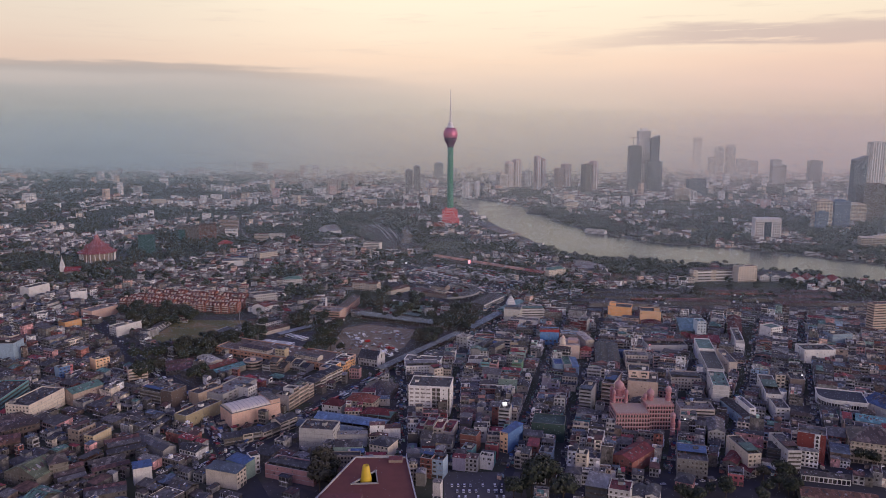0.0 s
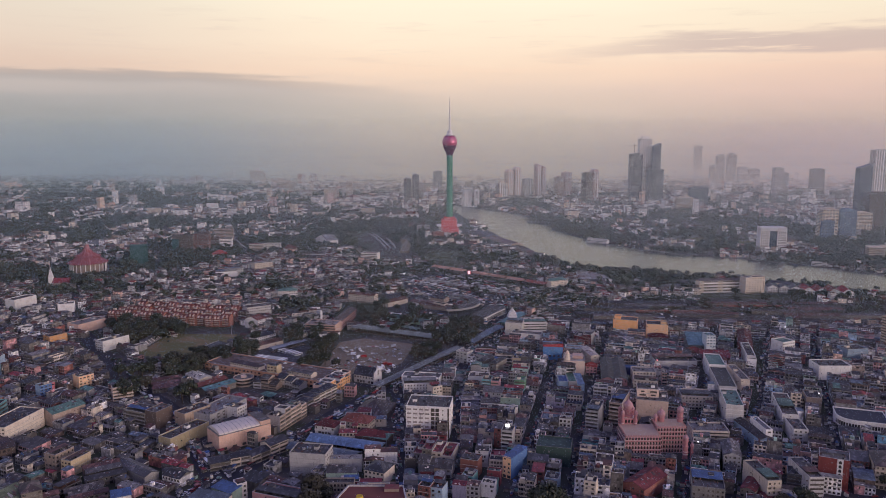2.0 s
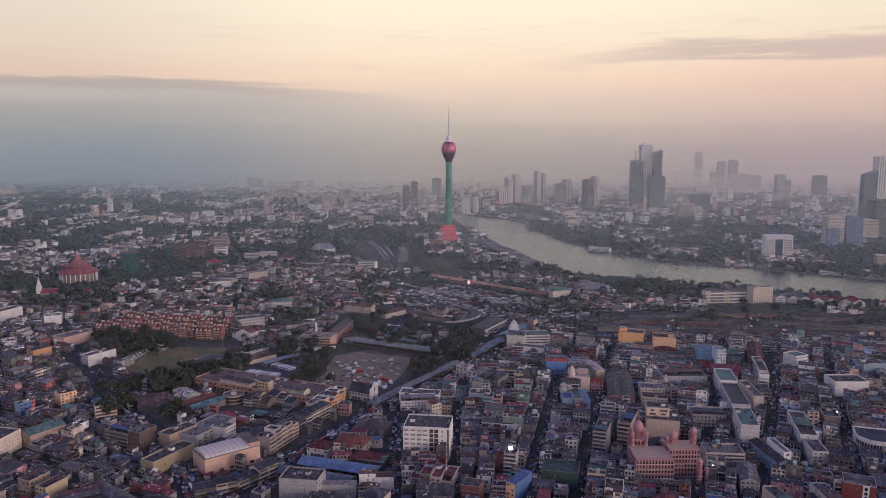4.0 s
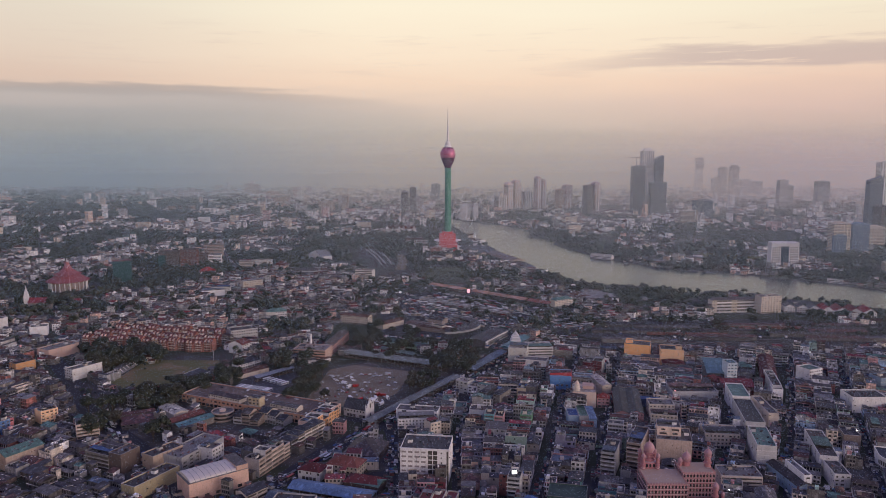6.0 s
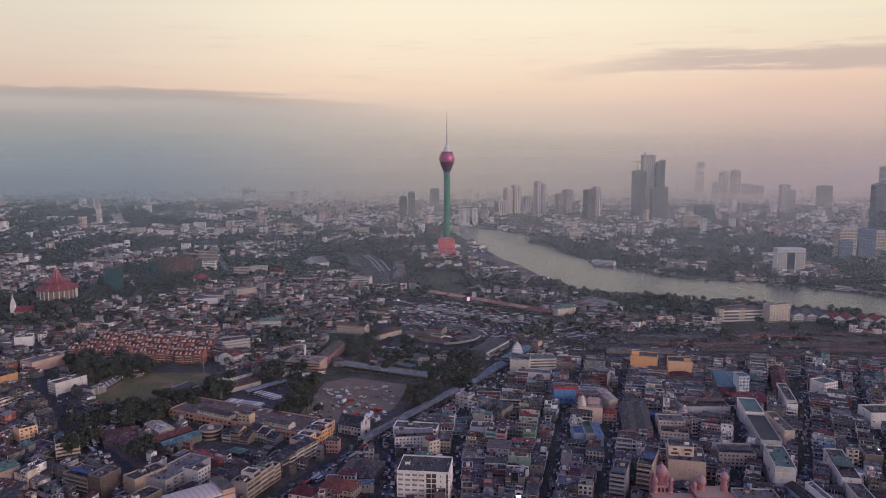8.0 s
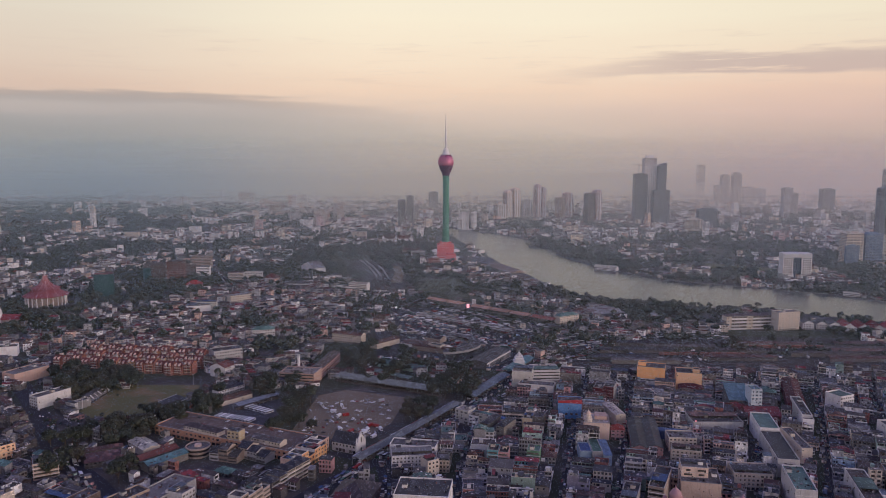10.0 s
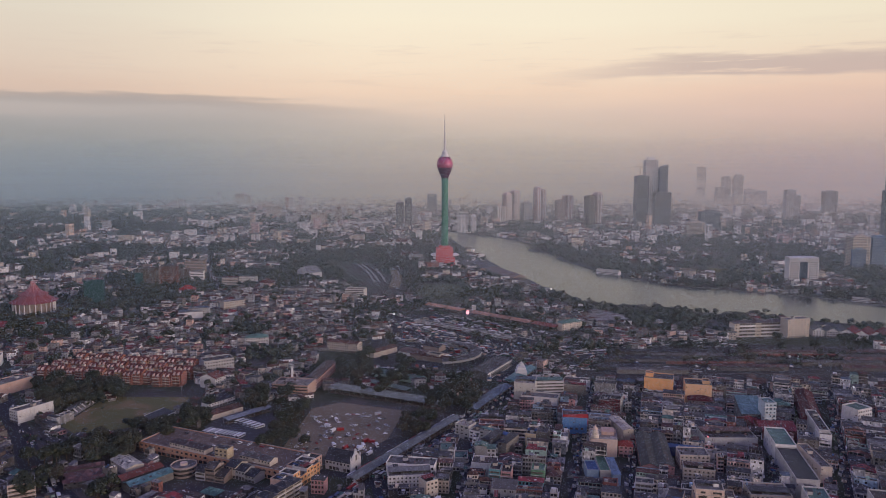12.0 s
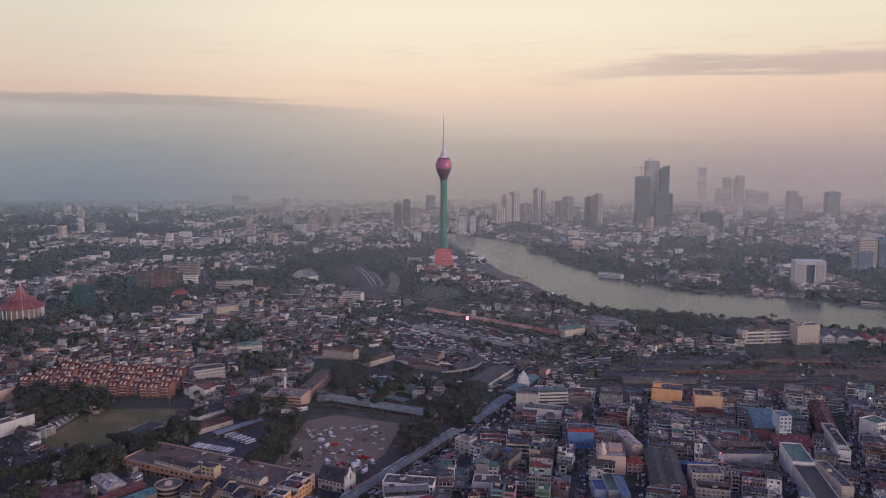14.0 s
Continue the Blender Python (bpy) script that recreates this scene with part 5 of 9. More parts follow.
tower_crane(756, 2905, 180)
tower_block("high_rise", "dark glass tower with a sloping top", 824, 2895, 29, 40, 200, 0, DARKB, glass=GLASS_BLUE, crown="slope")
tower_block("high_rise", "dark lower block at the tower foot", 800, 2860, 56, 30, 120, 0, DARKB)
tower_block("high_rise", "slim grey tower in the haze", 1458, 4280, 36, 34, 178, 0, DARKB, crown="flat")
tower_block("high_rise", "grey stepped tower in the haze", 1416, 3830, 36, 34, 138, 0, G_, setback=8)
tower_block("high_rise", "grey stepped tower beside its twin", 1470, 3830, 40, 34, 144, 0, G_, setback=10)
tower_block("high_rise", "lower grey block beside the twins", 1372, 3800, 40, 26, 92, 0, G_)
tower_block("high_rise", "lower pale block beside the twins", 1512, 3800, 44, 26, 84, 0, P_)
tower_block("high_rise", "low pale slab in the haze", 1580, 3850, 56, 26, 72, 0, P_)
tower_block("high_rise", "grey tower in the haze", 1400, 3150, 34, 30, 112, 0, P_)
tower_block("high_rise", "grey tower with a stepped top", 1440, 3180, 30, 30, 90, 0, P_)
tower_block("high_rise", "broad dark tower in the haze", 1626, 3290, 50, 36, 100, 0, DARKB)
tower_block("high_rise", "dark navy glass tower with sloping top", 1206, 2184, 36, 24, 156, 0, DARKB, glass=GLASS_BLUE, crown="slope")
tower_block("high_rise", "pale finned tower in the haze", 1800, 3140, 60, 40, 185, 0, P_, fins=6)
tower_block("high_rise", "brown unfinished concrete tower block", 1180, 2080, 75, 40, 96, 0, BROWNB)
tower_block("high_rise", "beige tower with blue netting over its lower floors", 960, 1895, 40, 30, 72, 0, C_)
tower_block("high_rise", "lower floors wrapped in blue netting", 956, 1888, 32, 6, 44, 0, BLUEN)
tower_block("high_rise", "tower wrapped in blue netting", 1008, 1900, 40, 30, 70, 0, BLUEN)
tower_block("high_rise", "beige slab block of offices", 1096, 2000, 50, 30, 52, 0, C_)
tower_block("apartment_tower", "peach residential tower with white fins", 302, 3050, 24, 30, 100, 28, paint("peach_pale"), fins=3, crown="arc")
tower_block("apartment_tower", "peach residential tower with white fins", 330, 3060, 28, 30, 108, 28, paint("peach_pale"), fins=3, crown="arc")
tower_block("apartment_tower", "rose residential tower with a pointed top", 416, 3050, 18, 26, 122, 28, paint("rose_pale"), fins=2, crown="arc")
tower_block("apartment_tower", "rose residential tower with a pointed top", 436, 3055, 18, 26, 112, 28, paint("rose_pale"), fins=2, crown="arc")
tower_block("apartment_tower", "beige residential tower with pale windows", 498, 3040, 26, 28, 82, 28, paint("peach_pale"))
tower_block("apartment_tower", "rose brown residential tower with fins", 526, 3046, 30, 28, 98, 28, paint("rose_pale"), fins=2)
tower_block("apartment_tower", "brown tower with a white spine", 582, 2920, 28, 28, 104, 28, paint("brown"))
tower_block("apartment_tower", "white and rose tower with a pointed top", 612, 2925, 24, 28, 108, 28, paint("rose_pale"), fins=2, crown="arc")
tower_block("apartment_tower", "white block of flats by the lake head", 105, 2700, 34, 20, 54, 0, W_, fins=4)
tower_block("apartment_tower", "white block of flats by the lake head", 148, 2690, 18, 20, 56, 0, W_, fins=2)
tower_block("apartment_tower", "cream block of flats with fins", 262, 3000, 40, 24, 60, 28, C_, fins=4)
tower_block("apartment_tower", "cream block of flats with fins", 372, 3080, 34, 24, 70, 28, W_, fins=2)
tower_block("office_tower", "grey twin office tower with ribbon windows", -100, 2825, 26, 30, 88, 0, G_)
tower_block("office_tower", "grey twin office tower with ribbon windows", -70, 2830, 24, 30, 102, 0, G_)
tower_block("office_tower", "dark blue glazed office slab", 8, 3500, 40, 30, 78, 0, DARKB, glass=GLASS_BLUE)
tower_block("office_tower", "grey slab beside the tower", -60, 3000, 30, 24, 60, 0, P_)
tower_block("apartment_tower", "cream cluster of flats", -640, 3300, 60, 24, 46, 0, C_)
tower_block("apartment_tower", "cream flats with a stepped top", -400, 2900, 44, 24, 48, 0, C_)
tower_block("apartment_tower", "cream flats with pale walls", -330, 3000, 24, 24, 62, 0, C_)
tower_block("apartment_tower", "cream slab of flats", -560, 3600, 26, 24, 62, 0, W_)
tower_block("apartment_tower", "cream low tower of flats", -900, 3900, 60, 30, 55, 0, C_)
tower_block("apartment_tower", "white slab block of flats", 832, 2600, 50, 24, 40, 0, C_)
tower_block("apartment_tower", "cream terraced block by the lake", 806, 2540, 46, 24, 45, 0, C_)
tower_block("office_tower", "dark office block beside the lake", 905, 2700, 62, 30, 66, 0, DARKB, glass=GLASS_BLUE)
tower_block("apartment_tower", "long cream terraced hotel", 905, 1590, 110, 24, 26, -12, C_)


def portal_building(x, y):
    ob = thing("office_tower", pose(x, y, 0, 0, 0, -6), "white portal shaped office tower with a dark glass centre", "office tower")
    take(x, y, 60, 28, 0, 3)
    s = Shape()
    for px in (0, 37): s.box(px, 0, 0, px + 20, 26, 50)
    s.box(0, 0, 44, 57, 26, 52)
    part("wall", s, [paint("white")], ob)
    s = Shape(); s.box(20, 3, 0, 37, 22, 44)
    part("glass_core", s, [GLASS_BLUE], ob, "dark glass centre")
    for k in range(11):
        s = Shape()
        for px in (2, 39):
            for i in range(4):
                s.box(px + i * 4.3, -0.1, 4 + k * 3.7, px + i * 4.3 + 3, 0, 6 + k * 3.7, bottom=True)
        part("glazing", s, [GLASS_DARK], ob, kind="stuff")


portal_building(730, 1712)

# ---- sheds, canopies and platforms ----
def long_shed(name, label, a, b, width, h, top, n=1, gap=0.0, group=""):
    dx, dy = b[0] - a[0], b[1] - a[1]
    ln, rz = math.hypot(dx, dy), math.degrees(math.atan2(dy, dx))
    nx, ny = -dy / ln, dx / ln
    for k in range(n):
        shed(name, label, a[0] + nx * k * (width + gap), a[1] + ny * k * (width + gap), ln, width, h, rz, top, group)


long_shed("market_shed", "long grey blue market roof running along the diagonal street", (-54, 786), (35, 927), 10, 6.5, "tin_slate")
long_shed("market_shed", "dark blue sheet market roof", (52, 950), (96, 1028), 13, 6, "tin_bluegrey")
long_shed("market_shed", "teal sheet market roof", (103, 1040), (134, 1098), 16, 6.5, "tin_teal")
long_shed("bus_shelter", "long pale grey bus shelter roof", (-106, 1026), (15, 966), 9, 6, "sheet_white", 2, 0.6)
long_shed("bus_shelter", "blue grey bus shelter roof beside the trees", (-190, 928), (-156, 966), 10, 5, "sheet_blue")
long_shed("bus_shelter", "long pale grey bus stand roof", (-16, 1362), (117, 1244), 3.8, 4.5, "sheet_pale", 3, 5.0, "bus stand roofs")
long_shed("bus_shelter", "green grey bus shelter roof behind the long shelter", (-66, 1052), (-20, 1018), 10, 5, "sheet_green")
for a, b in ((0, 30), (34, 56), (73, 99), (102, 127), (131, 156), (160, 190)):
    u0, u1 = (a + 5) / 200, (b + 5) / 200
    long_shed("platform_roof", "terracotta sheeted platform roof", (-5 + 200 * u0, 1488 - 184 * u0), (-5 + 200 * u1, 1488 - 184 * u1), 18, 6, "platform_red" if a == 160 else "terracotta_sheet", group="platform roofs")
long_shed("market_shed", "blue sheet market roof near the villa", (-106, 652), (-44, 630), 17, 6, "tin_sky")
long_shed("market_shed", "pale blue sheet market roof", (-120, 636), (-62, 614), 15, 6, "tin_bluegrey")
long_shed("market_shed", "green sheet market roof", (-60, 661), (-38, 652), 15, 6, "tin_green")
for k in range(12):
    take(88 + 96 * k / 11, 1975 - 300 * k / 11, 70, 34, 0)
long_shed("lakeside_shed", "broad grey brown sheet roof at the lake edge", (106, 1985), (136, 1886), 36, 6, "asbestos")
long_shed("lakeside_shed", "broad brown sheet roof at the lake edge", (134, 1878), (178, 1756), 36, 6, "deck")
for k in range(5):
    block("lakeside_hut", "pale walled hut by the lake with a rusty roof", 178 + k * 9, 1742 - k * 24, 15 + 3 * (k % 3), 12, 4 + k % 2, -20, ("white", "tan", "pale_grey")[k % 3], "gable_x", ("tin_rust", "asbestos", "tin_pale")[k % 3], "few", small=True, group="lakeside huts")
block("depot", "grey roofed depot with white columns along its front", 73, 1068, 70, 25, 8, 60, "soot", "gable_x", "tin_dark", "grid", 1, pitch=2.6, sides="f", clutter=False, front="white", rise=2.5)
for k in range(3):
    block("lodge", "white gabled lakeside store", 555 + k * 17, 1268 - k * 5, 15, 24, 9, -14, "white", "gable_y", "tin_dark", "grid", small=True, group="white gabled stores", rise=4.5)
for k in range(4):
    block("lodge", "white fronted store with a red gabled roof", 602 + k * 19, 1246 - k * 5, 18, 34, 8, -12, "white", "gable_y", "store_red", "grid", small=True, group="red gabled stores", rise=6)


def arc_canopy(cx, cy, r, w, a0, a1, h):
    ob = thing("curved_canopy", pose(cx, cy, 0), "curved bus station canopy with a white edge", "canopy")
    take(cx - r, cy - r, 2 * r, 2 * r, 0)
    n = 28
    s, e = Shape(), Shape()
    for i in range(n):
        t0, t1 = (radians(a0 + (a1 - a0) * k / n) for k in (i, i + 1))
        c = [((rr * math.cos(t), rr * math.sin(t))) for t in (t0, t1) for rr in (r - w, r)]
        s.face([(*c[0], h + 0.8), (*c[1], h), (*c[3], h), (*c[2], h + 0.8)])
        e.face([(*c[1], h - 2.2), (*c[3], h - 2.2), (*c[3], h + 0.6), (*c[1], h + 0.6)])
        e.face([(*c[3], h - 2.2), (*c[1], h - 2.2), (*c[1], h + 0.6), (*c[3], h + 0.6)])
    part("roof", s, [roofing("slab")], ob)
    part("edge_beam", e, [paint("white")], ob, "white edge beam")
    for i in range(0, n, 2):
        t = radians(a0 + (a1 - a0) * (i + 0.5) / n)
        p = Shape(); p.lathe([(0.3, 0), (0.3, h)], (r - 1) * math.cos(t), (r - 1) * math.sin(t), 6)
        part("post", p, [METAL], ob)


arc_canopy(20, 1180, 54, 15, -88, 80, 6)
arc_canopy(20, 1180, 34, 5, -80, 70, 5)
block("terminus_hall", "low brown roofed terminus hall with a white front", -35, 1186, 64, 24, 4.5, -33, "white", "gable_x", "tin_rust", "none", rise=1.5, clutter=False)

# ---- the larger buildings, one by one ----
def college(x, y, w, d, h, rz):
    """Four storeys with deep verandas between plain stair bays."""
    ob = block("college_building", "long cream college building with deep verandas", x, y, w, d, h, rz, "cream", "hip", "tin_brown", "none", rise=3)
    fh = h / 4
    for k in range(4):
        for a, b in ((0.10, 0.40), (0.52, 0.96)):
            # no real recess: the veranda's shade is a dark coloured panel
            s = Shape()
            s.box(w * a, -0.15, k * fh + fh * 0.42, w * b, 0.02, k * fh + fh * 0.92, bottom=True)
            part("veranda_opening", s, [GLASS_DARK], ob, "shaded veranda opening")
            s = Shape()
            s.box(w * a - 0.2, -1.1, k * fh - 0.1, w * b + 0.2, 0.0, k * fh + fh * 0.40, bottom=True)
            part("parapet", s, [paint("white")], ob)
            for i in range(1, int(w * (b - a) / 4)):
                s = Shape()
                px = w * a + i * 4.0
                s.box(px, -0.6, k * fh + fh * 0.38, px + 0.5, -0.14, k * fh + fh * 0.94, bottom=True)
                part("column", s, [paint("cream")], ob)
        s = Shape()
        for px in (0.03, 0.44, 0.47):
            s.box(w * px, -0.1, k * fh + fh * 0.4, w * px + 1.4, 0.02, k * fh + fh * 0.75, bottom=True)
        part("glazing", s, [GLASS_DARK], ob, kind="stuff")


def white_office(x, y, w, d, h, rz):
    """Seven storeys: pale windows in the white part of the front, then a dark glazed strip, then round lights and a dark slot."""
    ob = block("office_block", "white seven storey office with a dark glazed strip", x, y, w, d, h, rz, "white", "flat", "tin_grey", "none")
    fh = h / 7
    dull = plain("curtained_glass", (0.30, 0.26, 0.25), 0.4, 0.0, 0.3, 0.5)
    for k in range(7):
        z = k * fh
        s = Shape()
        for i in range(4):
            a = w * (0.03 + 0.135 * i)
            s.box(a, -0.12, z + fh * 0.35, a + w * 0.09, 0.02, z + fh * 0.72, bottom=True)
        part("glazing", s, [dull], ob, "curtained windows", kind="stuff")
        s = Shape()
        for i in range(2):
            a = w * (0.575 + 0.105 * i)
            s.box(a, -0.14, z + fh * 0.12, a + w * 0.085, 0.02, z + fh * 0.92, bottom=True)
        s.box(w * 0.835, -0.12, z + fh * 0.35, w * 0.865, 0.02, z + fh * 0.65, bottom=True)
        s.box(w * 0.955, -0.12, z + 0.1, w * 0.995, 0.02, z + fh - 0.1, bottom=True)
        part("glazed_strip", s, [GLASS_DARK], ob, "dark glazed strip", kind="stuff")
    s = Shape()
    s.box(-0.3, -0.5, h + 0.9, w + 0.3, 0.3, h + 1.5, bottom=True)
    part("cornice", s, [paint("white")], ob)


def field_pavilion():
    """A dark mono-pitch roof with a white fascia, on posts, open to the field."""
    ob = thing("pavilion", pose(-263, 927, 0, 0, 0, 66), "open pavilion with a dark roof and white fascia by the field", "pavilion")
    take(-263, 927, 32, 15, 66, 1)
    s = Shape()
    s.rings([[(0, 0, 4.2), (32, 0, 4.2), (32, 15, 6.4), (0, 15, 6.4)], [(0, 0, 4.5), (32, 0, 4.5), (32, 15, 6.7), (0, 15, 6.7)]], base=True)
    part("roof", s, [roofing("tin_dark")], ob)
    for a, b, c, e, z in ((-0.2, -0.2, 32.2, 0.0, 4.0), (-0.2, 15.0, 32.2, 15.2, 6.2)):
        s = Shape(); s.box(a, b, z, c, e, z + 0.8, bottom=True)
        part("fascia", s, [paint("white")], ob, "white fascia board")
    s = Shape(); s.rings([[(-0.2, 0, 4.0), (0, 0, 4.0), (0, 15, 6.2), (-0.2, 15, 6.2)], [(-0.2, 0, 4.8), (0, 0, 4.8), (0, 15, 7.0), (-0.2, 15, 7.0)]])
    part("fascia", s, [paint("white")], ob)
    for k in range(5):
        for y0, z in ((0.6, 4.3), (14.2, 6.3)):
            s = Shape(); s.box(0.5 + k * 7.6, y0, 0, 0.9 + k * 7.6, y0 + 0.4, z)
            part("post", s, [METAL], ob)


def field_stand():
    """A small stepped stand under slanting white frames, and four floodlight posts round the field."""
    ob = thing("spectator_stand", pose(-352, 960, 0, 0, 0, 84), "small grey spectator stand with slanting white frames", "stand")
    take(-352, 960, 42, 11, 84, 1)
    for k in range(4):
        s = Shape(); s.box(0, k * 2.2, 0, 40, k * 2.2 + 2.2, 0.6 + k * 0.6)
        part("step", s, [paint("concrete")], ob)
    for k in range(6):
        s = Shape(); s.rings([[(k * 7.6, 1, 0), (k * 7.6 + 1.6, 1, 0), (k * 7.6 + 1.6, 1.6, 0), (k * 7.6, 1.6, 0)], [(k * 7.6, 8, 6), (k * 7.6 + 1.6, 8, 6), (k * 7.6 + 1.6, 8.8, 6), (k * 7.6, 8.8, 6)]])
        part("frame", s, [paint("white")], ob, "slanting white frame")
    s = Shape(); s.rings([[(0, 4, 5.4), (40, 4, 5.4), (40, 10, 6.2), (0, 10, 6.2)], [(0, 4, 5.6), (40, 4, 5.6), (40, 10, 6.4), (0, 10, 6.4)]], base=True)
    part("roof", s, [roofing("tin_grey")], ob)
    for px, py in ((-350, 935), (-270, 928), (-262, 1015), (-335, 1016)):
        ob = thing("floodlight_post", pose(px, py, 0), "slim white floodlight post beside the field", "floodlight", "floodlights round the field")
        s = Shape(); s.lathe([(0.22, 0), (0.14, 12)], k=6)
        part("post", s, [paint("white")], ob)
        s = Shape(); s.box(-1.2, -0.2, 12, 1.2, 0.2, 13, bottom=True)
        part("lamp_panel", s, [METAL], ob)


def church_front():
    """The tall stepped gable of the white church, with its pinnacles and cross window."""
    x, y, rz = -82.9, 823.7, -26.7
    c, s_ = math.cos(radians(rz)), math.sin(radians(rz))
    ob = thing("church_gable", pose(x + c * 24.4, y + s_ * 24.4, 0, 0, 0, rz), "tall white stepped church gable with pinnacles", "church")
    s = Shape()
    line = [(0, 0), (15, 0), (15, 9.4), (12.8, 10.4), (11.8, 13.0), (9.6, 14.6), (8.4, 17.2), (7.5, 19), (6.6, 17.2), (5.4, 14.6), (3.2, 13.0), (2.2, 10.4), (0, 9.4)]
    s.rings([[(0, py, pz) for py, pz in line], [(1.2, py, pz) for py, pz in line]], base=True)
    part("wall", s, [paint("white")], ob)
    for py in (0.0, 14.2):
        s = Shape(); s.lathe([(0.6, 0), (0.6, 12), (0.1, 15)], 0.6, py + 0.4, 6)
        part("pinnacle", s, [paint("white")], ob)
    s = Shape(); s.box(1.2, 6.6, 9, 1.3, 8.4, 13.5, bottom=True); s.box(1.2, 6.3, 0.2, 1.3, 8.7, 4, bottom=True)
    part("glazing", s, [GLASS_DARK], ob, kind="stuff")


def ramp_house(x, y):
    """A round ramp of two open turns before the station."""
    ob = thing("ramp_house", pose(x, y, 0), "round beige parking ramp with open bands", "parking ramp")
    take(x - 11, y - 11, 22, 22, 0)
    for k, z in enumerate((0.0, 3.6, 7.2)):
        s = Shape()
        s.lathe([(10.5, z), (10.5, z + 1.5), (9.9, z + 1.5), (9.9, z + 0.5)], k=28, cap=False)
        part("parapet", s, [paint("tan")], ob)
        s = Shape(); s.lathe([(10.2, z + 0.1), (10.2, z + 0.5)], k=28)
        part("deck", s, [roofing("slab_pale")], ob)
    s = Shape(); s.lathe([(8.6, 0), (8.6, 7.2)], k=24, cap=False)
    part("core", s, [plain("dim_well", (0.06, 0.055, 0.055), 0.9)], ob)
    s = Shape(); s.lathe([(3.0, 7.6), (3.0, 9.6)], 0, 0, 14)
    part("stair_head", s, [paint("peach_pale")], ob)


def hall_row(name, label, x, y, w, d, h, rz, wall, top, n):
    """Narrow halls side by side, each under its own pitched roof."""
    r = random.Random(int(abs(x) + abs(y)))
    c, s = math.cos(radians(rz)), math.sin(radians(rz))
    for k in range(n):
        v, cut = d * k / n, r.uniform(0, w * 0.2)
        block(name, label, x - s * v + c * cut * 0.5, y + c * v + s * cut * 0.5, w - cut, d / n - 0.5, h * r.uniform(0.85, 1.2), rz, wall, "gable_x", r.choice([top, top, "tin_grey", "tin_rust"]), "grid", small=True, margin=0.3, seed=k + 3, floors=2, rise=d / n * r.uniform(0.18, 0.28))


def brick_block(x, y, w, d, h, rz):
    """A blank brick red front with one white strip of small arched windows."""
    ob = block("commercial_block", "brick red block with a white strip of arched windows", x, y, w, d, h, rz, "brick_red", "flat", "slab_pale", "none")
    s = Shape()
    s.box(w * 0.60, -0.25, 0, w * 0.80, 0.0, h + 0.9, bottom=True)
    part("window_strip", s, [paint("white")], ob, "white plastered strip")
    s = Shape()
    arched_rows(s, w * 0.16, h, 7, 0, w * 0.16)
    s.move(pose(w * 0.62, -0.25, 0))
    part("arched_glazing", s, [GLASS_DARK], ob, kind="stuff")


def rounded_store(x, y, w, d, h, rz):
    """A broad store with a rounded corner, an arcade of windows and a slate coloured roof."""
    ob = thing("department_store", pose(x, y, 0, 0, 0, rz), "white store with a rounded corner and a slate blue roof", "shop")
    take(x, y, w, d, rz, 1)
    r = 15.0
    arc = [(r - r * math.cos(radians(a)), r - r * math.sin(radians(a))) for a in range(0, 91, 9)]
    def plan(k):
        return [(px + k * (px - w / 2) / w, py + k * (py - d / 2) / d) for px, py in arc + [(w, 0), (w, d), (0, d)]]
    s = Shape()
    s.rings([[(*q, 0) for q in plan(0)], [(*q, h) for q in plan(0)], [(*q, h) for q in plan(1.2)], [(*q, h + 1.5) for q in plan(1.2)], [(*q, h + 1.5) for q in plan(0.4)], [(*q, h + 0.4) for q in plan(0.4)]], cap=False)
    part("wall", s, [paint("white")], ob)
    s = Shape()
    s.face([(*q, h + 0.5) for q in plan(0.5)])
    part("roof", s, [plain("slate_sheet", (0.042, 0.048, 0.066), 0.9, 0.0, 0.25, 0.2)], ob, "slate blue sheet roof")
    line = plan(0.25)[:len(arc) + 1]
    for z0, z1 in ((0.6, 3.6), (5.0, 8.6)):
        s = Shape()
        for (ax, ay), (bx, by) in zip(line, line[1:]):
            n = max(1, int(math.hypot(bx - ax, by - ay) / 2.2))
            for i in range(n):
                u0, u1 = (i + 0.14) / n, (i + 0.86) / n
                p, q = (ax + (bx - ax) * u0, ay + (by - ay) * u0), (ax + (bx - ax) * u1, ay + (by - ay) * u1)
                s.rings([[(*p, z0), (*q, z0), (q[0], q[1] + 0.2, z0), (p[0], p[1] + 0.2, z0)], [(*p, z1), (*q, z1), (q[0], q[1] + 0.2, z1), (p[0], p[1] + 0.2, z1)]])
        part("glazing", s, [GLASS_DARK], ob, kind="stuff")


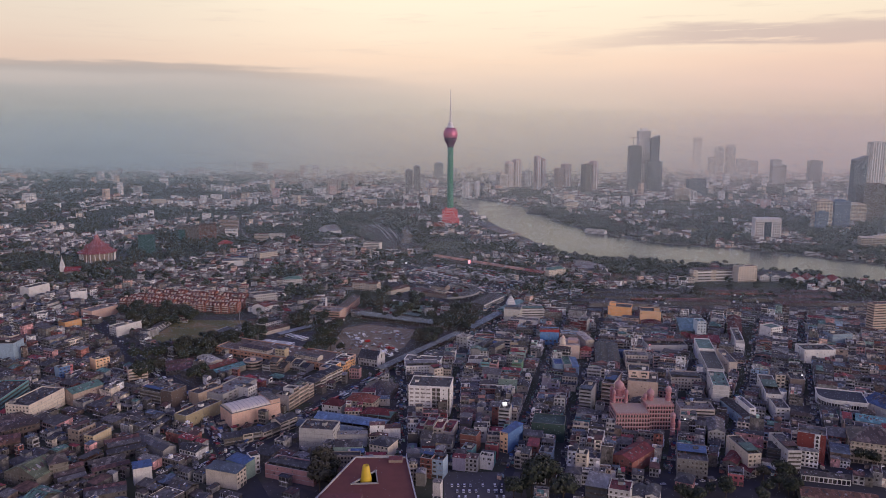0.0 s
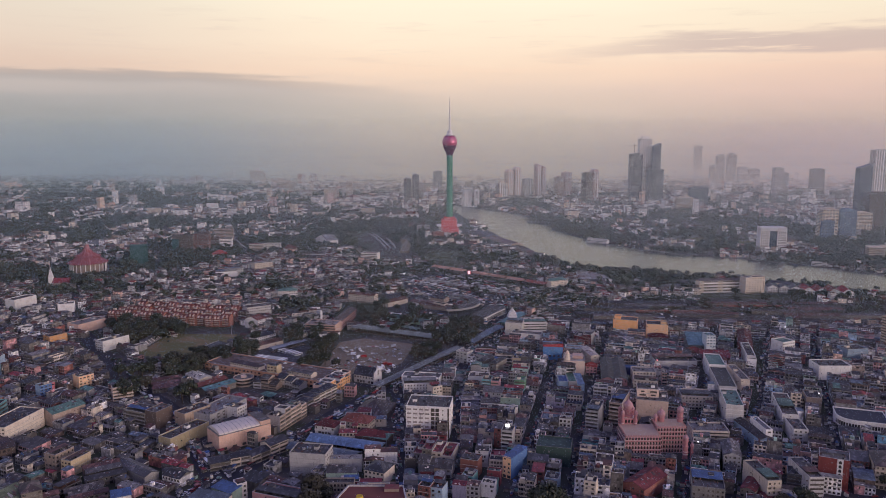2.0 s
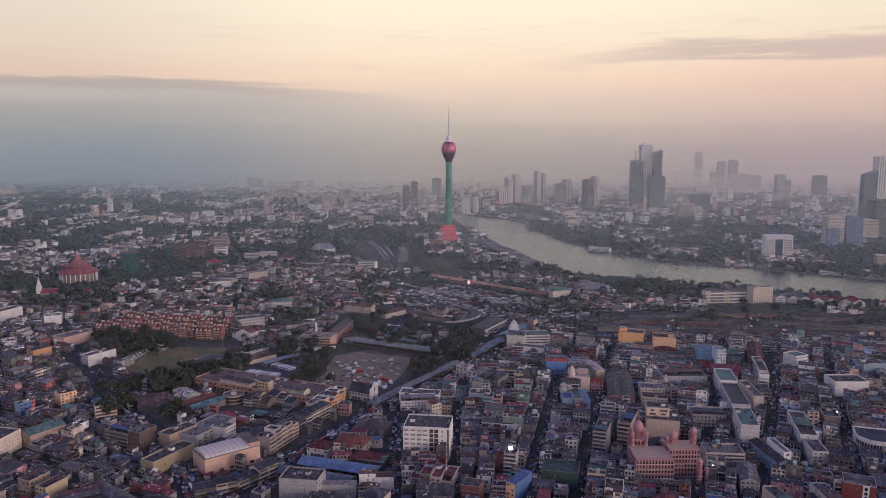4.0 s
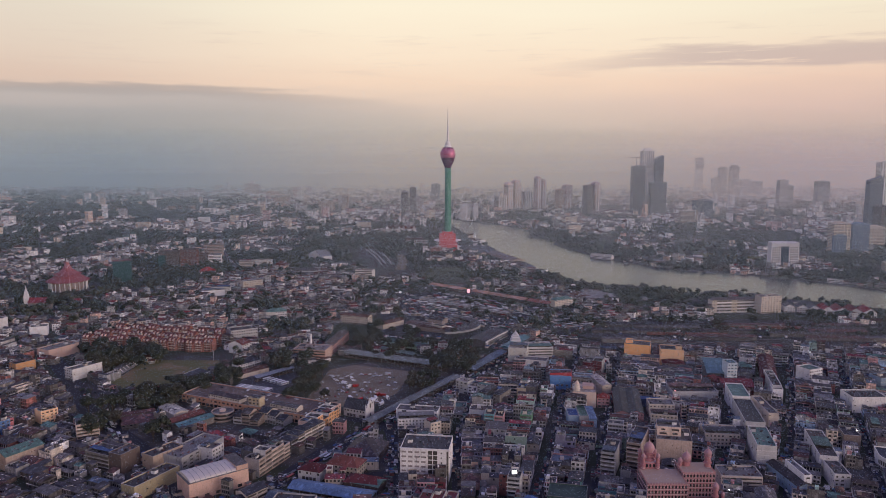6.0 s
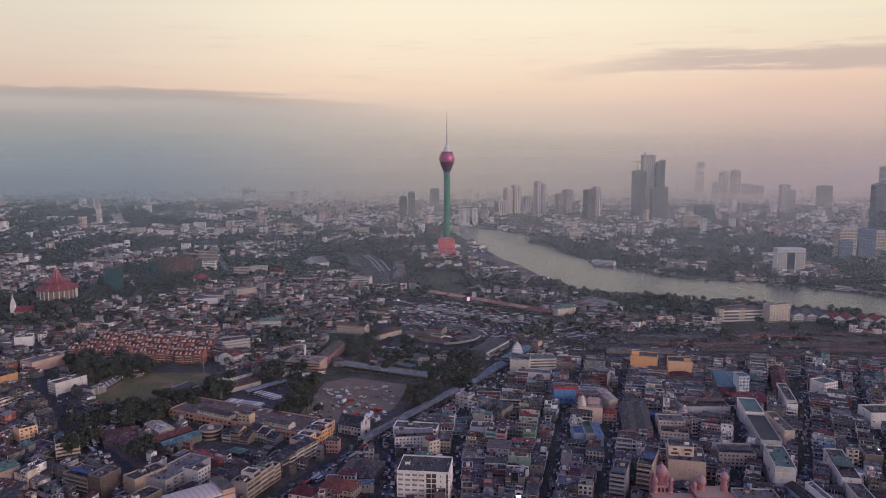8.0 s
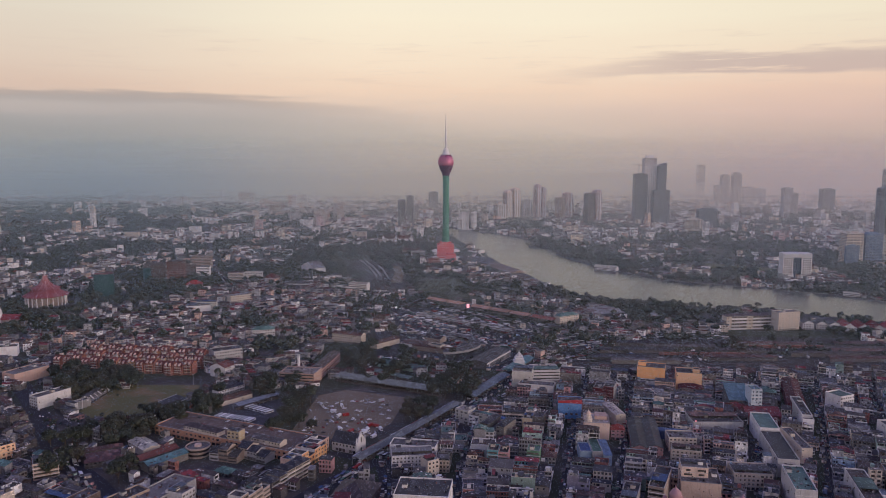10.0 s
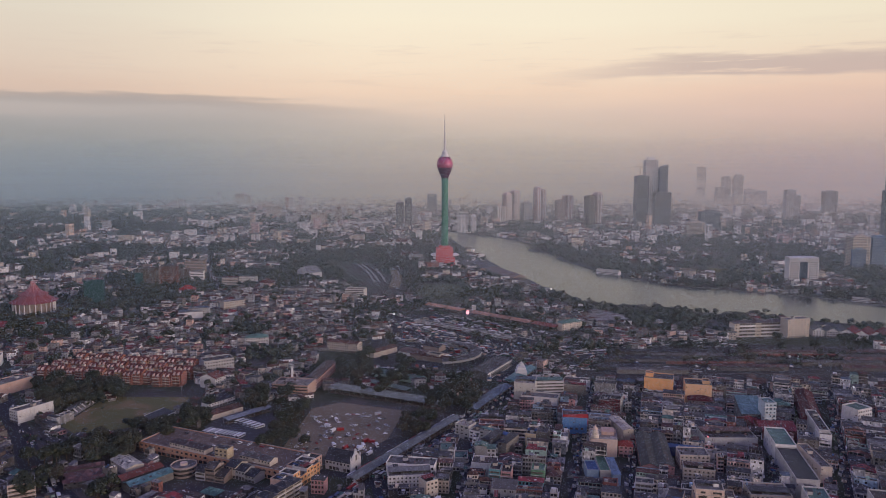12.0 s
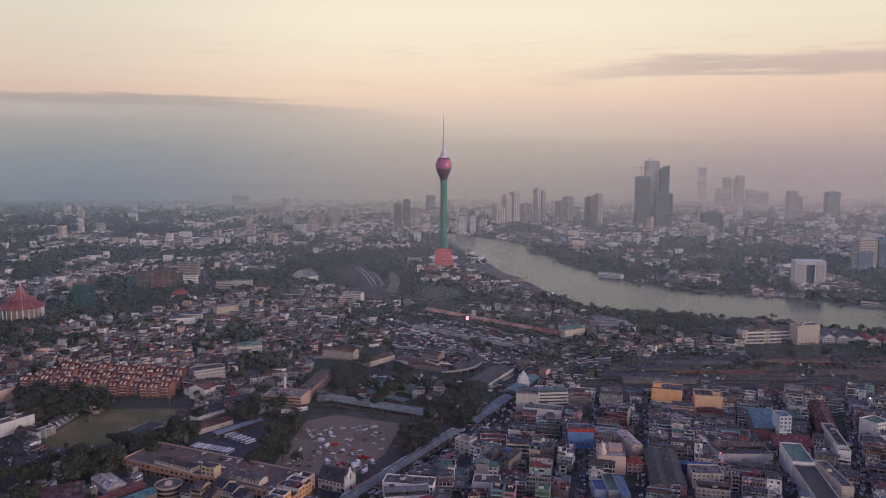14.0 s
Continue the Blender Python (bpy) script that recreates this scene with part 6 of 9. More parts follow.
def domed_chapel(x, y, w, d, h, rz):
    """A peach block with a tiered and domed tower on its corner, and a red roofed porch beside it."""
    ob = block("chapel", "peach block with a tiered and domed corner tower", x, y, w, d, h, rz, "peach_pale", "flat", "slab_cream", "none", clutter=False)
    s = Shape()
    for r0, z0, z1 in ((3.4, h, h + 3), (2.8, h + 3, h + 5.6), (2.2, h + 5.6, h + 7.6)):
        s.lathe([(r0, z0), (r0, z1 - 0.5), (r0 + 0.5, z1 - 0.4), (r0 + 0.5, z1)], 4, 4.5, 10)
    t = part("tower", s, [paint("cream")], ob, "tiered cream tower")
    s = Shape()
    s.lathe([(1.9, h + 7.6), (2.1, h + 8.6), (1.5, h + 9.8), (0.5, h + 10.6), (0.1, h + 12)], 4, 4.5, 10)
    part("dome", s, [paint("peach_pale")], t, smooth=True)
    s = Shape()
    s.box(10, 12, h, w - 2, d - 2, h + 3.2)
    part("upper_storey", s, [paint("peach")], ob)
    block("porch", "low rose porch with a red tent shaped roof", x + w * 0.985 + 1.5, y - 3.0, 12, 11, 10, rz, "rose", "hip", "store_red", "grid", rise=4, small=True, margin=0)


def red_edged_block(x, y, w, d, h, rz):
    """A blank blue front under a red fascia, with a red flank."""
    ob = block("commercial_block", "bright blue walled block with a red fascia and flank", x, y, w, d, h, rz, "vivid_blue", "flat", "tin_rust", "none")
    red = plain("signal_red", (0.46, 0.05, 0.06), 0.6, 0.0, 0.25, 0.4)
    s = Shape()
    s.rings([[(0, -0.5, h - 1), (w + 0.4, -0.5, h - 1), (w + 0.4, 0, h - 1), (0, 0, h - 1)], [(0, -0.5, h + 1.2), (w + 0.4, -0.5, h + 2.6), (w + 0.4, 0, h + 2.6), (0, 0, h + 1.2)]], base=True)
    part("fascia", s, [red], ob, "red fascia")
    s = Shape()
    s.box(w + 0.01, 0, 0, w + 0.4, d, h + 1.2)
    part("flank", s, [red], ob, "red painted flank")
    s = Shape()
    for i in range(4):
        s.box(2 + i * 5, -0.1, 4, 4.4 + i * 5, 0.02, 6, bottom=True)
    part("glazing", s, [GLASS_DARK], ob, kind="stuff")


def theatre(x, y, w, d, h, rz):
    """A peach hall under a pale barrel roof, with a higher fly tower at its far end."""
    ob = block("theatre", "peach painted theatre with a pale barrel roof", x, y, w, d, h, rz, "theatre_peach", "gable_x", "tin_pale", "none", rise=0.3, small=True)
    s = Shape()
    arc = [(0.6 + (d - 1.2) * (0.5 - 0.5 * math.cos(math.pi * i / 10)), h + 0.4 + 2.8 * math.sin(math.pi * i / 10)) for i in range(11)]
    s.rings([[(1.0, py, pz) for py, pz in arc], [(w * 0.80, py, pz) for py, pz in arc]], base=True)
    part("barrel_roof", s, [plain("pale_barrel_sheet", (0.66, 0.59, 0.50), 0.55, 0.0, 0.2, 0.25)], ob, "pale curved sheet roof", smooth=False)
    s = Shape()
    for i in range(1, 9):
        px = 1.0 + (w * 0.80 - 1.0) * i / 9
        s.rings([[(px, py, pz + 0.03) for py, pz in arc], [(px + 0.22, py, pz + 0.10) for py, pz in arc]])
    part("roof_rib", s, [paint("grey")], ob, kind="stuff")
    s = Shape()
    s.box(w * 0.80, 0.4, h, w, d - 0.4, h + 3.6, 0, 1)
    s.box(w * 0.80 - 0.2, 0.2, h + 3.6, w + 0.2, d - 0.2, h + 4.0, 0, 1, bottom=True)
    part("fly_tower", s, [paint("theatre_peach"), roofing("slab_pale")], ob)
    s = Shape()
    for i in range(5):
        s.box(3 + i * 8.6, -0.1, 1.0, 6.5 + i * 8.6, 0.02, 3.2, bottom=True)
    part("glazing", s, [GLASS_DARK], ob, kind="stuff")


# the blocks round the market streets
theatre(-176.4, 642.4, 46.5, 26, 14, 37.3)
block("commercial_block", "blank grey rendered block with stained walls", -110.1, 599.1, 28.9, 20.0, 18.0, -10.2, "pale_grey", sides="r")
block("villa", "cream villa with a red tiled hip roof", -81.6, 687.3, 27.2, 18.0, 10.0, -19.8, "cream", "hip", "tile_red", small=True)
block("villa", "cream gabled wing with a dark red hip roof", -103.0, 681.0, 19.0, 15.0, 8.0, -19.8, "white", "hip", "maroon", "grid", small=True)
block("market_hall", "long low hall with a dark red brown roof", -66.0, 663.0, 30.0, 16.0, 6.0, -19.8, "brown", "hip", "maroon", "none", margin=0)
block("market_hall", "broad low market hall with a dark brown roof", -72.0, 716.0, 30.0, 34.0, 6.0, -14.0, "brown", "hip", "tin_brown", "none", margin=0)
block("house", "cream house with a grey hip roof beside the side street", -51.1, 584.9, 16.8, 18.0, 11.0, -23.8, "cream", "hip", "tin_dark", small=True)
block("warehouse", "long cream warehouse with a blank side wall", -360.2, 656.4, 47.5, 24.0, 16.0, 78.2, "cream", "flat", "tar", "grid", sides="l")
block("shop_house", "yellow shop house with a cluttered roof", -277.9, 597.6, 19.9, 10.0, 12.0, 69.0, "yellow", small=True, sides="lb")
block("shop_house", "pink beige shop house with small windows", -292.9, 604.7, 18.0, 12.0, 14.0, 67.8, "tan", small=True, sides="fl")
block("warehouse", "olive yellow walled warehouse with a cluttered flat roof", -216.7, 642.8, 43.5, 14.0, 11.0, 61.4, "olive", "flat", "slab", "none")
block("commercial_block", "cream four storey block beside the warehouse", -198.0, 693.2, 49.6, 22.0, 12.0, 63.9, "pale_grey", "flat", "slab_pale", sides="f", pitch=6.5)
block("shop_house", "white shop house with a blue roof shelter", -222.0, 536.8, 13.0, 10.0, 13.0, 24.9, "white", "shed", "tin_blue", small=True, sides="r")
block("shop_house", "pale grey shop house with a blank side wall", -168.9, 537.8, 27.2, 12.0, 13.0, -20.8, "cream", "shed", "tin_bluegrey", small=True, sides="r")
block("shop_house", "shop house with a bright mural and a blue roof", -157.5, 553.1, 19.0, 11.0, 13.0, -31.8, "mint", "shed", "tin_blue", small=True, sides="l")
block("shop_house", "beige arcaded shop house on the curving street", -173.2, 605.1, 7.8, 13.1, 6.5, 25.7, "mould", "gable_x", "tin_dark", "band", ledge="cream", small=True, margin=0.3, seed=7)
block("shop_house", "beige arcaded shop house on the curving street", -166.1, 608.5, 7.8, 12.6, 6.5, 25.7, "mould", "gable_x", "tin_dark", "band", ledge="cream", small=True, margin=0.3, seed=8)
block("shop_house", "beige arcaded shop house on the curving street", -159.0, 611.9, 7.8, 11.5, 8.0, 25.7, "cream", "gable_x", "tin_dark", "band", ledge="cream", small=True, margin=0.3, seed=9)
block("shop_house", "beige arcaded shop house on the curving street", -151.9, 615.3, 7.8, 11.8, 8.0, 25.7, "pale_grey", "gable_x", "tin_dark", "band", ledge="cream", small=True, margin=0.3, seed=10)
block("shop_house", "beige arcaded shop house on the curving street", -143.3, 616.4, 9.4, 11.2, 7.5, 51.8, "cream", "gable_x", "tin_dark", "band", ledge="cream", small=True, margin=0.3, seed=7)
block("shop_house", "beige arcaded shop house on the curving street", -137.4, 623.8, 9.4, 11.3, 7.5, 51.8, "mould", "gable_x", "tin_dark", "band", ledge="cream", small=True, margin=0.3, seed=8)
block("shop_house", "beige arcaded shop house on the curving street", -131.6, 631.3, 9.4, 12.7, 10.0, 51.8, "cream", "gable_x", "tin_dark", "band", ledge="cream", small=True, margin=0.3, seed=9)
block("shop_house", "beige arcaded shop house on the curving street", -125.7, 638.7, 9.4, 12.7, 10.0, 51.8, "cream", "gable_x", "tin_dark", "band", ledge="cream", small=True, margin=0.3, seed=10)
block("commercial_block", "pink beige block with an untidy roof", -127.5, 549.2, 42.2, 18.0, 10.0, -21.9, "rose", sides="r")
block("shop_house", "narrow white shop house with a stepped gable", -138.8, 552.6, 7.2, 9.0, 14.0, 33.0, "white", small=True)
block("office_block", "long teal glazed office block with ribbon windows", -395.8, 673.7, 55.5, 26.0, 15.0, 92.0, "teal", "flat", "tar", "band")
block("commercial_block", "pale blue blank walled block", -500.6, 831.0, 34.0, 22.0, 22.0, -1.1, "sky", win="none")
block("warehouse", "long peach warehouse on the street corner", -462.0, 1018.0, 42.5, 22.0, 12.0, 62.0, "peach", "flat", "slab_pale", "none")
block("commercial_block", "white block with a flat roof beside the trees", -396.0, 936.0, 37.3, 14.0, 12.0, 58.0, "white", "flat", "slab_pale", sides="l")
block("shop_house", "orange walled house beside the street", -474.7, 966.7, 23.5, 14.0, 10.0, 56.8, "orange", small=True, sides="l")
block("commercial_block", "white blank walled block beside the church", -608.8, 1138.5, 38.7, 18.0, 18.0, 69.4, "white", "flat", "tar", "none")
block("commercial_block", "white block near the church", -545.9, 1136.8, 21.7, 18.0, 12.0, 19.7, "white", "flat", "slab_pale", sides="l")
block("shop_house", "blue and red painted shop house", -390.3, 774.6, 11.8, 10.0, 12.0, 50.9, "sky", small=True, front="blue")
block("shop_house", "red painted shop house", -385.8, 780.1, 8.6, 10.0, 12.0, 60.4, "pink", small=True)
block("commercial_block", "amber and white corner block", -364.3, 802.7, 15.7, 14.0, 12.0, 49.0, "amber", small=True)
block("commercial_block", "pale cream tiered block with balconies", -313.9, 764.2, 18.7, 16.0, 13.0, 28.4, "peach_pale", win="band", ledge="white")
block("commercial_block", "grey block with broad balconies", -281.1, 707.3, 26.0, 18.0, 13.0, -25.5, "mould", win="band", ledge="pale_grey")
block("tenement", "brown stained block with a blank flank", -257.0, 696.0, 13.0, 20.0, 16.0, -25.5, "brown", win="none")
block("shop_house", "cream four storey shop house along the ring road", -117.4, 733.3, 9.2, 11.8, 10.5, 60.5, "mould", "hip", "tin_dark", "band", ledge="white", small=True, margin=0.3, seed=7)
block("shop_house", "cream four storey shop house along the ring road", -112.8, 741.4, 9.2, 13.2, 12.0, 60.5, "cream", "hip", "tin_dark", "band", ledge="white", small=True, margin=0.3, seed=8)
block("shop_house", "cream four storey shop house along the ring road", -108.3, 749.5, 9.2, 13.6, 13.0, 60.5, "cream", "hip", "tin_dark", "band", ledge="white", small=True, margin=0.3, seed=9)
block("shop_house", "cream four storey shop house along the ring road", -103.7, 757.5, 9.2, 11.3, 13.0, 60.5, "cream", "hip", "tin_dark", "band", ledge="white", small=True, margin=0.3, seed=10)
block("shop_house", "cream four storey shop house along the ring road", -99.1, 765.6, 9.2, 12.0, 13.0, 60.5, "cream", "hip", "tin_dark", "band", ledge="white", small=True, margin=0.3, seed=11)
block("shop_house", "grey blue shop house along the ring road", -134.1, 683.7, 8.7, 14.1, 14.0, 67.3, "pale_grey", front="tan", win="band", ledge="cream", small=True, margin=0.3, seed=7)
block("shop_house", "grey blue shop house along the ring road", -130.7, 691.8, 8.7, 11.6, 18.0, 67.3, "white", front="tan", win="band", ledge="cream", small=True, margin=0.3, seed=8)
block("shop_house", "grey blue shop house along the ring road", -127.3, 699.9, 8.7, 12.6, 15.0, 67.3, "pale_grey", front="tan", win="band", ledge="cream", small=True, margin=0.3, seed=9)
block("shop_house", "grey blue shop house along the ring road", -123.9, 708.0, 8.7, 11.3, 15.0, 67.3, "cream", front="tan", win="band", ledge="cream", small=True, margin=0.3, seed=10)
block("shop_house", "grey blue shop house along the ring road", -120.5, 716.1, 8.7, 13.2, 12.5, 67.3, "pale_grey", front="tan", win="band", ledge="cream", small=True, margin=0.3, seed=11)
block("shop_house", "orange pink two storey shop house", -105.2, 768.8, 9.5, 15.0, 12.5, 66.6, "peach", front="orange", small=True, margin=0.3, seed=7)
block("shop_house", "orange pink two storey shop house", -101.4, 777.6, 9.5, 13.4, 14.0, 66.6, "white", front="orange", small=True, margin=0.3, seed=8)
block("shop_house", "orange pink two storey shop house", -97.6, 786.5, 9.5, 14.6, 8.5, 66.6, "mould", front="orange", small=True, margin=0.3, seed=9)
block("shop_house", "orange pink two storey shop house", -93.7, 795.3, 9.5, 14.2, 11.0, 66.6, "white", front="orange", small=True, margin=0.3, seed=10)
block("shop_house", "orange pink two storey shop house", -89.9, 804.1, 9.5, 13.4, 10.0, 66.6, "mould", front="orange", small=True, margin=0.3, seed=11)
white_office(-22.3, 674.2, 38.1, 30, 27, -7.8)
block("commercial_block", "white low block with window rows at the market corner", -27.9, 777.4, 34.1, 20.0, 12.0, 5.3, "white", "flat", "slab_pale", "grid")
block("shop_house", "cream house with a grey roof", 1.8, 761.5, 10.3, 12.0, 14.0, 31.2, "cream", small=True)
# the grid of narrow streets
block("tenement", "narrow grey tenement with a lit sign on its roof", 57.5, 637.5, 9.5, 13.0, 19.5, -16.0, "pale_grey", win="band", ledge="white", small=True)
block("shop_house", "red and pink painted house with a red roof", -15.4, 614.2, 7.9, 27.6, 10.5, -14.1, "mould", "flat", "tin_red", small=True, margin=0.3, seed=7)
block("shop_house", "red and pink painted house with a red roof", -7.7, 612.3, 7.9, 26.9, 14.5, -14.1, "mould", "flat", "tin_red", small=True, margin=0.3, seed=8)
block("shop_house", "red and pink painted house with a red roof", 0.0, 610.3, 7.9, 22.7, 13.0, -14.1, "cream", "flat", "tin_red", small=True, margin=0.3, seed=9)
block("shop_house", "red and pink painted house with a red roof", 7.7, 608.4, 7.9, 27.4, 10.5, -14.1, "cream", "flat", "tin_red", small=True, margin=0.3, seed=10)
block("shop_house", "grey low house with a sheet roof", -10.3, 595.5, 8.5, 15.6, 11.0, -10.9, "pale_grey", "gable_x", "asbestos", small=True, margin=0.3, seed=7)
block("shop_house", "grey low house with a sheet roof", -1.8, 593.9, 8.5, 17.3, 8.0, -10.9, "cream", "gable_x", "asbestos", small=True, margin=0.3, seed=8)
block("shop_house", "grey low house with a sheet roof", 6.7, 592.2, 8.5, 17.7, 8.0, -10.9, "pale_grey", "gable_x", "asbestos", small=True, margin=0.3, seed=9)
block("shop_house", "terracotta walled tall shop house", 22.1, 594.7, 14.0, 13.0, 14.0, -20.0, "terracotta", small=True, sides="lb")
block("shop_house", "green and grey narrow shop house", 22.3, 575.1, 9.0, 12.0, 10.0, -21.6, "teal", small=True)
block("shop_house", "pale blue tall shop house", -1.0, 547.3, 9.1, 12.0, 14.0, -19.8, "sky", small=True)
block("shop_house", "rose shop house with dark window frames", -9.6, 548.2, 8.7, 12.0, 15.0, -20.7, "terracotta", small=True)
block("shop_house", "yellow fronted shop house with a long blue side", 54.9, 594.0, 7.6, 24.0, 17.0, -38.0, "blue", "shed", "tin_blue", small=True, sides="f", front="amber")
block("netted_block", "tall block wrapped in dark green netting", 83.7, 616.3, 27.5, 22.0, 15.0, -13.9, "green", "flat", "net_roof", "none", clutter=False)
block("shop_house", "orange red shop house with a tarpaulin roof", 75.6, 580.6, 8.6, 13.0, 11.0, -15.5, "terracotta", "shed", "tin_red", small=True)
block("shop_house", "pale blue shop house with flat roof", 83.7, 569.9, 10.3, 12.0, 10.0, -18.6, "sky", small=True)
block("shop_house", "narrow cream slab of a building with a blank flank", 107.7, 544.3, 8.5, 10.0, 20.0, -21.4, "cream", small=True, sides="f")
block("commercial_block", "white five storey block with a red roof terrace", 121.0, 493.2, 14.5, 17.0, 17.0, -20.7, "white", "flat", "tin_red", "grid", ledge=True)
block("office_block", "dark glazed block with white fins", 107.1, 504.1, 15.3, 20.0, 15.0, -20.3, "slate", "shed", "tin_pale", "band")
block("shop_row", "terracotta row with a maroon sheet roof", 139.6, 560.5, 17.6, 34.0, 11.0, -44.0, "terracotta", "gable_y", "maroon", ledge=True)
block("commercial_block", "brown six storey block with white strip balconies", 160.5, 696.0, 11.3, 40.0, 22.0, -25.1, "tan", win="band", floors=6, ledge="white", small=True)
block("commercial_block", "grey six storey block with small balconies", 136.4, 681.8, 11.2, 30.0, 20.0, -22.0, "pale_grey", win="band", floors=6, ledge="white", small=True)
block("commercial_block", "large peach block with stepped roof terraces", 188.3, 707.7, 28.4, 30.0, 20.0, -14.2, "peach_pale", "flat", "slab_pale", "none")
block("commercial_block", "peach upper block on the roof terraces", 191.6, 717.3, 19.3, 16.0, 27.0, -11.3, "peach_pale", "flat", "slab_pale", "grid", pitch=8, margin=0)
block("commercial_block", "beige apartment block with a saw of balconies", 240.4, 547.6, 10.5, 35.4, 17.0, 5.6, "cream", "flat", "asbestos", "grid", sides="fr", ledge=True)
block("commercial_block", "tall white block with a green roof", 263.8, 687.9, 15.0, 44.1, 22.0, -13.0, "white", "flat", "tin_green", sides="r", win="band")
block("commercial_block", "white and blue block with a blank flank", 280.9, 644.0, 6.0, 29.8, 16.0, 1.8, "white", "flat", "slab_pale", sides="f")
block("commercial_block", "dark roofed grey block with a blue flank", 274.4, 639.3, 12.0, 45.0, 10.0, 5.5, "sky", "gable_y", "soot", "none")
block("commercial_block", "white walled block with a blank end", 312.6, 683.3, 14.0, 58.9, 15.0, -15.1, "white", "flat", "tin_brown", sides="r")
block("commercial_block", "white walled low block beside the lane", 309.9, 655.2, 12.0, 35.2, 12.0, -9.5, "white", "flat", "slab", sides="fr")
block("office_block", "grey green glazed office with a white frame", 273.3, 553.2, 11.0, 34.7, 17.0, -0.5, "pale_grey", "flat", "slab", "band", sides="fr")
block("office_block", "grey glazed lower wing", 264.5, 568.6, 13.9, 14.0, 13.0, -23.3, "slate", "flat", "slab", "band")
block("warehouse", "long white walled warehouse with a dark flat roof", 284.3, 759.6, 17.0, 66.0, 14.5, -11.6, "white", "flat", "tin_dark", "none", clutter=False)
block("warehouse", "white walled warehouse with a green roof", 297.6, 824.4, 17.0, 42.0, 16.5, -11.6, "white", "flat", "tin_green", "none", clutter=False, margin=0)
block("warehouse", "beige walled warehouse with a curved roof", 316.7, 785.3, 9.0, 49.7, 13.0, -4.9, "cream", "flat", "slab_pale", "none")
brick_block(290.9, 575.7, 20.6, 18, 23, -26.6)
rounded_store(361.9, 679.8, 40, 32, 11, -19.5)
block("warehouse", "white warehouse with a bright blue roof", 401.9, 679.1, 42.9, 30.0, 11.0, -71.8, "white", "gable_x", "tin_blue", "none")
block("warehouse", "white warehouse with a teal roof", 370.9, 634.9, 25.8, 18.0, 9.0, -30.5, "white", "gable_x", "tin_teal", "none")
block("office_block", "cream block with a brown hip roof", 331.6, 571.1, 36.4, 30.0, 18.0, -21.7, "cream", "hip", "tin_brown", "grid", ledge=True)
block("office_block", "tall beige office block with ribbon windows", 556.5, 933.7, 34.5, 13.0, 40.0, 9.0, "peach_pale", "flat", "slab_pale", "band", sides="fl")
block("warehouse", "white walled block with a blank front", 415.9, 822.2, 34.7, 24.0, 15.0, -1.1, "white", "flat", "tin_dark", "none")
block("commercial_block", "tan block with blank stained walls", 356.7, 728.7, 13.5, 22.0, 14.0, -15.6, "tan", "flat", "tar", "none")
block("commercial_block", "cream block with a roof pavilion", 240.0, 737.1, 29.2, 22.0, 13.0, -7.8, "cream", "flat", "slab_pale")
block("commercial_block", "cream and white block with parapets", 222.5, 653.9, 30.6, 20.0, 12.0, -6.1, "cream", "flat", "slab_pale", "band")
block("commercial_block", "grey block with a sheet roof behind the mosque", 229.7, 602.8, 13.3, 30.0, 13.0, -16.4, "pale_grey", "gable_y", "asbestos")
block("commercial_block", "concrete frame block with open floors", 185.9, 547.1, 22.4, 30.0, 14.0, -16.2, "concrete", "flat", "slab", "grid")
block("shop_house", "red shop house with a bright sign", 220.3, 534.3, 11.0, 14.0, 8.0, -20.6, "brick", small=True, front="pink")
block("commercial_block", "blue painted block with small windows", 473.7, 872.8, 26.4, 18.0, 18.0, 9.7, "sky", sides="rb")
block("commercial_block", "white block with blank flank beside the lane", 352.4, 858.2, 9.0, 56.1, 16.0, -14.8, "white", "flat", "tin_dark", "none")
block("commercial_block", "white residential block beside a lane", 350.3, 852.6, 10.0, 50.6, 14.0, -16.5, "white", sides="r")
block("commercial_block", "white block with a green roof and a gridded balcony front", 413.0, 903.0, 19.0, 18.0, 18.0, 22.0, "white", "flat", "tin_green", "grid", sides="f", ledge="white", clutter=False, pitch=2.6)
# the cream temple block, the orange blocks and the glass hall
block("commercial_block", "cream stepped block beside the market roofs", 94.7, 993.1, 22.0, 24.0, 20.0, -12.5, "ivory", "flat", "slab_cream", "band", sides="l")
block("commercial_block", "white block with open upper floors", 120.0, 1003.6, 30.0, 26.0, 17.0, 2.7, "white", "flat", "slab_cream", "band", ledge="white")
block("commercial_block", "cream terraced block with a green roof", 100.1, 977.9, 38.0, 16.0, 11.0, -18.2, "ivory", "flat", "slab_pale", "none", ledge="white")
block("commercial_block", "large orange walled block", 235.8, 1001.9, 30.0, 22.0, 22.0, -19.6, "orange", "flat", "slab", "none", clutter=False)
block("commercial_block", "large light orange walled block", 274.6, 983.7, 26.5, 22.0, 20.0, -13.1, "amber", "flat", "slab", "none", clutter=False)
block("stair_tower", "amber stair tower beside the orange block", 293.0, 984.5, 7.0, 9.0, 23.0, -13.1, "amber", "flat", "slab", "none", clutter=False, margin=0)
block("stair_tower", "orange stair tower beside the large orange block", 239.0, 1008.0, 8.0, 8.0, 25.5, -19.6, "orange", "flat", "slab", "none", clutter=False, margin=0)
block("low_hall", "low hall with a brown red hip roof before the orange block", 272.0, 966.0, 24.0, 14.0, 9.0, -13.0, "tan", "hip", "maroon", "grid")
block("office_block", "slim pale blue and white office tower", 320.6, 897.0, 10.5, 16.0, 28.0, -1.2, "ice", "flat", "tin_teal", "grid", glass=GLASS_BLUE, ledge="white", pitch=2.6)
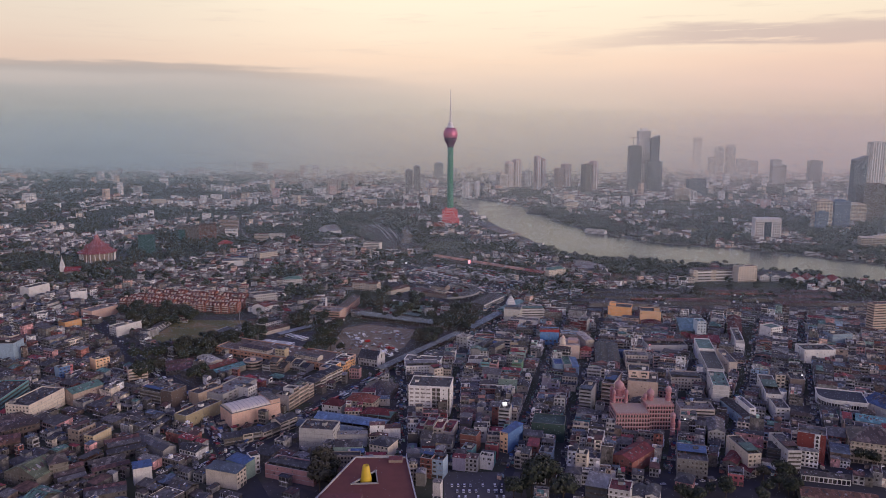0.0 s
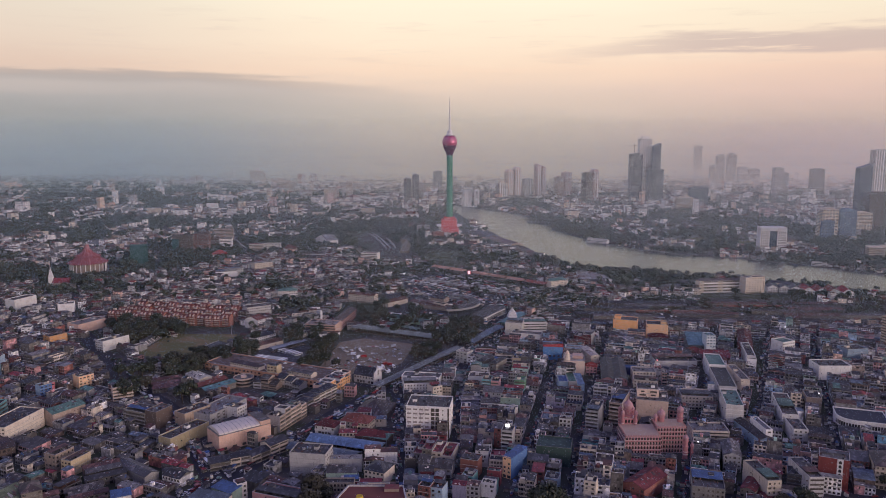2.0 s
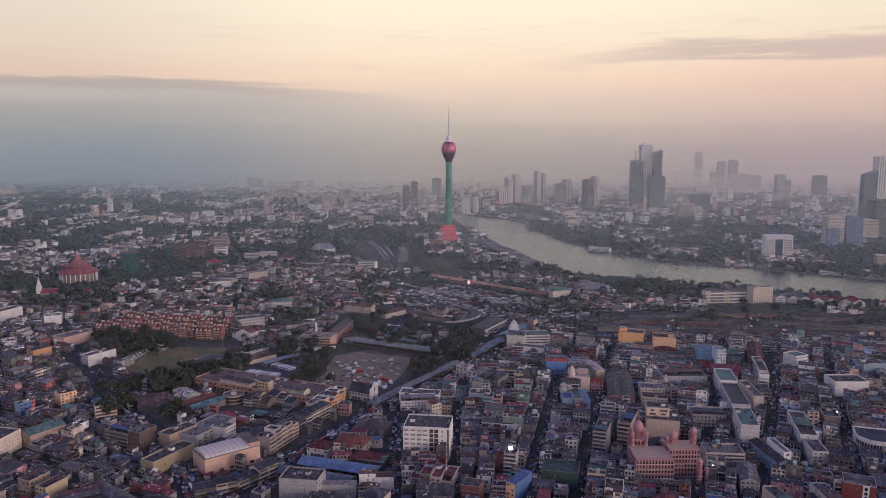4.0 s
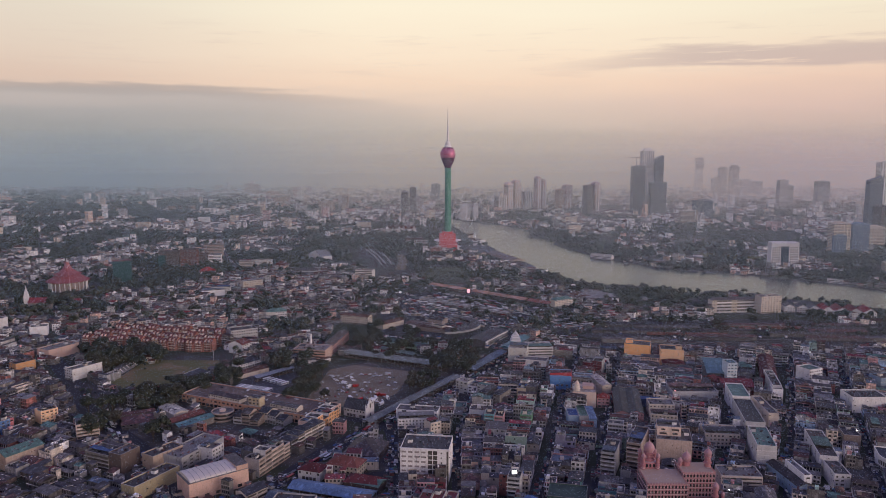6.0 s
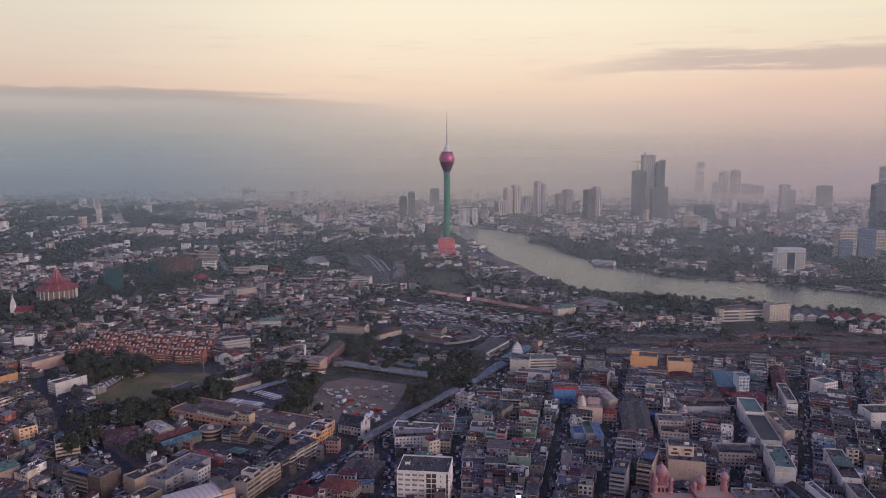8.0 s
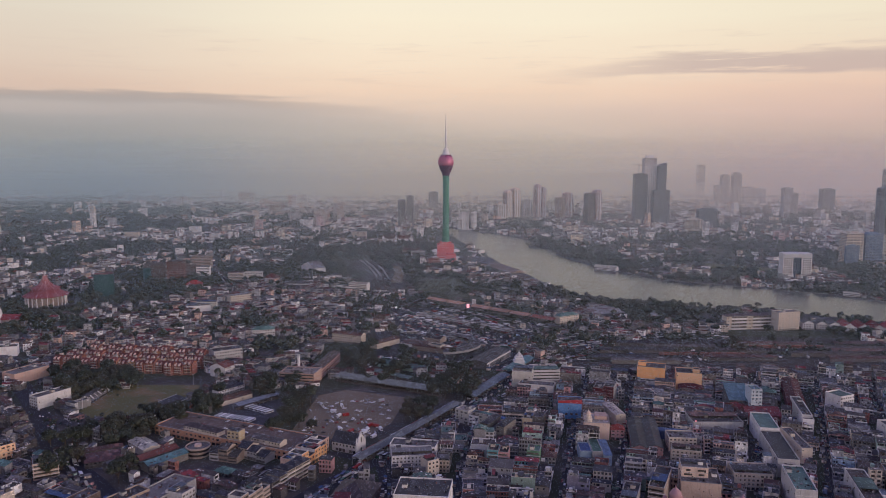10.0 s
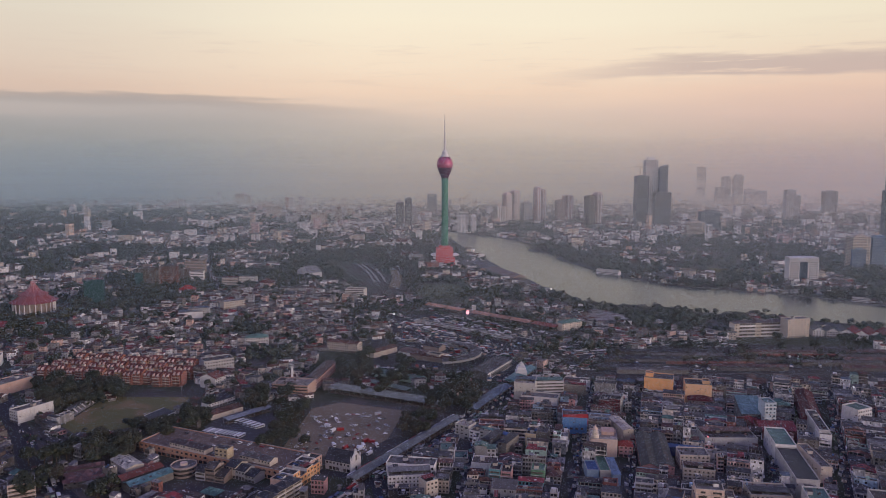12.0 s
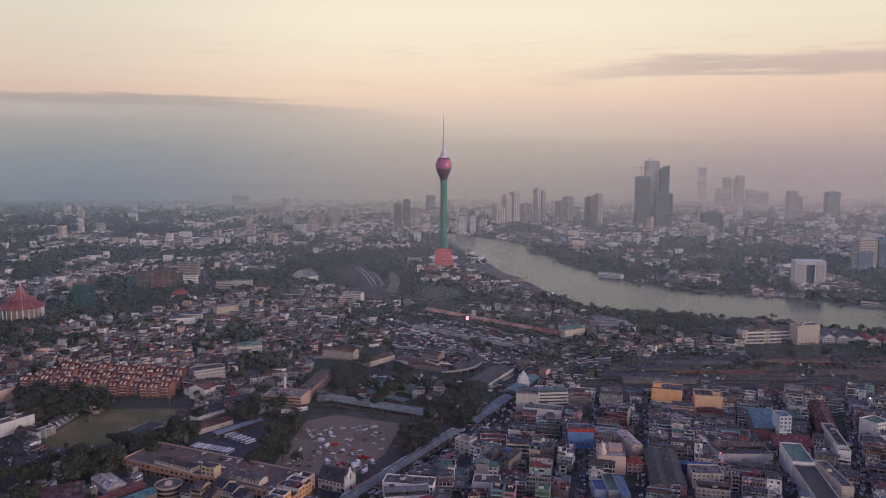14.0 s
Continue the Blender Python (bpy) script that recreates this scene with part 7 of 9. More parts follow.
block("hall", "hall with a big sloping blue grey roof", 303.0, 908.0, 21.0, 32.0, 15.0, -10.0, "slate", "shed", "tin_hall", "grid", rise=8)
red_edged_block(129.9, 899.5, 23, 16, 17, -8.2)
domed_chapel(144.6, 844.9, 23, 26, 15, -9.8)
block("hall", "hall with a pale grey sheet roof behind the chapel", 176.0, 909.2, 36.0, 10.0, 12.0, -82.3, "cream", "gable_x", "slab_cream", "none", rise=1.2)
block("warehouse", "long warehouse with a dark sheet roof and clear strips", 177.0, 800.2, 13.0, 74.0, 9.5, -11.0, "rose", "gable_y", "tin_dark", "grid", floors=3)
block("warehouse", "long warehouse with a dark sheet roof beside its twin", 190.2, 799.4, 13.0, 74.0, 9.5, -11.0, "rose", "gable_y", "tin_dark", "grid", floors=3, margin=0)
block("market_block", "low block with a bright blue flat roof", 131.0, 792.5, 9.5, 20.0, 9.0, -3.0, "sky", "flat", "tin_blue", "none", clutter=False, small=True, margin=0.3)
block("market_block", "low block with a green flat roof", 140.8, 790.0, 8.5, 32.0, 9.5, -3.0, "pale_grey", "flat", "tin_mint", "none", clutter=False, small=True, margin=0.3)
block("market_block", "low block with a pale blue sheet roof", 149.6, 785.0, 6.5, 32.0, 9.0, -3.0, "sky", "shed", "tin_sky", "none", small=True, margin=0.3)
block("tenement", "teal painted tenement with white balconies", 51.0, 785.0, 9.0, 14.0, 14.0, -14.0, "teal", "flat", "slab", "band", ledge="white", small=True, margin=0.3)
block("tenement", "pink painted tenement with white balconies", 60.3, 782.7, 8.0, 14.0, 13.0, -14.0, "rose", "flat", "slab", "band", ledge="white", small=True, margin=0.3)
block("tenement", "green painted tenement with a green roof", 84.0, 783.0, 10.5, 14.0, 14.0, -14.0, "leaf_green", "flat", "tin_mint", "band", ledge="white", small=True, margin=0.3)
block("commercial_block", "cream flat roofed block", 213.3, 814.5, 23.9, 18.0, 12.0, -6.4, "cream", "flat", "slab_pale")
block("commercial_block", "cream corner block with rounded bay", 207.0, 788.0, 24.2, 14.0, 12.0, -15.2, "cream", "flat", "slab")
block("warehouse", "broad grey warehouse with plain walls", 248.0, 852.0, 46.0, 26.0, 12.0, -2.2, "pale_grey", "flat", "asbestos", "none")
block("warehouse", "long red roofed warehouse", 309.1, 878.6, 32.6, 26.0, 9.0, -5.8, "terracotta", "gable_x", "tin_red", "none")
block("warehouse", "red sheet roofed hall beside the glass hall", 298.6, 912.9, 21.3, 24.0, 9.0, -59.9, "terracotta", "gable_y", "tin_red", "none")
block("warehouse", "long dark red warehouse", 360.9, 903.6, 16.0, 89.2, 12.0, -20.7, "brick", "gable_y", "maroon", "none")
block("shop_house", "white shop house along the street", 175.9, 952.4, 10.7, 20.8, 14.0, -23.1, "pale_grey", front="brick", small=True, margin=0.3, seed=7)
block("shop_house", "white shop house along the street", 185.8, 948.2, 10.7, 21.1, 16.5, -23.1, "pale_grey", front="brick", small=True, margin=0.3, seed=8)
block("shop_house", "cream low house with open upper storey", 90.9, 869.4, 9.7, 15.2, 11.0, -19.9, "yellow", "flat", "slab_pale", "none", small=True, margin=0.3, seed=7)
block("shop_house", "cream low house with open upper storey", 100.1, 866.1, 9.7, 14.8, 13.5, -19.9, "mould", "flat", "slab_pale", "none", small=True, margin=0.3, seed=8)
block("shop_house", "rose corner house beside the lane", 50.8, 851.9, 7.7, 26.3, 14.0, -31.2, "mould", "hip", "tin_dark", small=True, margin=0.3, seed=7)
block("shop_house", "rose corner house beside the lane", 57.4, 847.9, 7.7, 22.8, 8.5, -31.2, "white", "hip", "tin_dark", small=True, margin=0.3, seed=8)
block("shop_house", "rose corner house beside the lane", 64.1, 843.9, 7.7, 25.9, 14.0, -31.2, "mould", "hip", "tin_dark", small=True, margin=0.3, seed=9)
for k, (u, w_, h_) in enumerate(((0, 15, 12.5), (15.5, 11, 9.5), (27, 14, 12), (41.5, 16, 10))):
    block("commercial_block", "ivory terraced block beside the market roofs", 28.5 + u * 0.80, 893.0 - u * 0.60, w_, 13.0, h_, -37.0, ("ivory", "white", "ivory", "blush")[k], "flat", "slab_cream", "grid", small=True, margin=0.3, seed=k + 20, pitch=3.6)
block("commercial_block", "white low block at the market end", -31.3, 806.4, 40.0, 16.0, 11.0, -11.4, "white", "flat", "slab_pale", "grid")
block("market_block", "low block with a long blue roof", 207.0, 846.3, 34.6, 8.0, 8.0, -18.6, "navy", "gable_x", "tin_blue", "none")
# the station yard and round the playing field
block("station_building", "orange beige station building with a roof car park", -252.7, 865.7, 159.5, 40.9, 8, -25.9, "station_orange", "flat", "deck", "grid", 2, clutter=False, sides="fl", pitch=5)
block("roof_hut", "long low hut with a dark hip roof on the car park", -222.5, 855.4, 41.2, 10.0, 12.0, -29.4, "cream", "hip", "tin_brown", small=True, margin=0)
block("roof_hut", "low hut with a grey sheet roof on the car park", -154.2, 824.7, 32.1, 10.0, 12.0, -28.5, "cream", "gable_x", "asbestos", small=True, margin=0)
block("stair_tower", "cream yellow stair tower with narrow windows", -176.1, 828.9, 12.4, 9.0, 16.0, -21.9, "yellow", small=True, margin=0)
block("church", "white church with a steep dark roof", -82.9, 823.7, 24.3, 15.0, 8.0, -26.7, "white", "gable_x", "tin_dark", "grid", rise=8, small=True, category="church")
church_front()
block("shop_house", "peach fronted two storey house", -97.4, 799.1, 8.9, 16.6, 10.0, 63.9, "peach", front="peach", small=True, margin=0.3, seed=7)
block("shop_house", "peach fronted two storey house", -93.4, 807.2, 8.9, 14.0, 11.5, 63.9, "white", front="peach", small=True, margin=0.3, seed=8)
block("shop_house", "peach fronted two storey house", -89.5, 815.3, 8.9, 14.6, 11.5, 63.9, "peach", front="peach", small=True, margin=0.3, seed=9)
block("apartment_block", "orange and cream block with a chimney", -165.7, 1017.7, 40.8, 26.0, 13.0, -11.7, "peach", "flat", "slab_cream", "band", ledge="station_orange")
block("chimney", "tall white chimney beside the orange flats", -150.0, 1046.0, 2.2, 2.2, 24.0, -11.7, "white", "flat", "slab", "none", clutter=False, small=True, category="chimney", margin=0)
block("apartment_block", "long orange block with balconies", -121.5, 1035.1, 77.5, 13.0, 12.0, 80.0, "rose", "hip", "tin_brown", "band", ledge="peach")
block("house", "white house with a red roof and a small spire", -233.2, 1041.4, 17.6, 22.0, 12.0, 63.9, "white", "gable_x", "tile_red", small=True)
block("apartment_block", "pale grey flats with open stairs", -261.7, 1099.7, 35.5, 20.0, 15.0, 30.3, "pale_grey", ledge=True)
block("school_building", "long low white building with a dark roof", -221.9, 973.4, 33.6, 12.0, 6.0, 51.7, "white", "hip", "tin_dark", "grid", small=True)
field_pavilion()
hall_row("warehouse", "low hall with a patchy brown sheet roof", -284.0, 786.0, 32.0, 30.0, 5.5, 24.0, "mould", "tin_rust", 4)
field_stand()
block("school_building", "white school block with a green roof", -242.6, 1225.6, 30.2, 14.0, 13.0, 10.1, "white", "hip", "tin_green", "grid", ledge=True)
block("school_building", "cream three storey school block", -130.2, 1209.8, 45.2, 14.0, 12.0, -23.0, "cream", "gable_x", "tile_brown", "grid")
block("school_building", "white low block with a wide terrace", -390.0, 1407.0, 37.2, 18.0, 9.0, 17.9, "white", "flat", "slab_pale", "none")
block("apartment_block", "cream curved block of flats", -333.0, 1462.8, 37.4, 16.0, 15.0, 36.8, "cream", ledge=True)
block("apartment_block", "cream round ended block of flats", -142, 1556, 34, 20, 20, -12, "ivory", "flat", "slab_cream", "band", ledge="white")
block("netted_block", "unfinished tower wrapped in green netting", -593.8, 1535.7, 32.3, 30.0, 40.0, 19.2, "netting", "flat", "slab", "none")
def frame_tower(x, y, w, d, floors, rz, net, wall="brown"):
    """A tower under construction: slabs on columns round a closed core, part of it behind netting."""
    ob = thing("unfinished_tower", pose(x, y, 0, 0, 0, rz), "unfinished brown concrete frame tower with open floors" + (" and green netting" if net else ""), "building")
    take(x, y, w, d, rz, 2)
    fh = 3.7
    s = Shape(); s.box(3, 3, 0, w - 3, d - 3, floors * fh + 3.5)
    part("core", s, [paint("soot")], ob, "dark unfinished rooms")
    for k in range(floors + 1):
        s = Shape(); s.box(0, 0, k * fh, w, d, k * fh + 0.9, bottom=True)
        part("floor_slab", s, [paint(wall)], ob)
    n = int(w / 6)
    for i in range(n + 1):
        for py in (0.15, d - 0.75):
            s = Shape(); s.box(0.15 + i * (w - 0.9) / n, py, 0, 0.75 + i * (w - 0.9) / n, py + 0.6, floors * fh)
            part("column", s, [paint("tan")], ob)
    if net:
        s = Shape(); s.box(-0.4, -0.5, 3, w * net, -0.25, floors * fh * 0.86, bottom=True)
        part("safety_net", s, [paint("netting")], ob, "dusty green safety netting")


frame_tower(-566, 1700, 44, 20, 9, 8, 0.32)
frame_tower(-522, 1707, 34, 22, 10, 8, 0, "terracotta")
# the bands of shade are put in as dark ribbon glazing
block("office_block", "stacked tan office block with bands of shade", -500, 1800, 40, 24, 36, 8, "tan", "flat", "slab", "band")
block("office_block", "tan office annexe below the tall block", -505, 1776, 18, 20, 22, 8, "brown", "flat", "slab", "band")
block("office_block", "white fronted office slab beside the avenue", -484, 1776, 27, 20, 17, 8, "white", "flat", "slab", "band")
block("school_building", "cream three storey institute", -404, 1722, 31, 14, 13, 3, "cream", "flat", "slab_pale", "band")
block("school_building", "longer white three storey institute", -371, 1725, 35, 14, 14, 3, "white", "flat", "slab", "grid", front="ivory")
block("villa", "red tiled house with a broad hipped roof", -458, 1622, 30, 22, 7, 14, "white", "hip", "store_red", "grid", rise=8)
block("villa", "dull red hipped roof among trees", -326, 1694, 27, 24, 8, -6, "tan", "hip", "tile_red", "grid", rise=9)
for k in range(5):
    block("school_building", "long low white roofed school range", -434 + k * 22, 1972 + (k % 2) * 16, 20, 12, 7, 4, "white", "gable_x", ("tin_pale", "slab_pale", "asbestos")[k % 3], "band", group="low school ranges", small=True)
block("shop_house", "cream block stepped behind the white one", -380, 1425, 32, 14, 12, 6, "ivory", "flat", "slab", "grid")
for x, y, w, h, wall in ((-889, 2438, 38, 21, "cream"), (-751, 2598, 36, 20, "white"), (-634, 2407, 27, 18, "white"), (-501, 2414, 9, 24, "white"), (-488, 2414, 9, 24, "white"), (-584, 2431, 10, 20, "white"), (-566, 2431, 10, 20, "white"), (-417, 2354, 30, 14, "ivory"), (-365, 2376, 36, 14, "cream"), (-761, 2857, 29, 17, "white"), (-409, 3057, 43, 38, "peach_pale"), (-359, 3124, 19, 55, "pale_grey")):
    block("apartment_block", "pale inland block of flats", x, y, w, 16, h, 3, wall, "flat", "slab_pale", "grid", group="inland blocks")
for x, y, w, h, wall in ((-638, 3709, 18, 55, "peach"), (-618, 3709, 18, 55, "white"), (-1177, 3722, 22, 30, "white"), (-1150, 3722, 20, 38, "white"), (-1122, 3735, 16, 42, "white"), (-913, 3915, 26, 60, "cream"), (-884, 3915, 18, 72, "white"), (-864, 3925, 24, 48, "peach_pale"), (-771, 3750, 58, 32, "peach_pale")):
    block("apartment_tower", "pale tower in the inland haze", x, y, w, 20, h, 3, wall, "flat", "slab_pale", "grid", floors=int(h / 7), group="inland towers", clutter=False)
block("school_building", "long grey roofed block among trees", -271, 1625, 48, 14, 10, -1.1, "pale_grey", "gable_x", "asbestos", "band")
block("school_building", "white hall with a pale roof", -275.9, 1846.1, 55.7, 30.0, 10.0, -53.6, "white", "gable_y", "tin_pale", "none")
block("college_hall", "white hall with a long brown tiled roof", -122, 2352, 34, 16, 11, -0.9, "white", "gable_x", "tile_brown", "grid", rise=8)
for x, w in ((-128, 9), (-93, 12), (-50, 11)):
    block("gabled_wing", "white gable fronted wing of the college halls", x, 2345, w, 26, 12, -0.9, "white", "gable_y", "tile_red", "grid", rise=9, group="white gabled wings", small=True, margin=0.2)
block("college_hall", "white hall with a long red tiled roof", -80, 2352, 31, 16, 11, -0.9, "white", "gable_x", "tile_red", "grid", rise=8)
block("apartment_block", "cream block of flats beyond the park", -223.2, 2445.1, 43.9, 18.0, 20.0, -0.9, "cream", "flat", "slab", "grid")
block("commercial_block", "orange pink block beside the tower", 4, 1906, 27, 16, 15, 12, "terracotta", "flat", "tin_red", "grid", ledge="peach")
block("commercial_block", "narrow white block with tall columns", -14, 1908, 11, 14, 17, 5, "white", "flat", "slab_pale", "few", small=True)
block("commercial_block", "low grey block behind the tower forecourt", -38, 2066, 34, 20, 11, 6, "pale_grey", "flat", "slab_cream", "band")
block("commercial_block", "low tan block behind the tower forecourt", -60, 2108, 44, 20, 9, 6, "tan", "gable_x", "tin_rust", "band")
block("monument", "small stepped stone monument with a steep pointed top", 0, 1760, 9, 9, 6, 8, "tan", "hip", "slab_cream", "none", small=True, rise=14, clutter=False)
block("mast_house", "white screen wall at the water's edge", 130, 2044, 14, 3, 16, 4, "white", "flat", "slab_pale", "none", small=True, clutter=False)
block("depot", "long low depot with a brown tiled roof", -18.5, 1164.7, 54.7, 12.0, 6.0, -28.3, "tan", "gable_x", "tile_brown", "none")
block("depot", "low depot with a rusty roof", -65.4, 1167.3, 42.6, 14.0, 7.0, 47.4, "cream", "gable_x", "tile_brown", "none")
block("depot", "low green roofed depot", -63.1, 1089.1, 67.5, 14.0, 5.0, -30.7, "mint", "gable_x", "tin_green", "none")
block("depot", "low workshop with a sooty roof", -2.7, 1210.0, 26.0, 16.0, 6.0, -33.4, "tan", "gable_x", "soot", "none")
block("commercial_block", "cream two storey office by the terminus", 2.4, 1158.7, 20.4, 10.0, 9.0, -39.4, "cream", small=True)
hall_row("workshop", "narrow workshop with a pale ridged roof near the lake", 262.0, 1352.0, 56.0, 48.0, 6.0, 14.0, "slate", "tin_pale", 6)
# beside the lake
college(440.8, 1267.0, 78.6, 15, 20, 6.2)
block("college_building", "five storey cream college wing", 514.2, 1259.4, 36.7, 16.0, 26.0, 15.0, "cream", "flat", "slab_pale", "grid", sides="f", pitch=4.6)
block("college_hall", "white lodge near the lake", 202.3, 1307.2, 36.2, 14.0, 12.0, 28.2, "cream", "hip", "tin_green", "grid")
block("floating_restaurant", "white lakeside pavilion with a gabled front", 370.1, 1842.8, 50.7, 16.0, 6.0, -36.8, "white", "gable_x", "sheet_cream", "band", rise=5)
block("lake_boat", "white two deck pleasure boat moored at the bank", 754.5, 1525.3, 26.9, 9.0, 6.0, -31.6, "white", "flat", "slab_pale", "band", clutter=False)
block("warehouse", "red sheet roofed store at the lake", 579.5, 1315.5, 38.5, 14.0, 7.0, -33.0, "slate", "gable_x", "tin_dark", "none")
# more round the station
ramp_house(-198.0, 816.0)
block("shop_house", "grey roofed low house before the station", -185.0, 803.4, 8.8, 15.4, 7.0, -18.2, "pale_grey", "gable_x", "soot", "band", small=True, margin=0.3, seed=7)
block("shop_house", "grey roofed low house before the station", -176.5, 800.6, 8.8, 14.1, 11.0, -18.2, "tan", "gable_x", "soot", "band", small=True, margin=0.3, seed=8)
block("shop_house", "grey roofed low house before the station", -168.0, 797.8, 8.8, 16.4, 5.5, -18.2, "tan", "gable_x", "soot", "band", small=True, margin=0.3, seed=9)
block("shop_house", "low house with a dark sheet roof before the station", -161.6, 808.8, 9.8, 15.1, 9.5, -29.0, "cream", "gable_x", "tin_dark", "grid", small=True, margin=0.3, seed=7)
block("shop_house", "low house with a dark sheet roof before the station", -153.0, 804.0, 9.8, 14.2, 8.0, -29.0, "pale_grey", "gable_x", "tin_dark", "grid", small=True, margin=0.3, seed=8)
block("shop_house", "low house with a dark sheet roof before the station", -144.3, 799.2, 9.8, 14.6, 5.5, -29.0, "pale_grey", "gable_x", "tin_dark", "grid", small=True, margin=0.3, seed=9)
block("warehouse", "long hall with a dark red roof", -238.0, 789.0, 36.0, 12.0, 6.0, 50.0, "mould", "gable_x", "tile_red", "none", margin=0)
block("warehouse", "long hall with a teal sheet roof", -227.0, 777.0, 37.0, 12.0, 6.0, 50.0, "mould", "gable_x", "tin_teal", "none", margin=0)
block("warehouse", "hall with a pale cream sheet roof", -243.0, 810.0, 15.0, 30.0, 6.5, 45.0, "cream", "gable_y", "sheet_cream", "none", margin=0, rise=2)
block("school_building", "long low white building with a brown roof beside the field", -210.6, 941.8, 37.0, 14.0, 5.0, 47.3, "cream", "gable_x", "tile_brown", "none")
block("commercial_block", "blank beige flank beside the lane with terraces", -220.9, 693.6, 29.5, 14.0, 13.0, 56.8, "mustard", "flat", "slab", "none")
block("warehouse", "long green grey roofed hall beside the lane", -340.7, 698.4, 32.8, 18.0, 12.0, 58.9, "tan", "gable_x", "tin_green", "none")
block("shop_row", "pink corner row with dark windows", -177.7, 708.2, 14.0, 16.0, 13.0, 65.4, "white", "flat", "slab_pale", "grid")
block("green_hall", "hall with a pale green curved roof and small domes", -319.9, 541.2, 32.2, 22.0, 9.0, -20.9, "mould", "gable_y", "lime", "grid", rise=7)
hall_row("warehouse", "narrow hall with a brown sheet roof in a row", -364.3, 615.3, 32.7, 40.0, 8.0, 41.0, "brown", "tin_brown", 4)
hall_row("warehouse", "narrow hall with a brown tiled roof in a row", -363.7, 581.8, 31.7, 26.0, 8.0, 27.7, "brown", "tile_brown", 3)
block("tenement", "four storey block with a brown hip roof", -286.1, 541.4, 13.1, 18.0, 14.0, 35.0, "mould", "hip", "tin_brown", "grid", ledge=True)
hall_row("warehouse", "low hall with a dark roof beside the junction", -258.3, 575.9, 30.9, 26.0, 7.0, 32.7, "soot", "tin_dark", 3)
block("warehouse", "grey roofed hall with a vaulted roof by the junction", -247.6, 606.4, 40.4, 12.0, 7.0, -37.9, "concrete", "gable_x", "tin_grey", "none")
block("low_hall", "long low hall with a dark tiled roof beside the road", 261.2, 504.2, 50.4, 16.0, 6.0, -15.9, "mould", "gable_x", "tile_brown", "grid")
block("low_hall", "low white row with small windows beside the road", 278.2, 539.6, 33.9, 9.0, 5.0, -16.8, "white", "gable_x", "soot", "grid")
block("shop_row", "two storey row with shop fronts beside the road", 177.3, 524.0, 12.0, 16.0, 8.0, -27.4, "rose", "hip", "tin_dark", "grid")
block("shop_house", "pink two storey house with a dark red roof", 223.3, 553.5, 10.3, 23.1, 9.5, -35.2, "mould", "gable_y", "maroon", "grid", small=True, margin=0.3, seed=7)
block("shop_house", "pink two storey house with a dark red roof", 231.8, 547.5, 10.3, 24.6, 5.5, -35.2, "pale_grey", "gable_y", "maroon", "grid", small=True, margin=0.3, seed=8)
block("shop_house", "grey house with an open front", 139.8, 501.7, 9.1, 18.9, 7.5, -21.8, "white", "gable_y", "tin_dark", "grid", small=True, margin=0.3, seed=7)
block("shop_house", "grey house with an open front", 148.3, 498.3, 9.1, 17.4, 10.0, -21.8, "white", "gable_y", "tin_dark", "grid", small=True, margin=0.3, seed=8)
hall_row("warehouse", "low narrow hall with a dark brown sheet roof", -276.4, 530.2, 23.3, 24.0, 6.0, 37.7, "mould", "tin_brown", 3)
hall_row("warehouse", "low narrow hall with a sooty roof", -256.6, 546.4, 27.2, 24.0, 6.0, 33.7, "mould", "soot", 3)
hall_row("warehouse", "low narrow hall with a dark tiled roof", -244.3, 504.2, 27.9, 18.0, 6.0, 23.6, "soot", "tile_brown", 2)


DECK = (-252.7, 865.7, radians(-25.9))   # the roof car park: corner and turn

# ---- trees ----
def leaf_tree(height, spread, seed, leaves):
    """A tapered trunk with limbs and a crown of many small leaf clumps."""
    r = random.Random(seed)
    ob = thing("tree", pose(0, 0, 0), "broad dark green street tree", "tree")
    s = Shape()
    def limb(p, q, r0, r1):
        d = (q - p).normalized()
        u = d.orthogonal().normalized(); v = d.cross(u)
        s.rings([[tuple(c + (u * math.cos(a) + v * math.sin(a)) * rr) for a in [2 * math.pi * i / 6 for i in range(6)]] for c, rr in ((p, r0), (q, r1))])
    fork = Vector((0, 0, height * 0.35))
    limb(Vector((0, 0, 0)), fork, 0.45, 0.32)
    heads = []
    for i in range(7):
        a = 2 * math.pi * (i + r.random() * 0.6) / 7
        q = Vector((math.cos(a) * spread * r.uniform(0.35, 0.72), math.sin(a) * spread * r.uniform(0.35, 0.72), height * r.uniform(0.58, 0.86)))
        limb(fork, q, 0.22, 0.07)
        heads.append((q, spread * r.uniform(0.34, 0.52)))
    heads.append((Vector((0, 0, height * 0.84)), spread * 0.48))
    part("trunk", s, [BARK], ob)
    c = Shape()
    for i in range(leaves):
        q, rad = r.choice(heads)
        d = Vector((r.gauss(0, 1), r.gauss(0, 1), r.gauss(0, 0.8))).normalized()
        p = q + d * rad * r.uniform(0.55, 1.05)
        n = (d + Vector((r.uniform(-.35, .35), r.uniform(-.35, .35), r.uniform(-.1, .4)))).normalized()
        u = n.orthogonal().normalized(); v = n.cross(u)
        k = r.uniform(0.45, 0.9)
        c.face([p + u * k, p + v * k * 0.8, p - u * k, p - v * k * 0.8 + n * 0.2])
    part("crown", c, [LEAF], ob)
    return ob


TREES = [leaf_tree(h, s, i + 3, n) for i, (h, s, n) in enumerate(((12, 6.5, 900), (14, 7.5, 1000), (10, 5.5, 750), (16, 7.0, 1000)))]
for i, t in enumerate(TREES):
    t.matrix_basis = pose(-262 + i * 9, 905 - i * 6, 0)
grove_rng = random.Random(11)


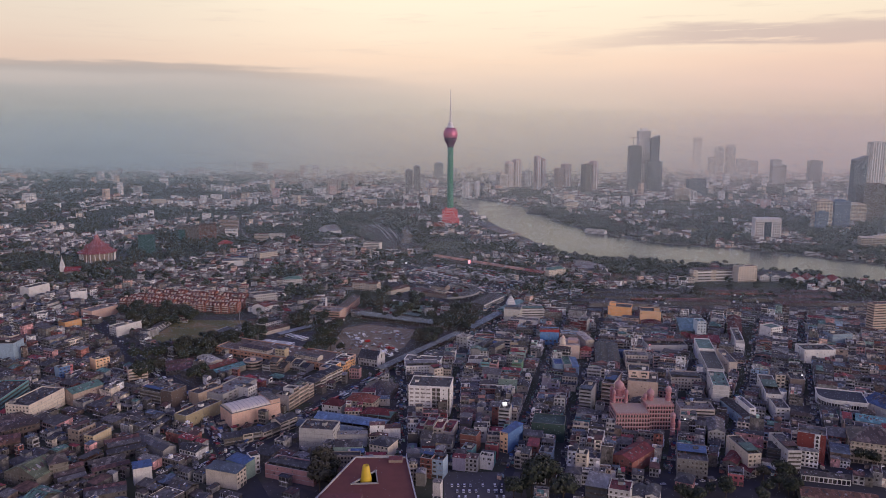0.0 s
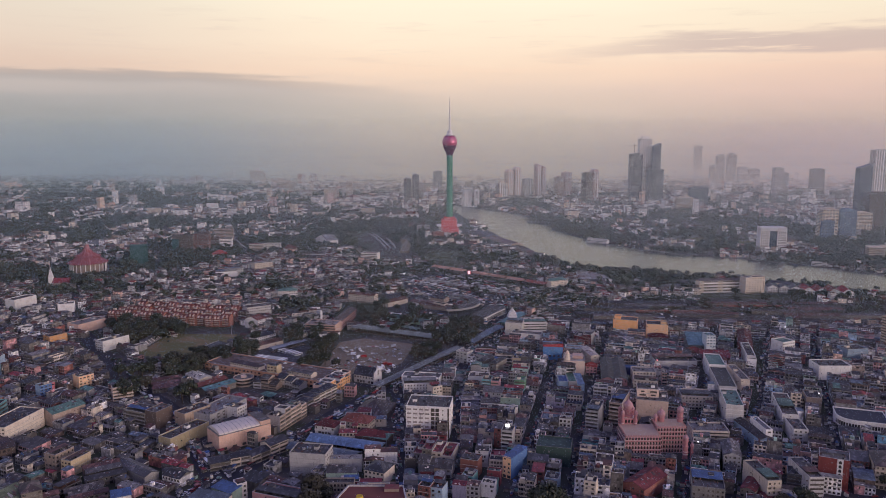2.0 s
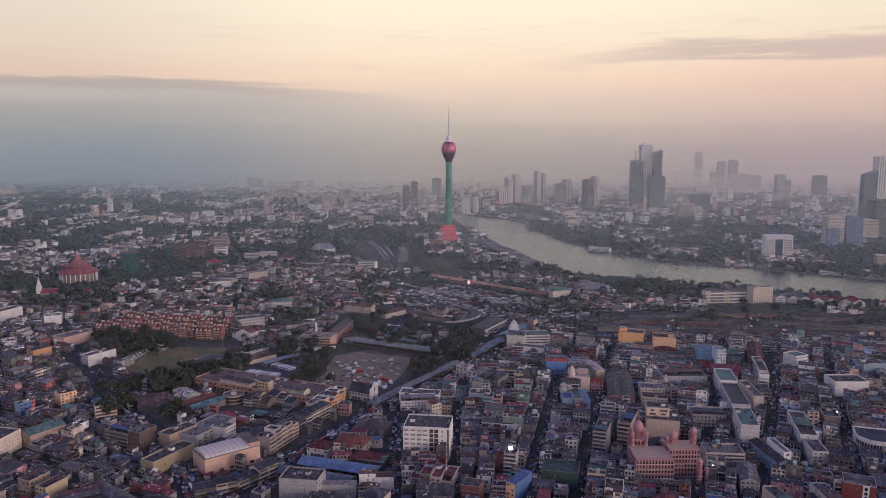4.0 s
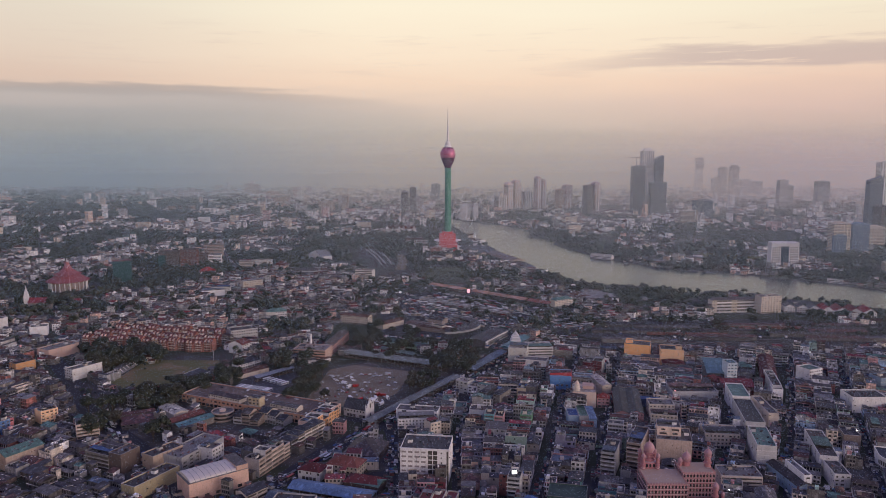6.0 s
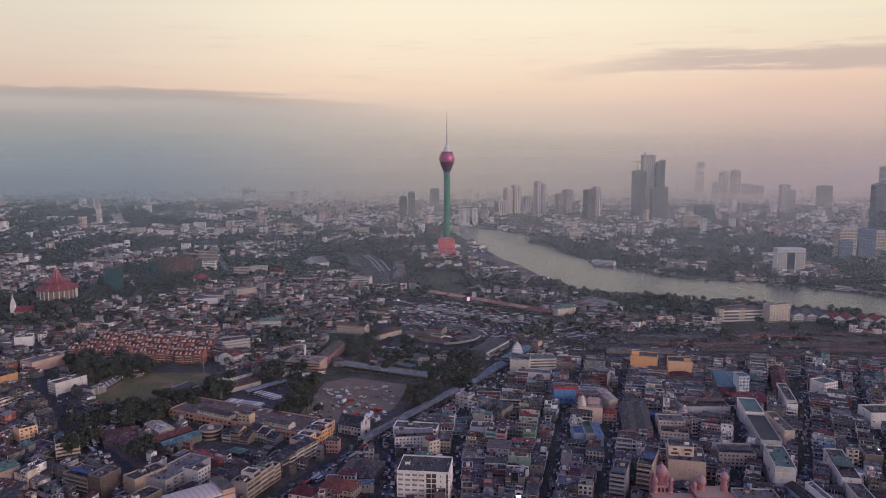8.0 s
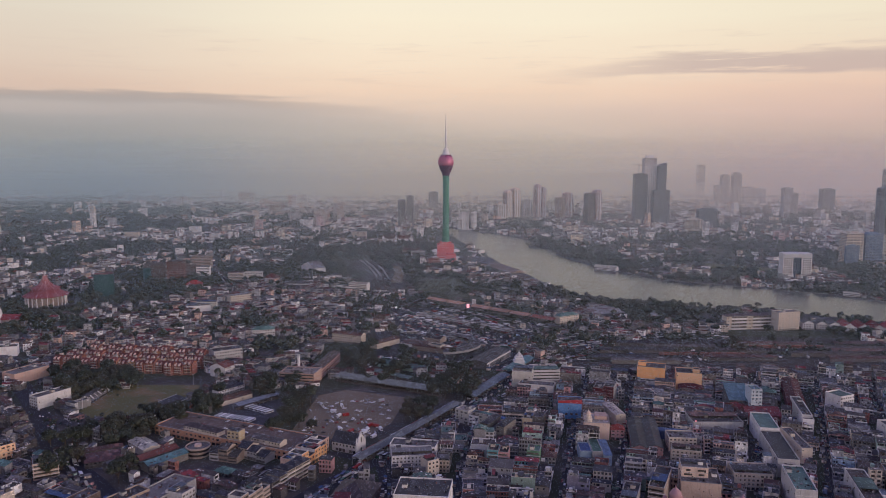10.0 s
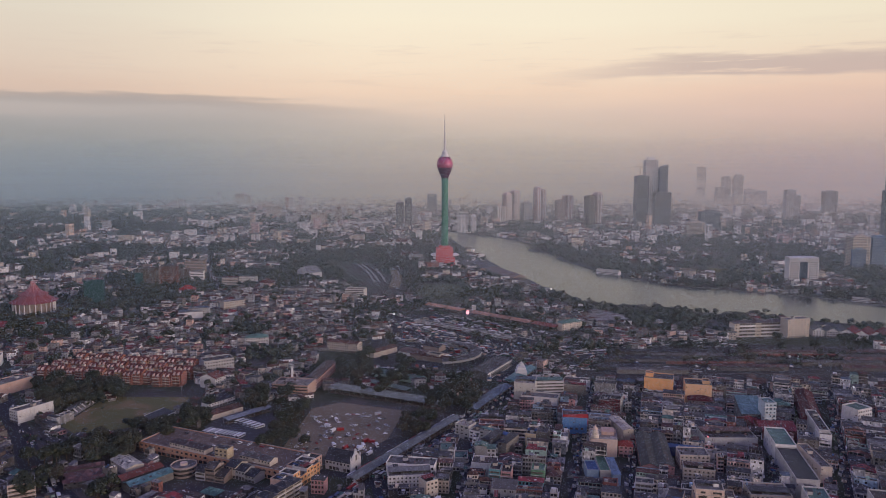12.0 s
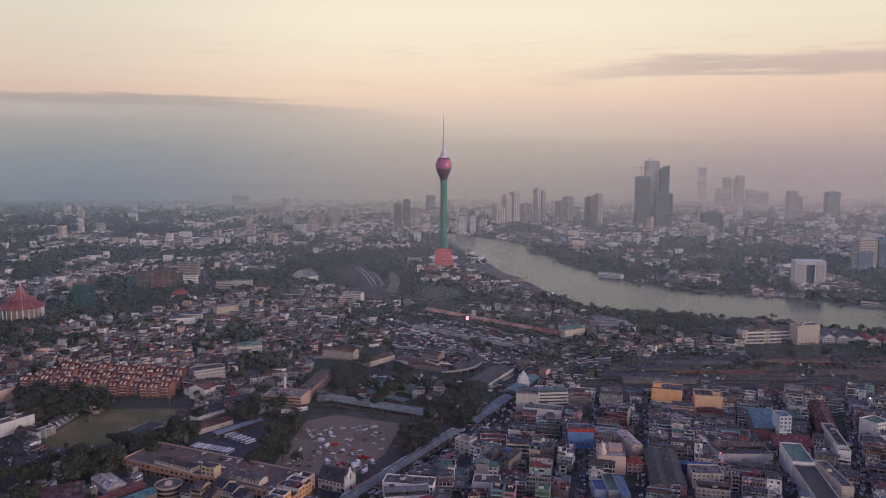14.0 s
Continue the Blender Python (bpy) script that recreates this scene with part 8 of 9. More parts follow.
def grove(cx, cy, rx, ry, n, big=1.0):
    """Separate trees over an oval of the plan."""
    for _ in range(n if cy < 1100 else int(n * (0.8 if cy < 1300 and cx < 120 else 0.4))):
        a, k = grove_rng.uniform(0, 2 * math.pi), math.sqrt(grove_rng.random())
        x, y = cx + rx * k * math.cos(a), cy + ry * k * math.sin(a)
        t = grove_rng.choice(TREES)
        o = copy_thing(t, pose(x, y, 0, 0, 0, grove_rng.uniform(0, 360)))
        o.scale = (big * grove_rng.uniform(0.8, 1.2),) * 3
        take(x - 4, y - 4, 8, 8, 0)


grove(-379, 1009, 23, 49, 16, 1.2)
grove(-274, 858, 25, 29, 20, 1.2)
grove(-308, 795, 14, 28, 9, 1.1)
grove(-240, 770, 10, 16, 4)
grove(-314, 846, 30, 17, 10)
grove(-225, 942, 12, 45, 10)
grove(-134, 939, 14, 46, 9, 1.1)
grove(-149, 1016, 32, 23, 8)
grove(-8, 919, 17, 39, 14)
grove(10, 983, 14, 34, 8)
grove(-85, 1095, 24, 36, 9, 1.0)
grove(-30, 1066, 50, 16, 10, 1.0)
grove(48, 1010, 12, 30, 7)
grove(-20, 1090, 26, 18, 6, 0.9)
grove(42, 1040, 16, 40, 7)
grove(-253, 906, 8, 20, 4)
grove(-126, 870, 26, 12, 6)
grove(-468, 1257, 23, 38, 8)
grove(-363, 1227, 18, 50, 8)
grove(-278, 1277, 23, 48, 8)
grove(225, 1520, 26, 60, 16, 1.1)
grove(400, 1372, 38, 40, 16, 1.3)
grove(717, 1638, 32, 87, 12, 1.1)
grove(499, 1202, 37, 42, 8)
grove(396, 1149, 35, 25, 6)
grove(-597, 1382, 34, 76, 12, 1.2)
grove(-443, 1360, 54, 74, 14)
grove(-518, 1238, 7, 59, 3)
grove(-84, 536, 9, 25, 5, 1.3)
grove(85, 519, 14, 21, 5, 1.5)
grove(62, 516, 6, 14, 2)
grove(263, 520, 10, 11, 4)
grove(75, 1227, 15, 29, 4)
grove(581, 1228, 15, 37, 4, 1.2)
grove(-36, 1228, 15, 58, 3)
grove(-363, 1012, 46, 45, 26, 1.2)
grove(-261, 912, 33, 14, 10)
grove(-175, 981, 20, 25, 8)
grove(-132, 915, 8, 34, 5, 1.1)
grove(-58, 1030, 18, 22, 7)
grove(34, 986, 18, 40, 10)
grove(-70, 1137, 24, 24, 7)
grove(295, 1295, 29, 74, 8)
grove(181, 506, 16, 6, 5, 0.9)
grove(247, 514, 18, 11, 3, 0.8)
grove(202, 518, 12, 10, 3, 0.8)

for gx, gy, rx, ry, n, k in ((230, 1180, 45, 30, 5, 0.8), (330, 1210, 50, 22, 6, 0.8), (450, 1185, 70, 22, 8, 0.8), (560, 1190, 60, 22, 6, 0.8), (660, 1160, 70, 25, 7, 0.9), (60, 1300, 40, 30, 4, 0.9), (0, 1130, 40, 25, 6, 0.9), (-30, 1460, 70, 25, 7, 1.0), (150, 1330, 40, 40, 5, 1.0)):
    grove(gx, gy, rx, ry, n, k)
for k in range(9):
    block("freight_shed", "low dark freight shed beside the tracks", 205 + (k % 3) * 150 + (k // 3) * 22, 1108 + (k // 3) * 36 - (k % 3) * 6, 70 + 9 * (k % 4), 11, 4, -3, "soot", "gable_x", ("tin_dark", "soot", "tin_rust")[k % 3], "none", group="freight sheds")

for k in range(7):
    block("platform_roof", "long low platform roof between the tracks", 230 + (k % 4) * 118 + (k // 4) * 60, 1092 + (k // 4) * 52 + (k % 3) * 13, 84 + 8 * (k % 3), 9, 5, -3.4, "mould", "gable_x", ("asbestos", "tin_rust", "soot", "tin_grey")[k % 4], "none", group="yard platform roofs", small=True)
for gx, gy, rx, ry, n, k in ((265, 545, 26, 5, 5, 0.9), (345, 568, 30, 5, 4, 0.9), (-420, 1045, 24, 14, 6, 1.1)):
    grove(gx, gy, rx, ry, n, k)

# ---- vehicles ----
TYRE = plain("tyre_rubber", (0.02, 0.02, 0.02), 0.9)
CARPAINT = {k: plain("car_paint_" + k, c, 0.3, 0.1, 0.05, 1.0) for k, c in dict(white=(0.85, 0.85, 0.85), silver=(0.5, 0.51, 0.52), red=(0.35, 0.03, 0.03), blue=(0.05, 0.10, 0.28), black=(0.03, 0.03, 0.035), cream=(0.5, 0.42, 0.3)).items()}


def wheel(ob, x, y, r, w):
    s = Shape()
    s.lathe([(r, 0), (r, w)], k=8)
    s.lathe([(r * 0.55, w), (r * 0.5, w + 0.03)], k=5, m=1)
    s.move(pose(x, y, r, 90, 0, 0))
    return s


def wheel_set(ob, xs, ys, r, w):
    every = Shape()
    for x in xs:
        for y in ys:
            q = wheel(ob, x, y, r, w)
            n = len(every.v)
            every.v += q.v; every.f += [tuple(n + i for i in f) for f in q.f]; every.m += q.m
    part("wheel", every, [TYRE, METAL], ob, kind="stuff")


def make_car(colour):
    ob = thing("car", pose(0, 0, -300), colour + " parked car with dark windows", "car", "parked cars")
    s = Shape()
    s.rings([[(0, 0, .35), (4.3, 0, .35), (4.3, 1.7, .35), (0, 1.7, .35)], [(0, 0, .75), (4.3, 0, .75), (4.3, 1.7, .75), (0, 1.7, .75)], [(.1, .08, .95), (4.2, .08, .9), (4.2, 1.62, .9), (.1, 1.62, .95)]], base=True)
    s.box(1.0, .25, 1.38, 2.9, 1.45, 1.45, bottom=True)
    part("body", s, [CARPAINT[colour]], ob)
    s = Shape(); s.rings([[(.45, .12, .95), (3.5, .12, .92), (3.5, 1.58, .92), (.45, 1.58, .95)], [(1.0, .25, 1.39), (2.8, .25, 1.39), (2.8, 1.45, 1.39), (1.0, 1.45, 1.39)]])
    part("window_glass", s, [GLASS_DARK], ob)
    wheel_set(ob, (.8, 3.5), (0.1, 1.8), .32, .2)
    return ob


def make_bus(colour, name="bus", ln=10.5, label="parked city bus with dark windows"):
    ob = thing(name, pose(0, 0, -300), colour + " " + label, name, "parked buses")
    s = Shape()
    s.rings([[(0, 0, .45), (ln, 0, .45), (ln, 2.5, .45), (0, 2.5, .45)], [(0, 0, 2.9), (ln, 0, 2.9), (ln, 2.5, 2.9), (0, 2.5, 2.9)], [(.2, .25, 3.15), (ln - .2, .25, 3.15), (ln - .2, 2.25, 3.15), (.2, 2.25, 3.15)]], base=True)
    part("body", s, [CARPAINT[colour]], ob)
    s = Shape()
    if name == "bus":
        n = int(ln / 1.5)
        for i in range(n):
            for y0, y1 in ((-.03, .0), (2.5, 2.53)):
                s.box(.3 + i * (ln - .6) / n, y0, 1.5, .3 + (i + .85) * (ln - .6) / n, y1, 2.4, bottom=True)
    s.box(-.03, .2, 1.4, 0, 2.3, 2.6, bottom=True); s.box(ln, .2, 1.3, ln + .03, 2.3, 2.6, bottom=True)
    part("window_glass", s, [GLASS_DARK], ob, kind="stuff")
    wheel_set(ob, (ln * .2, ln * .8), (0.15, 2.6), .48, .25)
    return ob


CARS = [make_car(c) for c in ("white", "white", "silver", "black", "red", "white", "white", "silver")]
BUSES = [make_bus(c) for c in ("white", "white", "cream", "red", "silver")]
TRUCKS = [make_bus(c, "truck", 6.5, "covered goods truck") for c in ("red", "white", "silver", "white")]
veh_rng = random.Random(5)
USED = set()


def drive(kind, x, y, rz, z=0.11):
    src = veh_rng.choice(kind)
    m = pose(x, y, z, 0, 0, rz)
    if src not in USED:
        USED.add(src)
        src.matrix_basis = m
        return src
    return copy_thing(src, m)


for k in range(10):
    drive(BUSES[:2] + BUSES[4:], -207 + k * 3.9, 905 - k * 1.6, 62)
for k in range(6):
    drive(BUSES[:2] + BUSES[4:], -184 + k * 4.6, 932 - k * 3.4, 48)
for k in range(13):
    u = k / 13 + veh_rng.uniform(0, 0.03)
    drive(veh_rng.choice([BUSES, TRUCKS]), -62 + 92 * u, 800 + 145 * u, 57 + veh_rng.uniform(-3, 3))
for row in range(4):
    for k in range(9):
        u = k / 9 + veh_rng.uniform(0, 0.05)
        drive(BUSES, -22 + 140 * u + row * 9, 1380 - 128 * u + row * 9, -42)
for k in range(34):
    a = radians(veh_rng.uniform(-85, 50))
    rr = veh_rng.choice([22, 29, 45])
    drive(BUSES, 18 + rr * math.cos(a), 1192 + rr * math.sin(a), math.degrees(a) + 15)
for _ in range(88):
    u, v = veh_rng.random() ** 1.3, veh_rng.random()
    drive(veh_rng.choice([CARS, CARS, CARS, CARS, CARS, CARS, TRUCKS]), -118 + 80 * v, 862 + 95 * u, veh_rng.choice([20, 60, 110, -30]))
for _ in range(5):
    drive(TRUCKS, veh_rng.uniform(-70, -35), veh_rng.uniform(842, 880), veh_rng.choice([55, 60, -20]))
for k in range(26):
    a, b = (veh_rng.uniform(6, 150), veh_rng.choice([5, 5, 20, 33, 35]))
    drive(CARS, DECK[0] + a * math.cos(DECK[2]) - b * math.sin(DECK[2]), DECK[1] + a * math.sin(DECK[2]) + b * math.cos(DECK[2]), math.degrees(DECK[2]) + veh_rng.choice([0, 90]), 8.02)
for row in range(6):
    for k in range(9):
        if veh_rng.random() < 0.8:
            drive(CARS[:3] + CARS[5:], 14 + k * 4.6 + (row % 2), 486 + row * 9, 90 + veh_rng.uniform(-4, 4))
for _ in range(44):
    u, v = veh_rng.random(), veh_rng.random()
    drive(BUSES, -50 + 95 * u + 30 * v, 1390 - 110 * u - 40 * v, veh_rng.choice([-42, -40, 48, 20])) if v > 0.3 else drive(BUSES, -45 + 120 * u, 1262 + 50 * v - 60 * u, -38)
STREETS = [((-190, 560), (-110, 690)), ((-330, 845), (-170, 600)), ((-36, 700), (-31, 740)), ((-110, 690), (-44, 800)), ((110, 1052), (500, 1048)), ((-300, 1490), (-90, 1412)), ((150, 528), (430, 572)), ((14, 570), (40, 833)), ((62, 575), (126, 809)), ((110, 590), (156, 755)), ((-22, 560), (-30, 760)), ((222, 655), (300, 830)), ((285, 676), (380, 870))]
for a, b in STREETS:
    ln = math.hypot(b[0] - a[0], b[1] - a[1])
    rz = math.degrees(math.atan2(b[1] - a[1], b[0] - a[0]))
    for k in range(int(ln / 10)):
        if veh_rng.random() < (0.75 if a[0] < -30 or a[1] > 1000 or a[1] < 530 else 0.3):
            u = (k + veh_rng.random() * 0.6) * 10 / ln
            off = veh_rng.choice([-3.0, 1.2])
            drive(veh_rng.choice([CARS, CARS, TRUCKS, BUSES]) if ln > 120 and a[0] < 80 and a[1] > 600 else CARS, a[0] + (b[0] - a[0]) * u - math.sin(radians(rz)) * off, a[1] + (b[1] - a[1]) * u + math.cos(radians(rz)) * off, rz + veh_rng.choice([0, 0, 2]))


def coach_train(pts, n, wall="pale_grey", label="pale railway coach standing on the sidings"):
    line = spline(pts, 12)
    for k in range(n):
        p, q = line[k], line[k + 1]
        ln, rz = (q - p).length - 1.0, math.degrees(math.atan2(q.y - p.y, q.x - p.x))
        ob = thing("railway_coach", pose(p.x, p.y, 0.2, 0, 0, rz), label, "railway coach", "coaches on the sidings")
        s = Shape(); s.rings([[(0, 0, .9), (ln, 0, .9), (ln, 2.8, .9), (0, 2.8, .9)], [(0, 0, 3.2), (ln, 0, 3.2), (ln, 2.8, 3.2), (0, 2.8, 3.2)], [(0, .7, 3.9), (ln, .7, 3.9), (ln, 2.1, 3.9), (0, 2.1, 3.9)]], base=True)
        part("body", s, [paint(wall)], ob)
        s = Shape(); s.box(.8, -.04, 2, ln - .8, 0, 2.8, bottom=True); s.box(.8, 2.8, 2, ln - .8, 2.84, 2.8, bottom=True)
        part("glazing", s, [GLASS_DARK], ob)
        s = Shape(); s.box(1.5, .5, 0, 4, 2.3, .9); s.box(ln - 4, .5, 0, ln - 1.5, 2.3, .9)
        part("bogie", s, [TYRE], ob)


coach_train([(-100, 1735), (-128, 1880), (-158, 1985)], 23)
coach_train([(-93, 1750), (-120, 1885), (-148, 1985)], 23)
coach_train([(-80, 1745), (-94, 1834), (-116, 1925)], 20)
coach_train([(300, 1128), (420, 1124), (520, 1118)], 11, "terracotta", "rust red railway coach standing in the yard")
coach_train([(430, 1162), (540, 1158), (640, 1152)], 11, "terracotta", "rust red railway coach standing in the yard")
coach_train([(520, 1100), (620, 1094), (720, 1088)], 11, "terracotta", "rust red railway coach standing in the yard")


def lit_sign(x, y, z, w, h, colour, power):
    ob = thing("led_sign", pose(x, y, 0), "small glowing advertising screen on a post", "sign")
    s = Shape(); s.box(-0.2, 0.1, 0, 0.2, 0.4, z)
    part("post", s, [METAL], ob)
    m = bpy.data.materials.new("lit_screen")
    m.use_nodes = True
    b = m.node_tree.nodes["Principled BSDF"]
    b.inputs["Emission Color"].default_value, b.inputs["Emission Strength"].default_value = (*colour, 1), power
    s = Shape(); s.box(-w / 2, -0.1, z, w / 2, 0.3, z + h, bottom=True)
    part("screen", s, [m], ob, "glowing screen")


lit_sign(68, 1405, 6, 4.5, 6, (1.0, 0.25, 0.3), 1.6)
lit_sign(62.6, 636.0, 23.6, 3.4, 2.6, (0.9, 0.95, 1.0), 2.2)
lit_sign(-50, 1415, 4, 3.5, 2.5, (0.9, 0.95, 1.0), 1.4)
lit_sign(279.2, 683.6, 5, 0.9, 5.0, (1.0, 0.12, 0.14), 1.1)
lit_sign(281.2, 643.0, 4, 0.7, 8.0, (1.0, 0.12, 0.14), 0.8)


def street_lamp(x, y, z, colour, power):
    ob = thing("street_lamp", pose(x, y, 0), "slim street lamp with a glowing head", "street lamp")
    s = Shape(); s.lathe([(0.14, 0), (0.09, z)], k=6)
    part("post", s, [METAL], ob)
    s = Shape(); s.lathe([(0.2, z - 0.1), (0.75, z + 0.3), (0.7, z + 0.9), (0.2, z + 1.2)], k=8)
    m = bpy.data.materials.new("lamp_glow")
    m.use_nodes = True
    b = m.node_tree.nodes["Principled BSDF"]
    b.inputs["Emission Color"].default_value, b.inputs["Emission Strength"].default_value = (*colour, 1), power
    part("head", s, [m], ob, "glowing lamp head")


for x, y, z, c, p in ((451, 979, 17, (1.0, 0.97, 0.92), 3.0), (251, 855, 12, (1.0, 0.08, 0.06), 2.0), (97, 1949, 14, (1.0, 0.95, 0.9), 3.0), (219.7, 632, 11, (1.0, 0.95, 0.9), 1.6), (372, 736.6, 15, (1.0, 0.95, 0.9), 1.6)):
    street_lamp(x, y, z, c, p)

# ---- ordinary buildings filling the blocks ----
fill_rng = random.Random(21)
LOTS = []


def lay_blocks(rz, us, vs, street, inside, lot=(5.0, 12.0), deep=15):
    """Lots back to back in the blocks between the streets of a turned grid."""
    c, s = math.cos(radians(rz)), math.sin(radians(rz))
    for u0, u1 in zip(us, us[1:]):
        for v0, v1 in zip(vs, vs[1:]):
            a, b = u0 + street / 2, u1 - street / 2
            rows = max(2, round((b - a) / deep))
            for k in range(rows):
                p, q = a + (b - a) * k / rows, a + (b - a) * (k + 1) / rows
                v = v0 + street / 2
                while v < v1 - street / 2 - 4:
                    w = min(fill_rng.uniform(*lot) * (1.7 if fill_rng.random() < 0.12 else 1), v1 - street / 2 - v)
                    d = (q - p) - fill_rng.choice([0, 0, 0.6, 2.0, 4.0])
                    x, y = c * p - s * v, s * p + c * v
                    if inside(x, y) and inside(c * q - s * v, s * q + c * v):
                        for dd in (d, d * 0.55):
                            if vacant(x, y, dd, w - 0.4, rz, 0.06):
                                LOTS.append((x, y, dd, w - 0.15, rz, "l" if k == 0 else ("r" if k == rows - 1 else "")))
                                take(x, y, dd, w - 0.4, rz)
                                break
                    v += w


def inside_a(x, y):
    edge = -98 if y < 780 else -47 + (y - 796) * 0.663 + 14
    return 455 < y < (1040 if x < 700 else 1000) and x > edge and abs(x) < 0.62 * y + 30


def inside_b(x, y):
    edge = -98 if y < 780 else (-130 if y < 870 else -215)
    return 455 < y < 1130 and x < edge and abs(x) < 0.62 * y + 30




def lane_at(lane, y):
    for (x0, y0), (x1, y1) in zip(lane, lane[1:]):
        if y < y1:
            break
    return x0 + (x1 - x0) * (y - y0) / (y1 - y0), math.degrees(math.atan2(x1 - x0, y1 - y0))


def lay_strip(a, b, inside, lot=(5.0, 11.0), street=3.2, deep=20):
    """Lots back to back between two streets, their fronts to the street, with a cross lane now and then."""
    mid = lane_at(a, 750)[0], lane_at(b, 750)[0]
    rows = max(2, round((mid[1] - mid[0]) / deep))
    for k in range(rows):
        y, lane = 456.0 + fill_rng.uniform(0, 10), fill_rng.uniform(50, 90)
        while y < 1045:
            w = fill_rng.uniform(*lot) * (1.8 if fill_rng.random() < 0.12 else 1)
            (xa, ra), (xb, rb) = lane_at(a, y), lane_at(b, y)
            xa, xb = xa + street, xb - street
            x, rz = xa + (xb - xa) * k / rows, -(ra + (rb - ra) * (k + 0.5) / rows)
            d = (xb - xa) / rows * math.cos(radians(rz)) - fill_rng.choice([0, 0, 0, 0.5, 1.5, 3.5])
            if d > 5 and inside(x, y) and inside(x + d, y):
                for dd in (d, d * 0.6):
                    if vacant(x, y, dd, w - 0.3, rz, 0.16):
                        LOTS.append((x, y, dd, w - 0.1, rz, "l" if k == 0 else ("r" if k == rows - 1 else "")))
                        take(x, y, dd, w - 0.3, rz)
                        break
            y += w * math.cos(radians(rz))
            lane -= w
            if lane < 0:
                y, lane = y + 3.5, fill_rng.uniform(70, 120)


for a, b in zip([[(-110, 455), (-108, 700), (-40, 1000)]] + LANES, LANES + [[(640, 620), (760, 830), (900, 1020)]]):
    lay_strip(a, b, inside_a)
lay_blocks(-27, [-1250, -1130, -1010, -935, -860, -785, -710, -635, -560, -485, -410, -335, -260, -185], [-60, 40, 130, 220, 310, 400, 490, 580, 670, 760, 850, 950], 5.0, inside_b, (5.5, 15), 17)


def infill(n, rz, inside):
    """Lean-tos, huts and small houses in the gaps that the lots leave."""
    for _ in range(n):
        y = fill_rng.uniform(460, 1120)
        x = fill_rng.uniform(-1, 1) * (0.6 * y + 20)
        w, d = fill_rng.uniform(4, 11), fill_rng.uniform(4, 9)
        if inside(x, y) and vacant(x, y, w, d, rz, 0.04):
            LOTS.append((x, y, w, d, rz, fill_rng.choice(["l", "r", ""])))
            take(x, y, w, d, rz)


infill(7000, -12, inside_a)
infill(9000, -27, inside_b)
LOTS.sort(key=lambda l: abs(l[0]) * 0.8 + abs(l[1] - 690))
WALLS = ["white", "cream", "pale_grey", "grey", "concrete", "white", "white", "mould", "soot", "cream", "concrete", "pale_grey", "rose", "peach", "white", "pale_grey", "teal", "terracotta", "mint", "white", "pale_grey", "slate", "soot", "lilac", "brick", "cream"]
OLD_WALLS = ["mould", "soot", "concrete", "grey", "soot", "rose", "mould", "pale_grey", "terracotta", "soot", "grey", "brown", "cream", "mould"]
TOPS = ["tin_grey", "tin_rust", "asbestos", "tin_brown", "tin_dark", "slab", "tin_bluegrey", "soot", "tile_brown", "tin_red", "tin_green", "tin_grey", "slab", "tin_rust", "slab_pale", "tar", "tin_pale", "slab"]
DARK_TOPS = ["tin_brown", "tin_rust", "tin_dark", "tile_brown", "soot", "tin_grey", "tin_brown", "tar", "asbestos", "tin_rust", "slab", "tin_green"]
CLOTHS = ["tin_rust", "tin_grey", "tin_blue", "tin_grey", "tin_green", "tin_red", "asbestos", "tin_pale", "soot"]
WORDS = {"tin_grey": "grey sheet", "tin_rust": "rusty sheet", "asbestos": "grey corrugated", "tin_brown": "brown sheet", "tin_dark": "dark sheet", "tin_pale": "pale sheet", "tin_bluegrey": "blue grey sheet", "soot": "sooty",
         "tile_brown": "brown tiled", "tin_red": "red sheet", "tin_green": "green sheet", "slab": "concrete", "tar": "dark flat", "slab_pale": "pale concrete"}
NEAR = 232
clutter_mix = islands("roof_odds", [TIN[k] for k in "slab_pale tin_rust tin_dark tin_pale slab tin_blue tin_grey tile_brown soot".split()] + [PAINT["white"], PAINT["pale_grey"], PAINT["cream"]], 0.8, 0.3)


def storeys(x, y):
    """Storeys of an ordinary building: taller and lower stretches of street, with a few that stand out."""
    k = (2.75 if x > -100 else 1.6) + (1.4 if x > -100 else 1.0) * noise.noise((x / 70, y / 70, 2.0)) + fill_rng.gauss(0, 0.55) + (2 if fill_rng.random() < 0.05 else 0)
    return max(1, min(6, round(k)))



for x, y, w, d, rz, street in LOTS[:NEAR]:
    fl = storeys(x, y)
    wall, top = fill_rng.choice(WALLS if x > -100 else OLD_WALLS), fill_rng.choice(TOPS if x > -100 else DARK_TOPS)
    lot = Lot()
    massing(fill_rng, w, d, fl, street, lot)
    name = "warehouse" if w * d > 280 else ("shop_house" if fl < 4 else "tenement")
    ob = thing(name, pose(x, y, 0, 0, 0, rz), f"{wall.replace('_', ' ')} walled {('one', 'two', 'three', 'four', 'five', 'six')[fl - 1]} storey building with {WORDS[top]} roofs", "building")
    trim, cloth = paint(fill_rng.choice(["white", "cream", "pale_grey", "grey"])), roofing(fill_rng.choice(CLOTHS))
    looks = {"wall": paint(wall), "roof": roofing(top), "glazing": GLASS_DARK, "balcony": trim, "slab_edge": trim, "stair_house": trim, "water_tank": BLACKTANK, "roof_shelter": cloth, "roof_clutter": clutter_mix}
    for key, shapes in lot.kinds.items():
        for q in shapes:
            q.m = [0] * len(q.f)
            part(key, q, [looks[key]], ob, kind="stuff" if key in ("glazing", "roof_clutter", "slab_edge") else "")


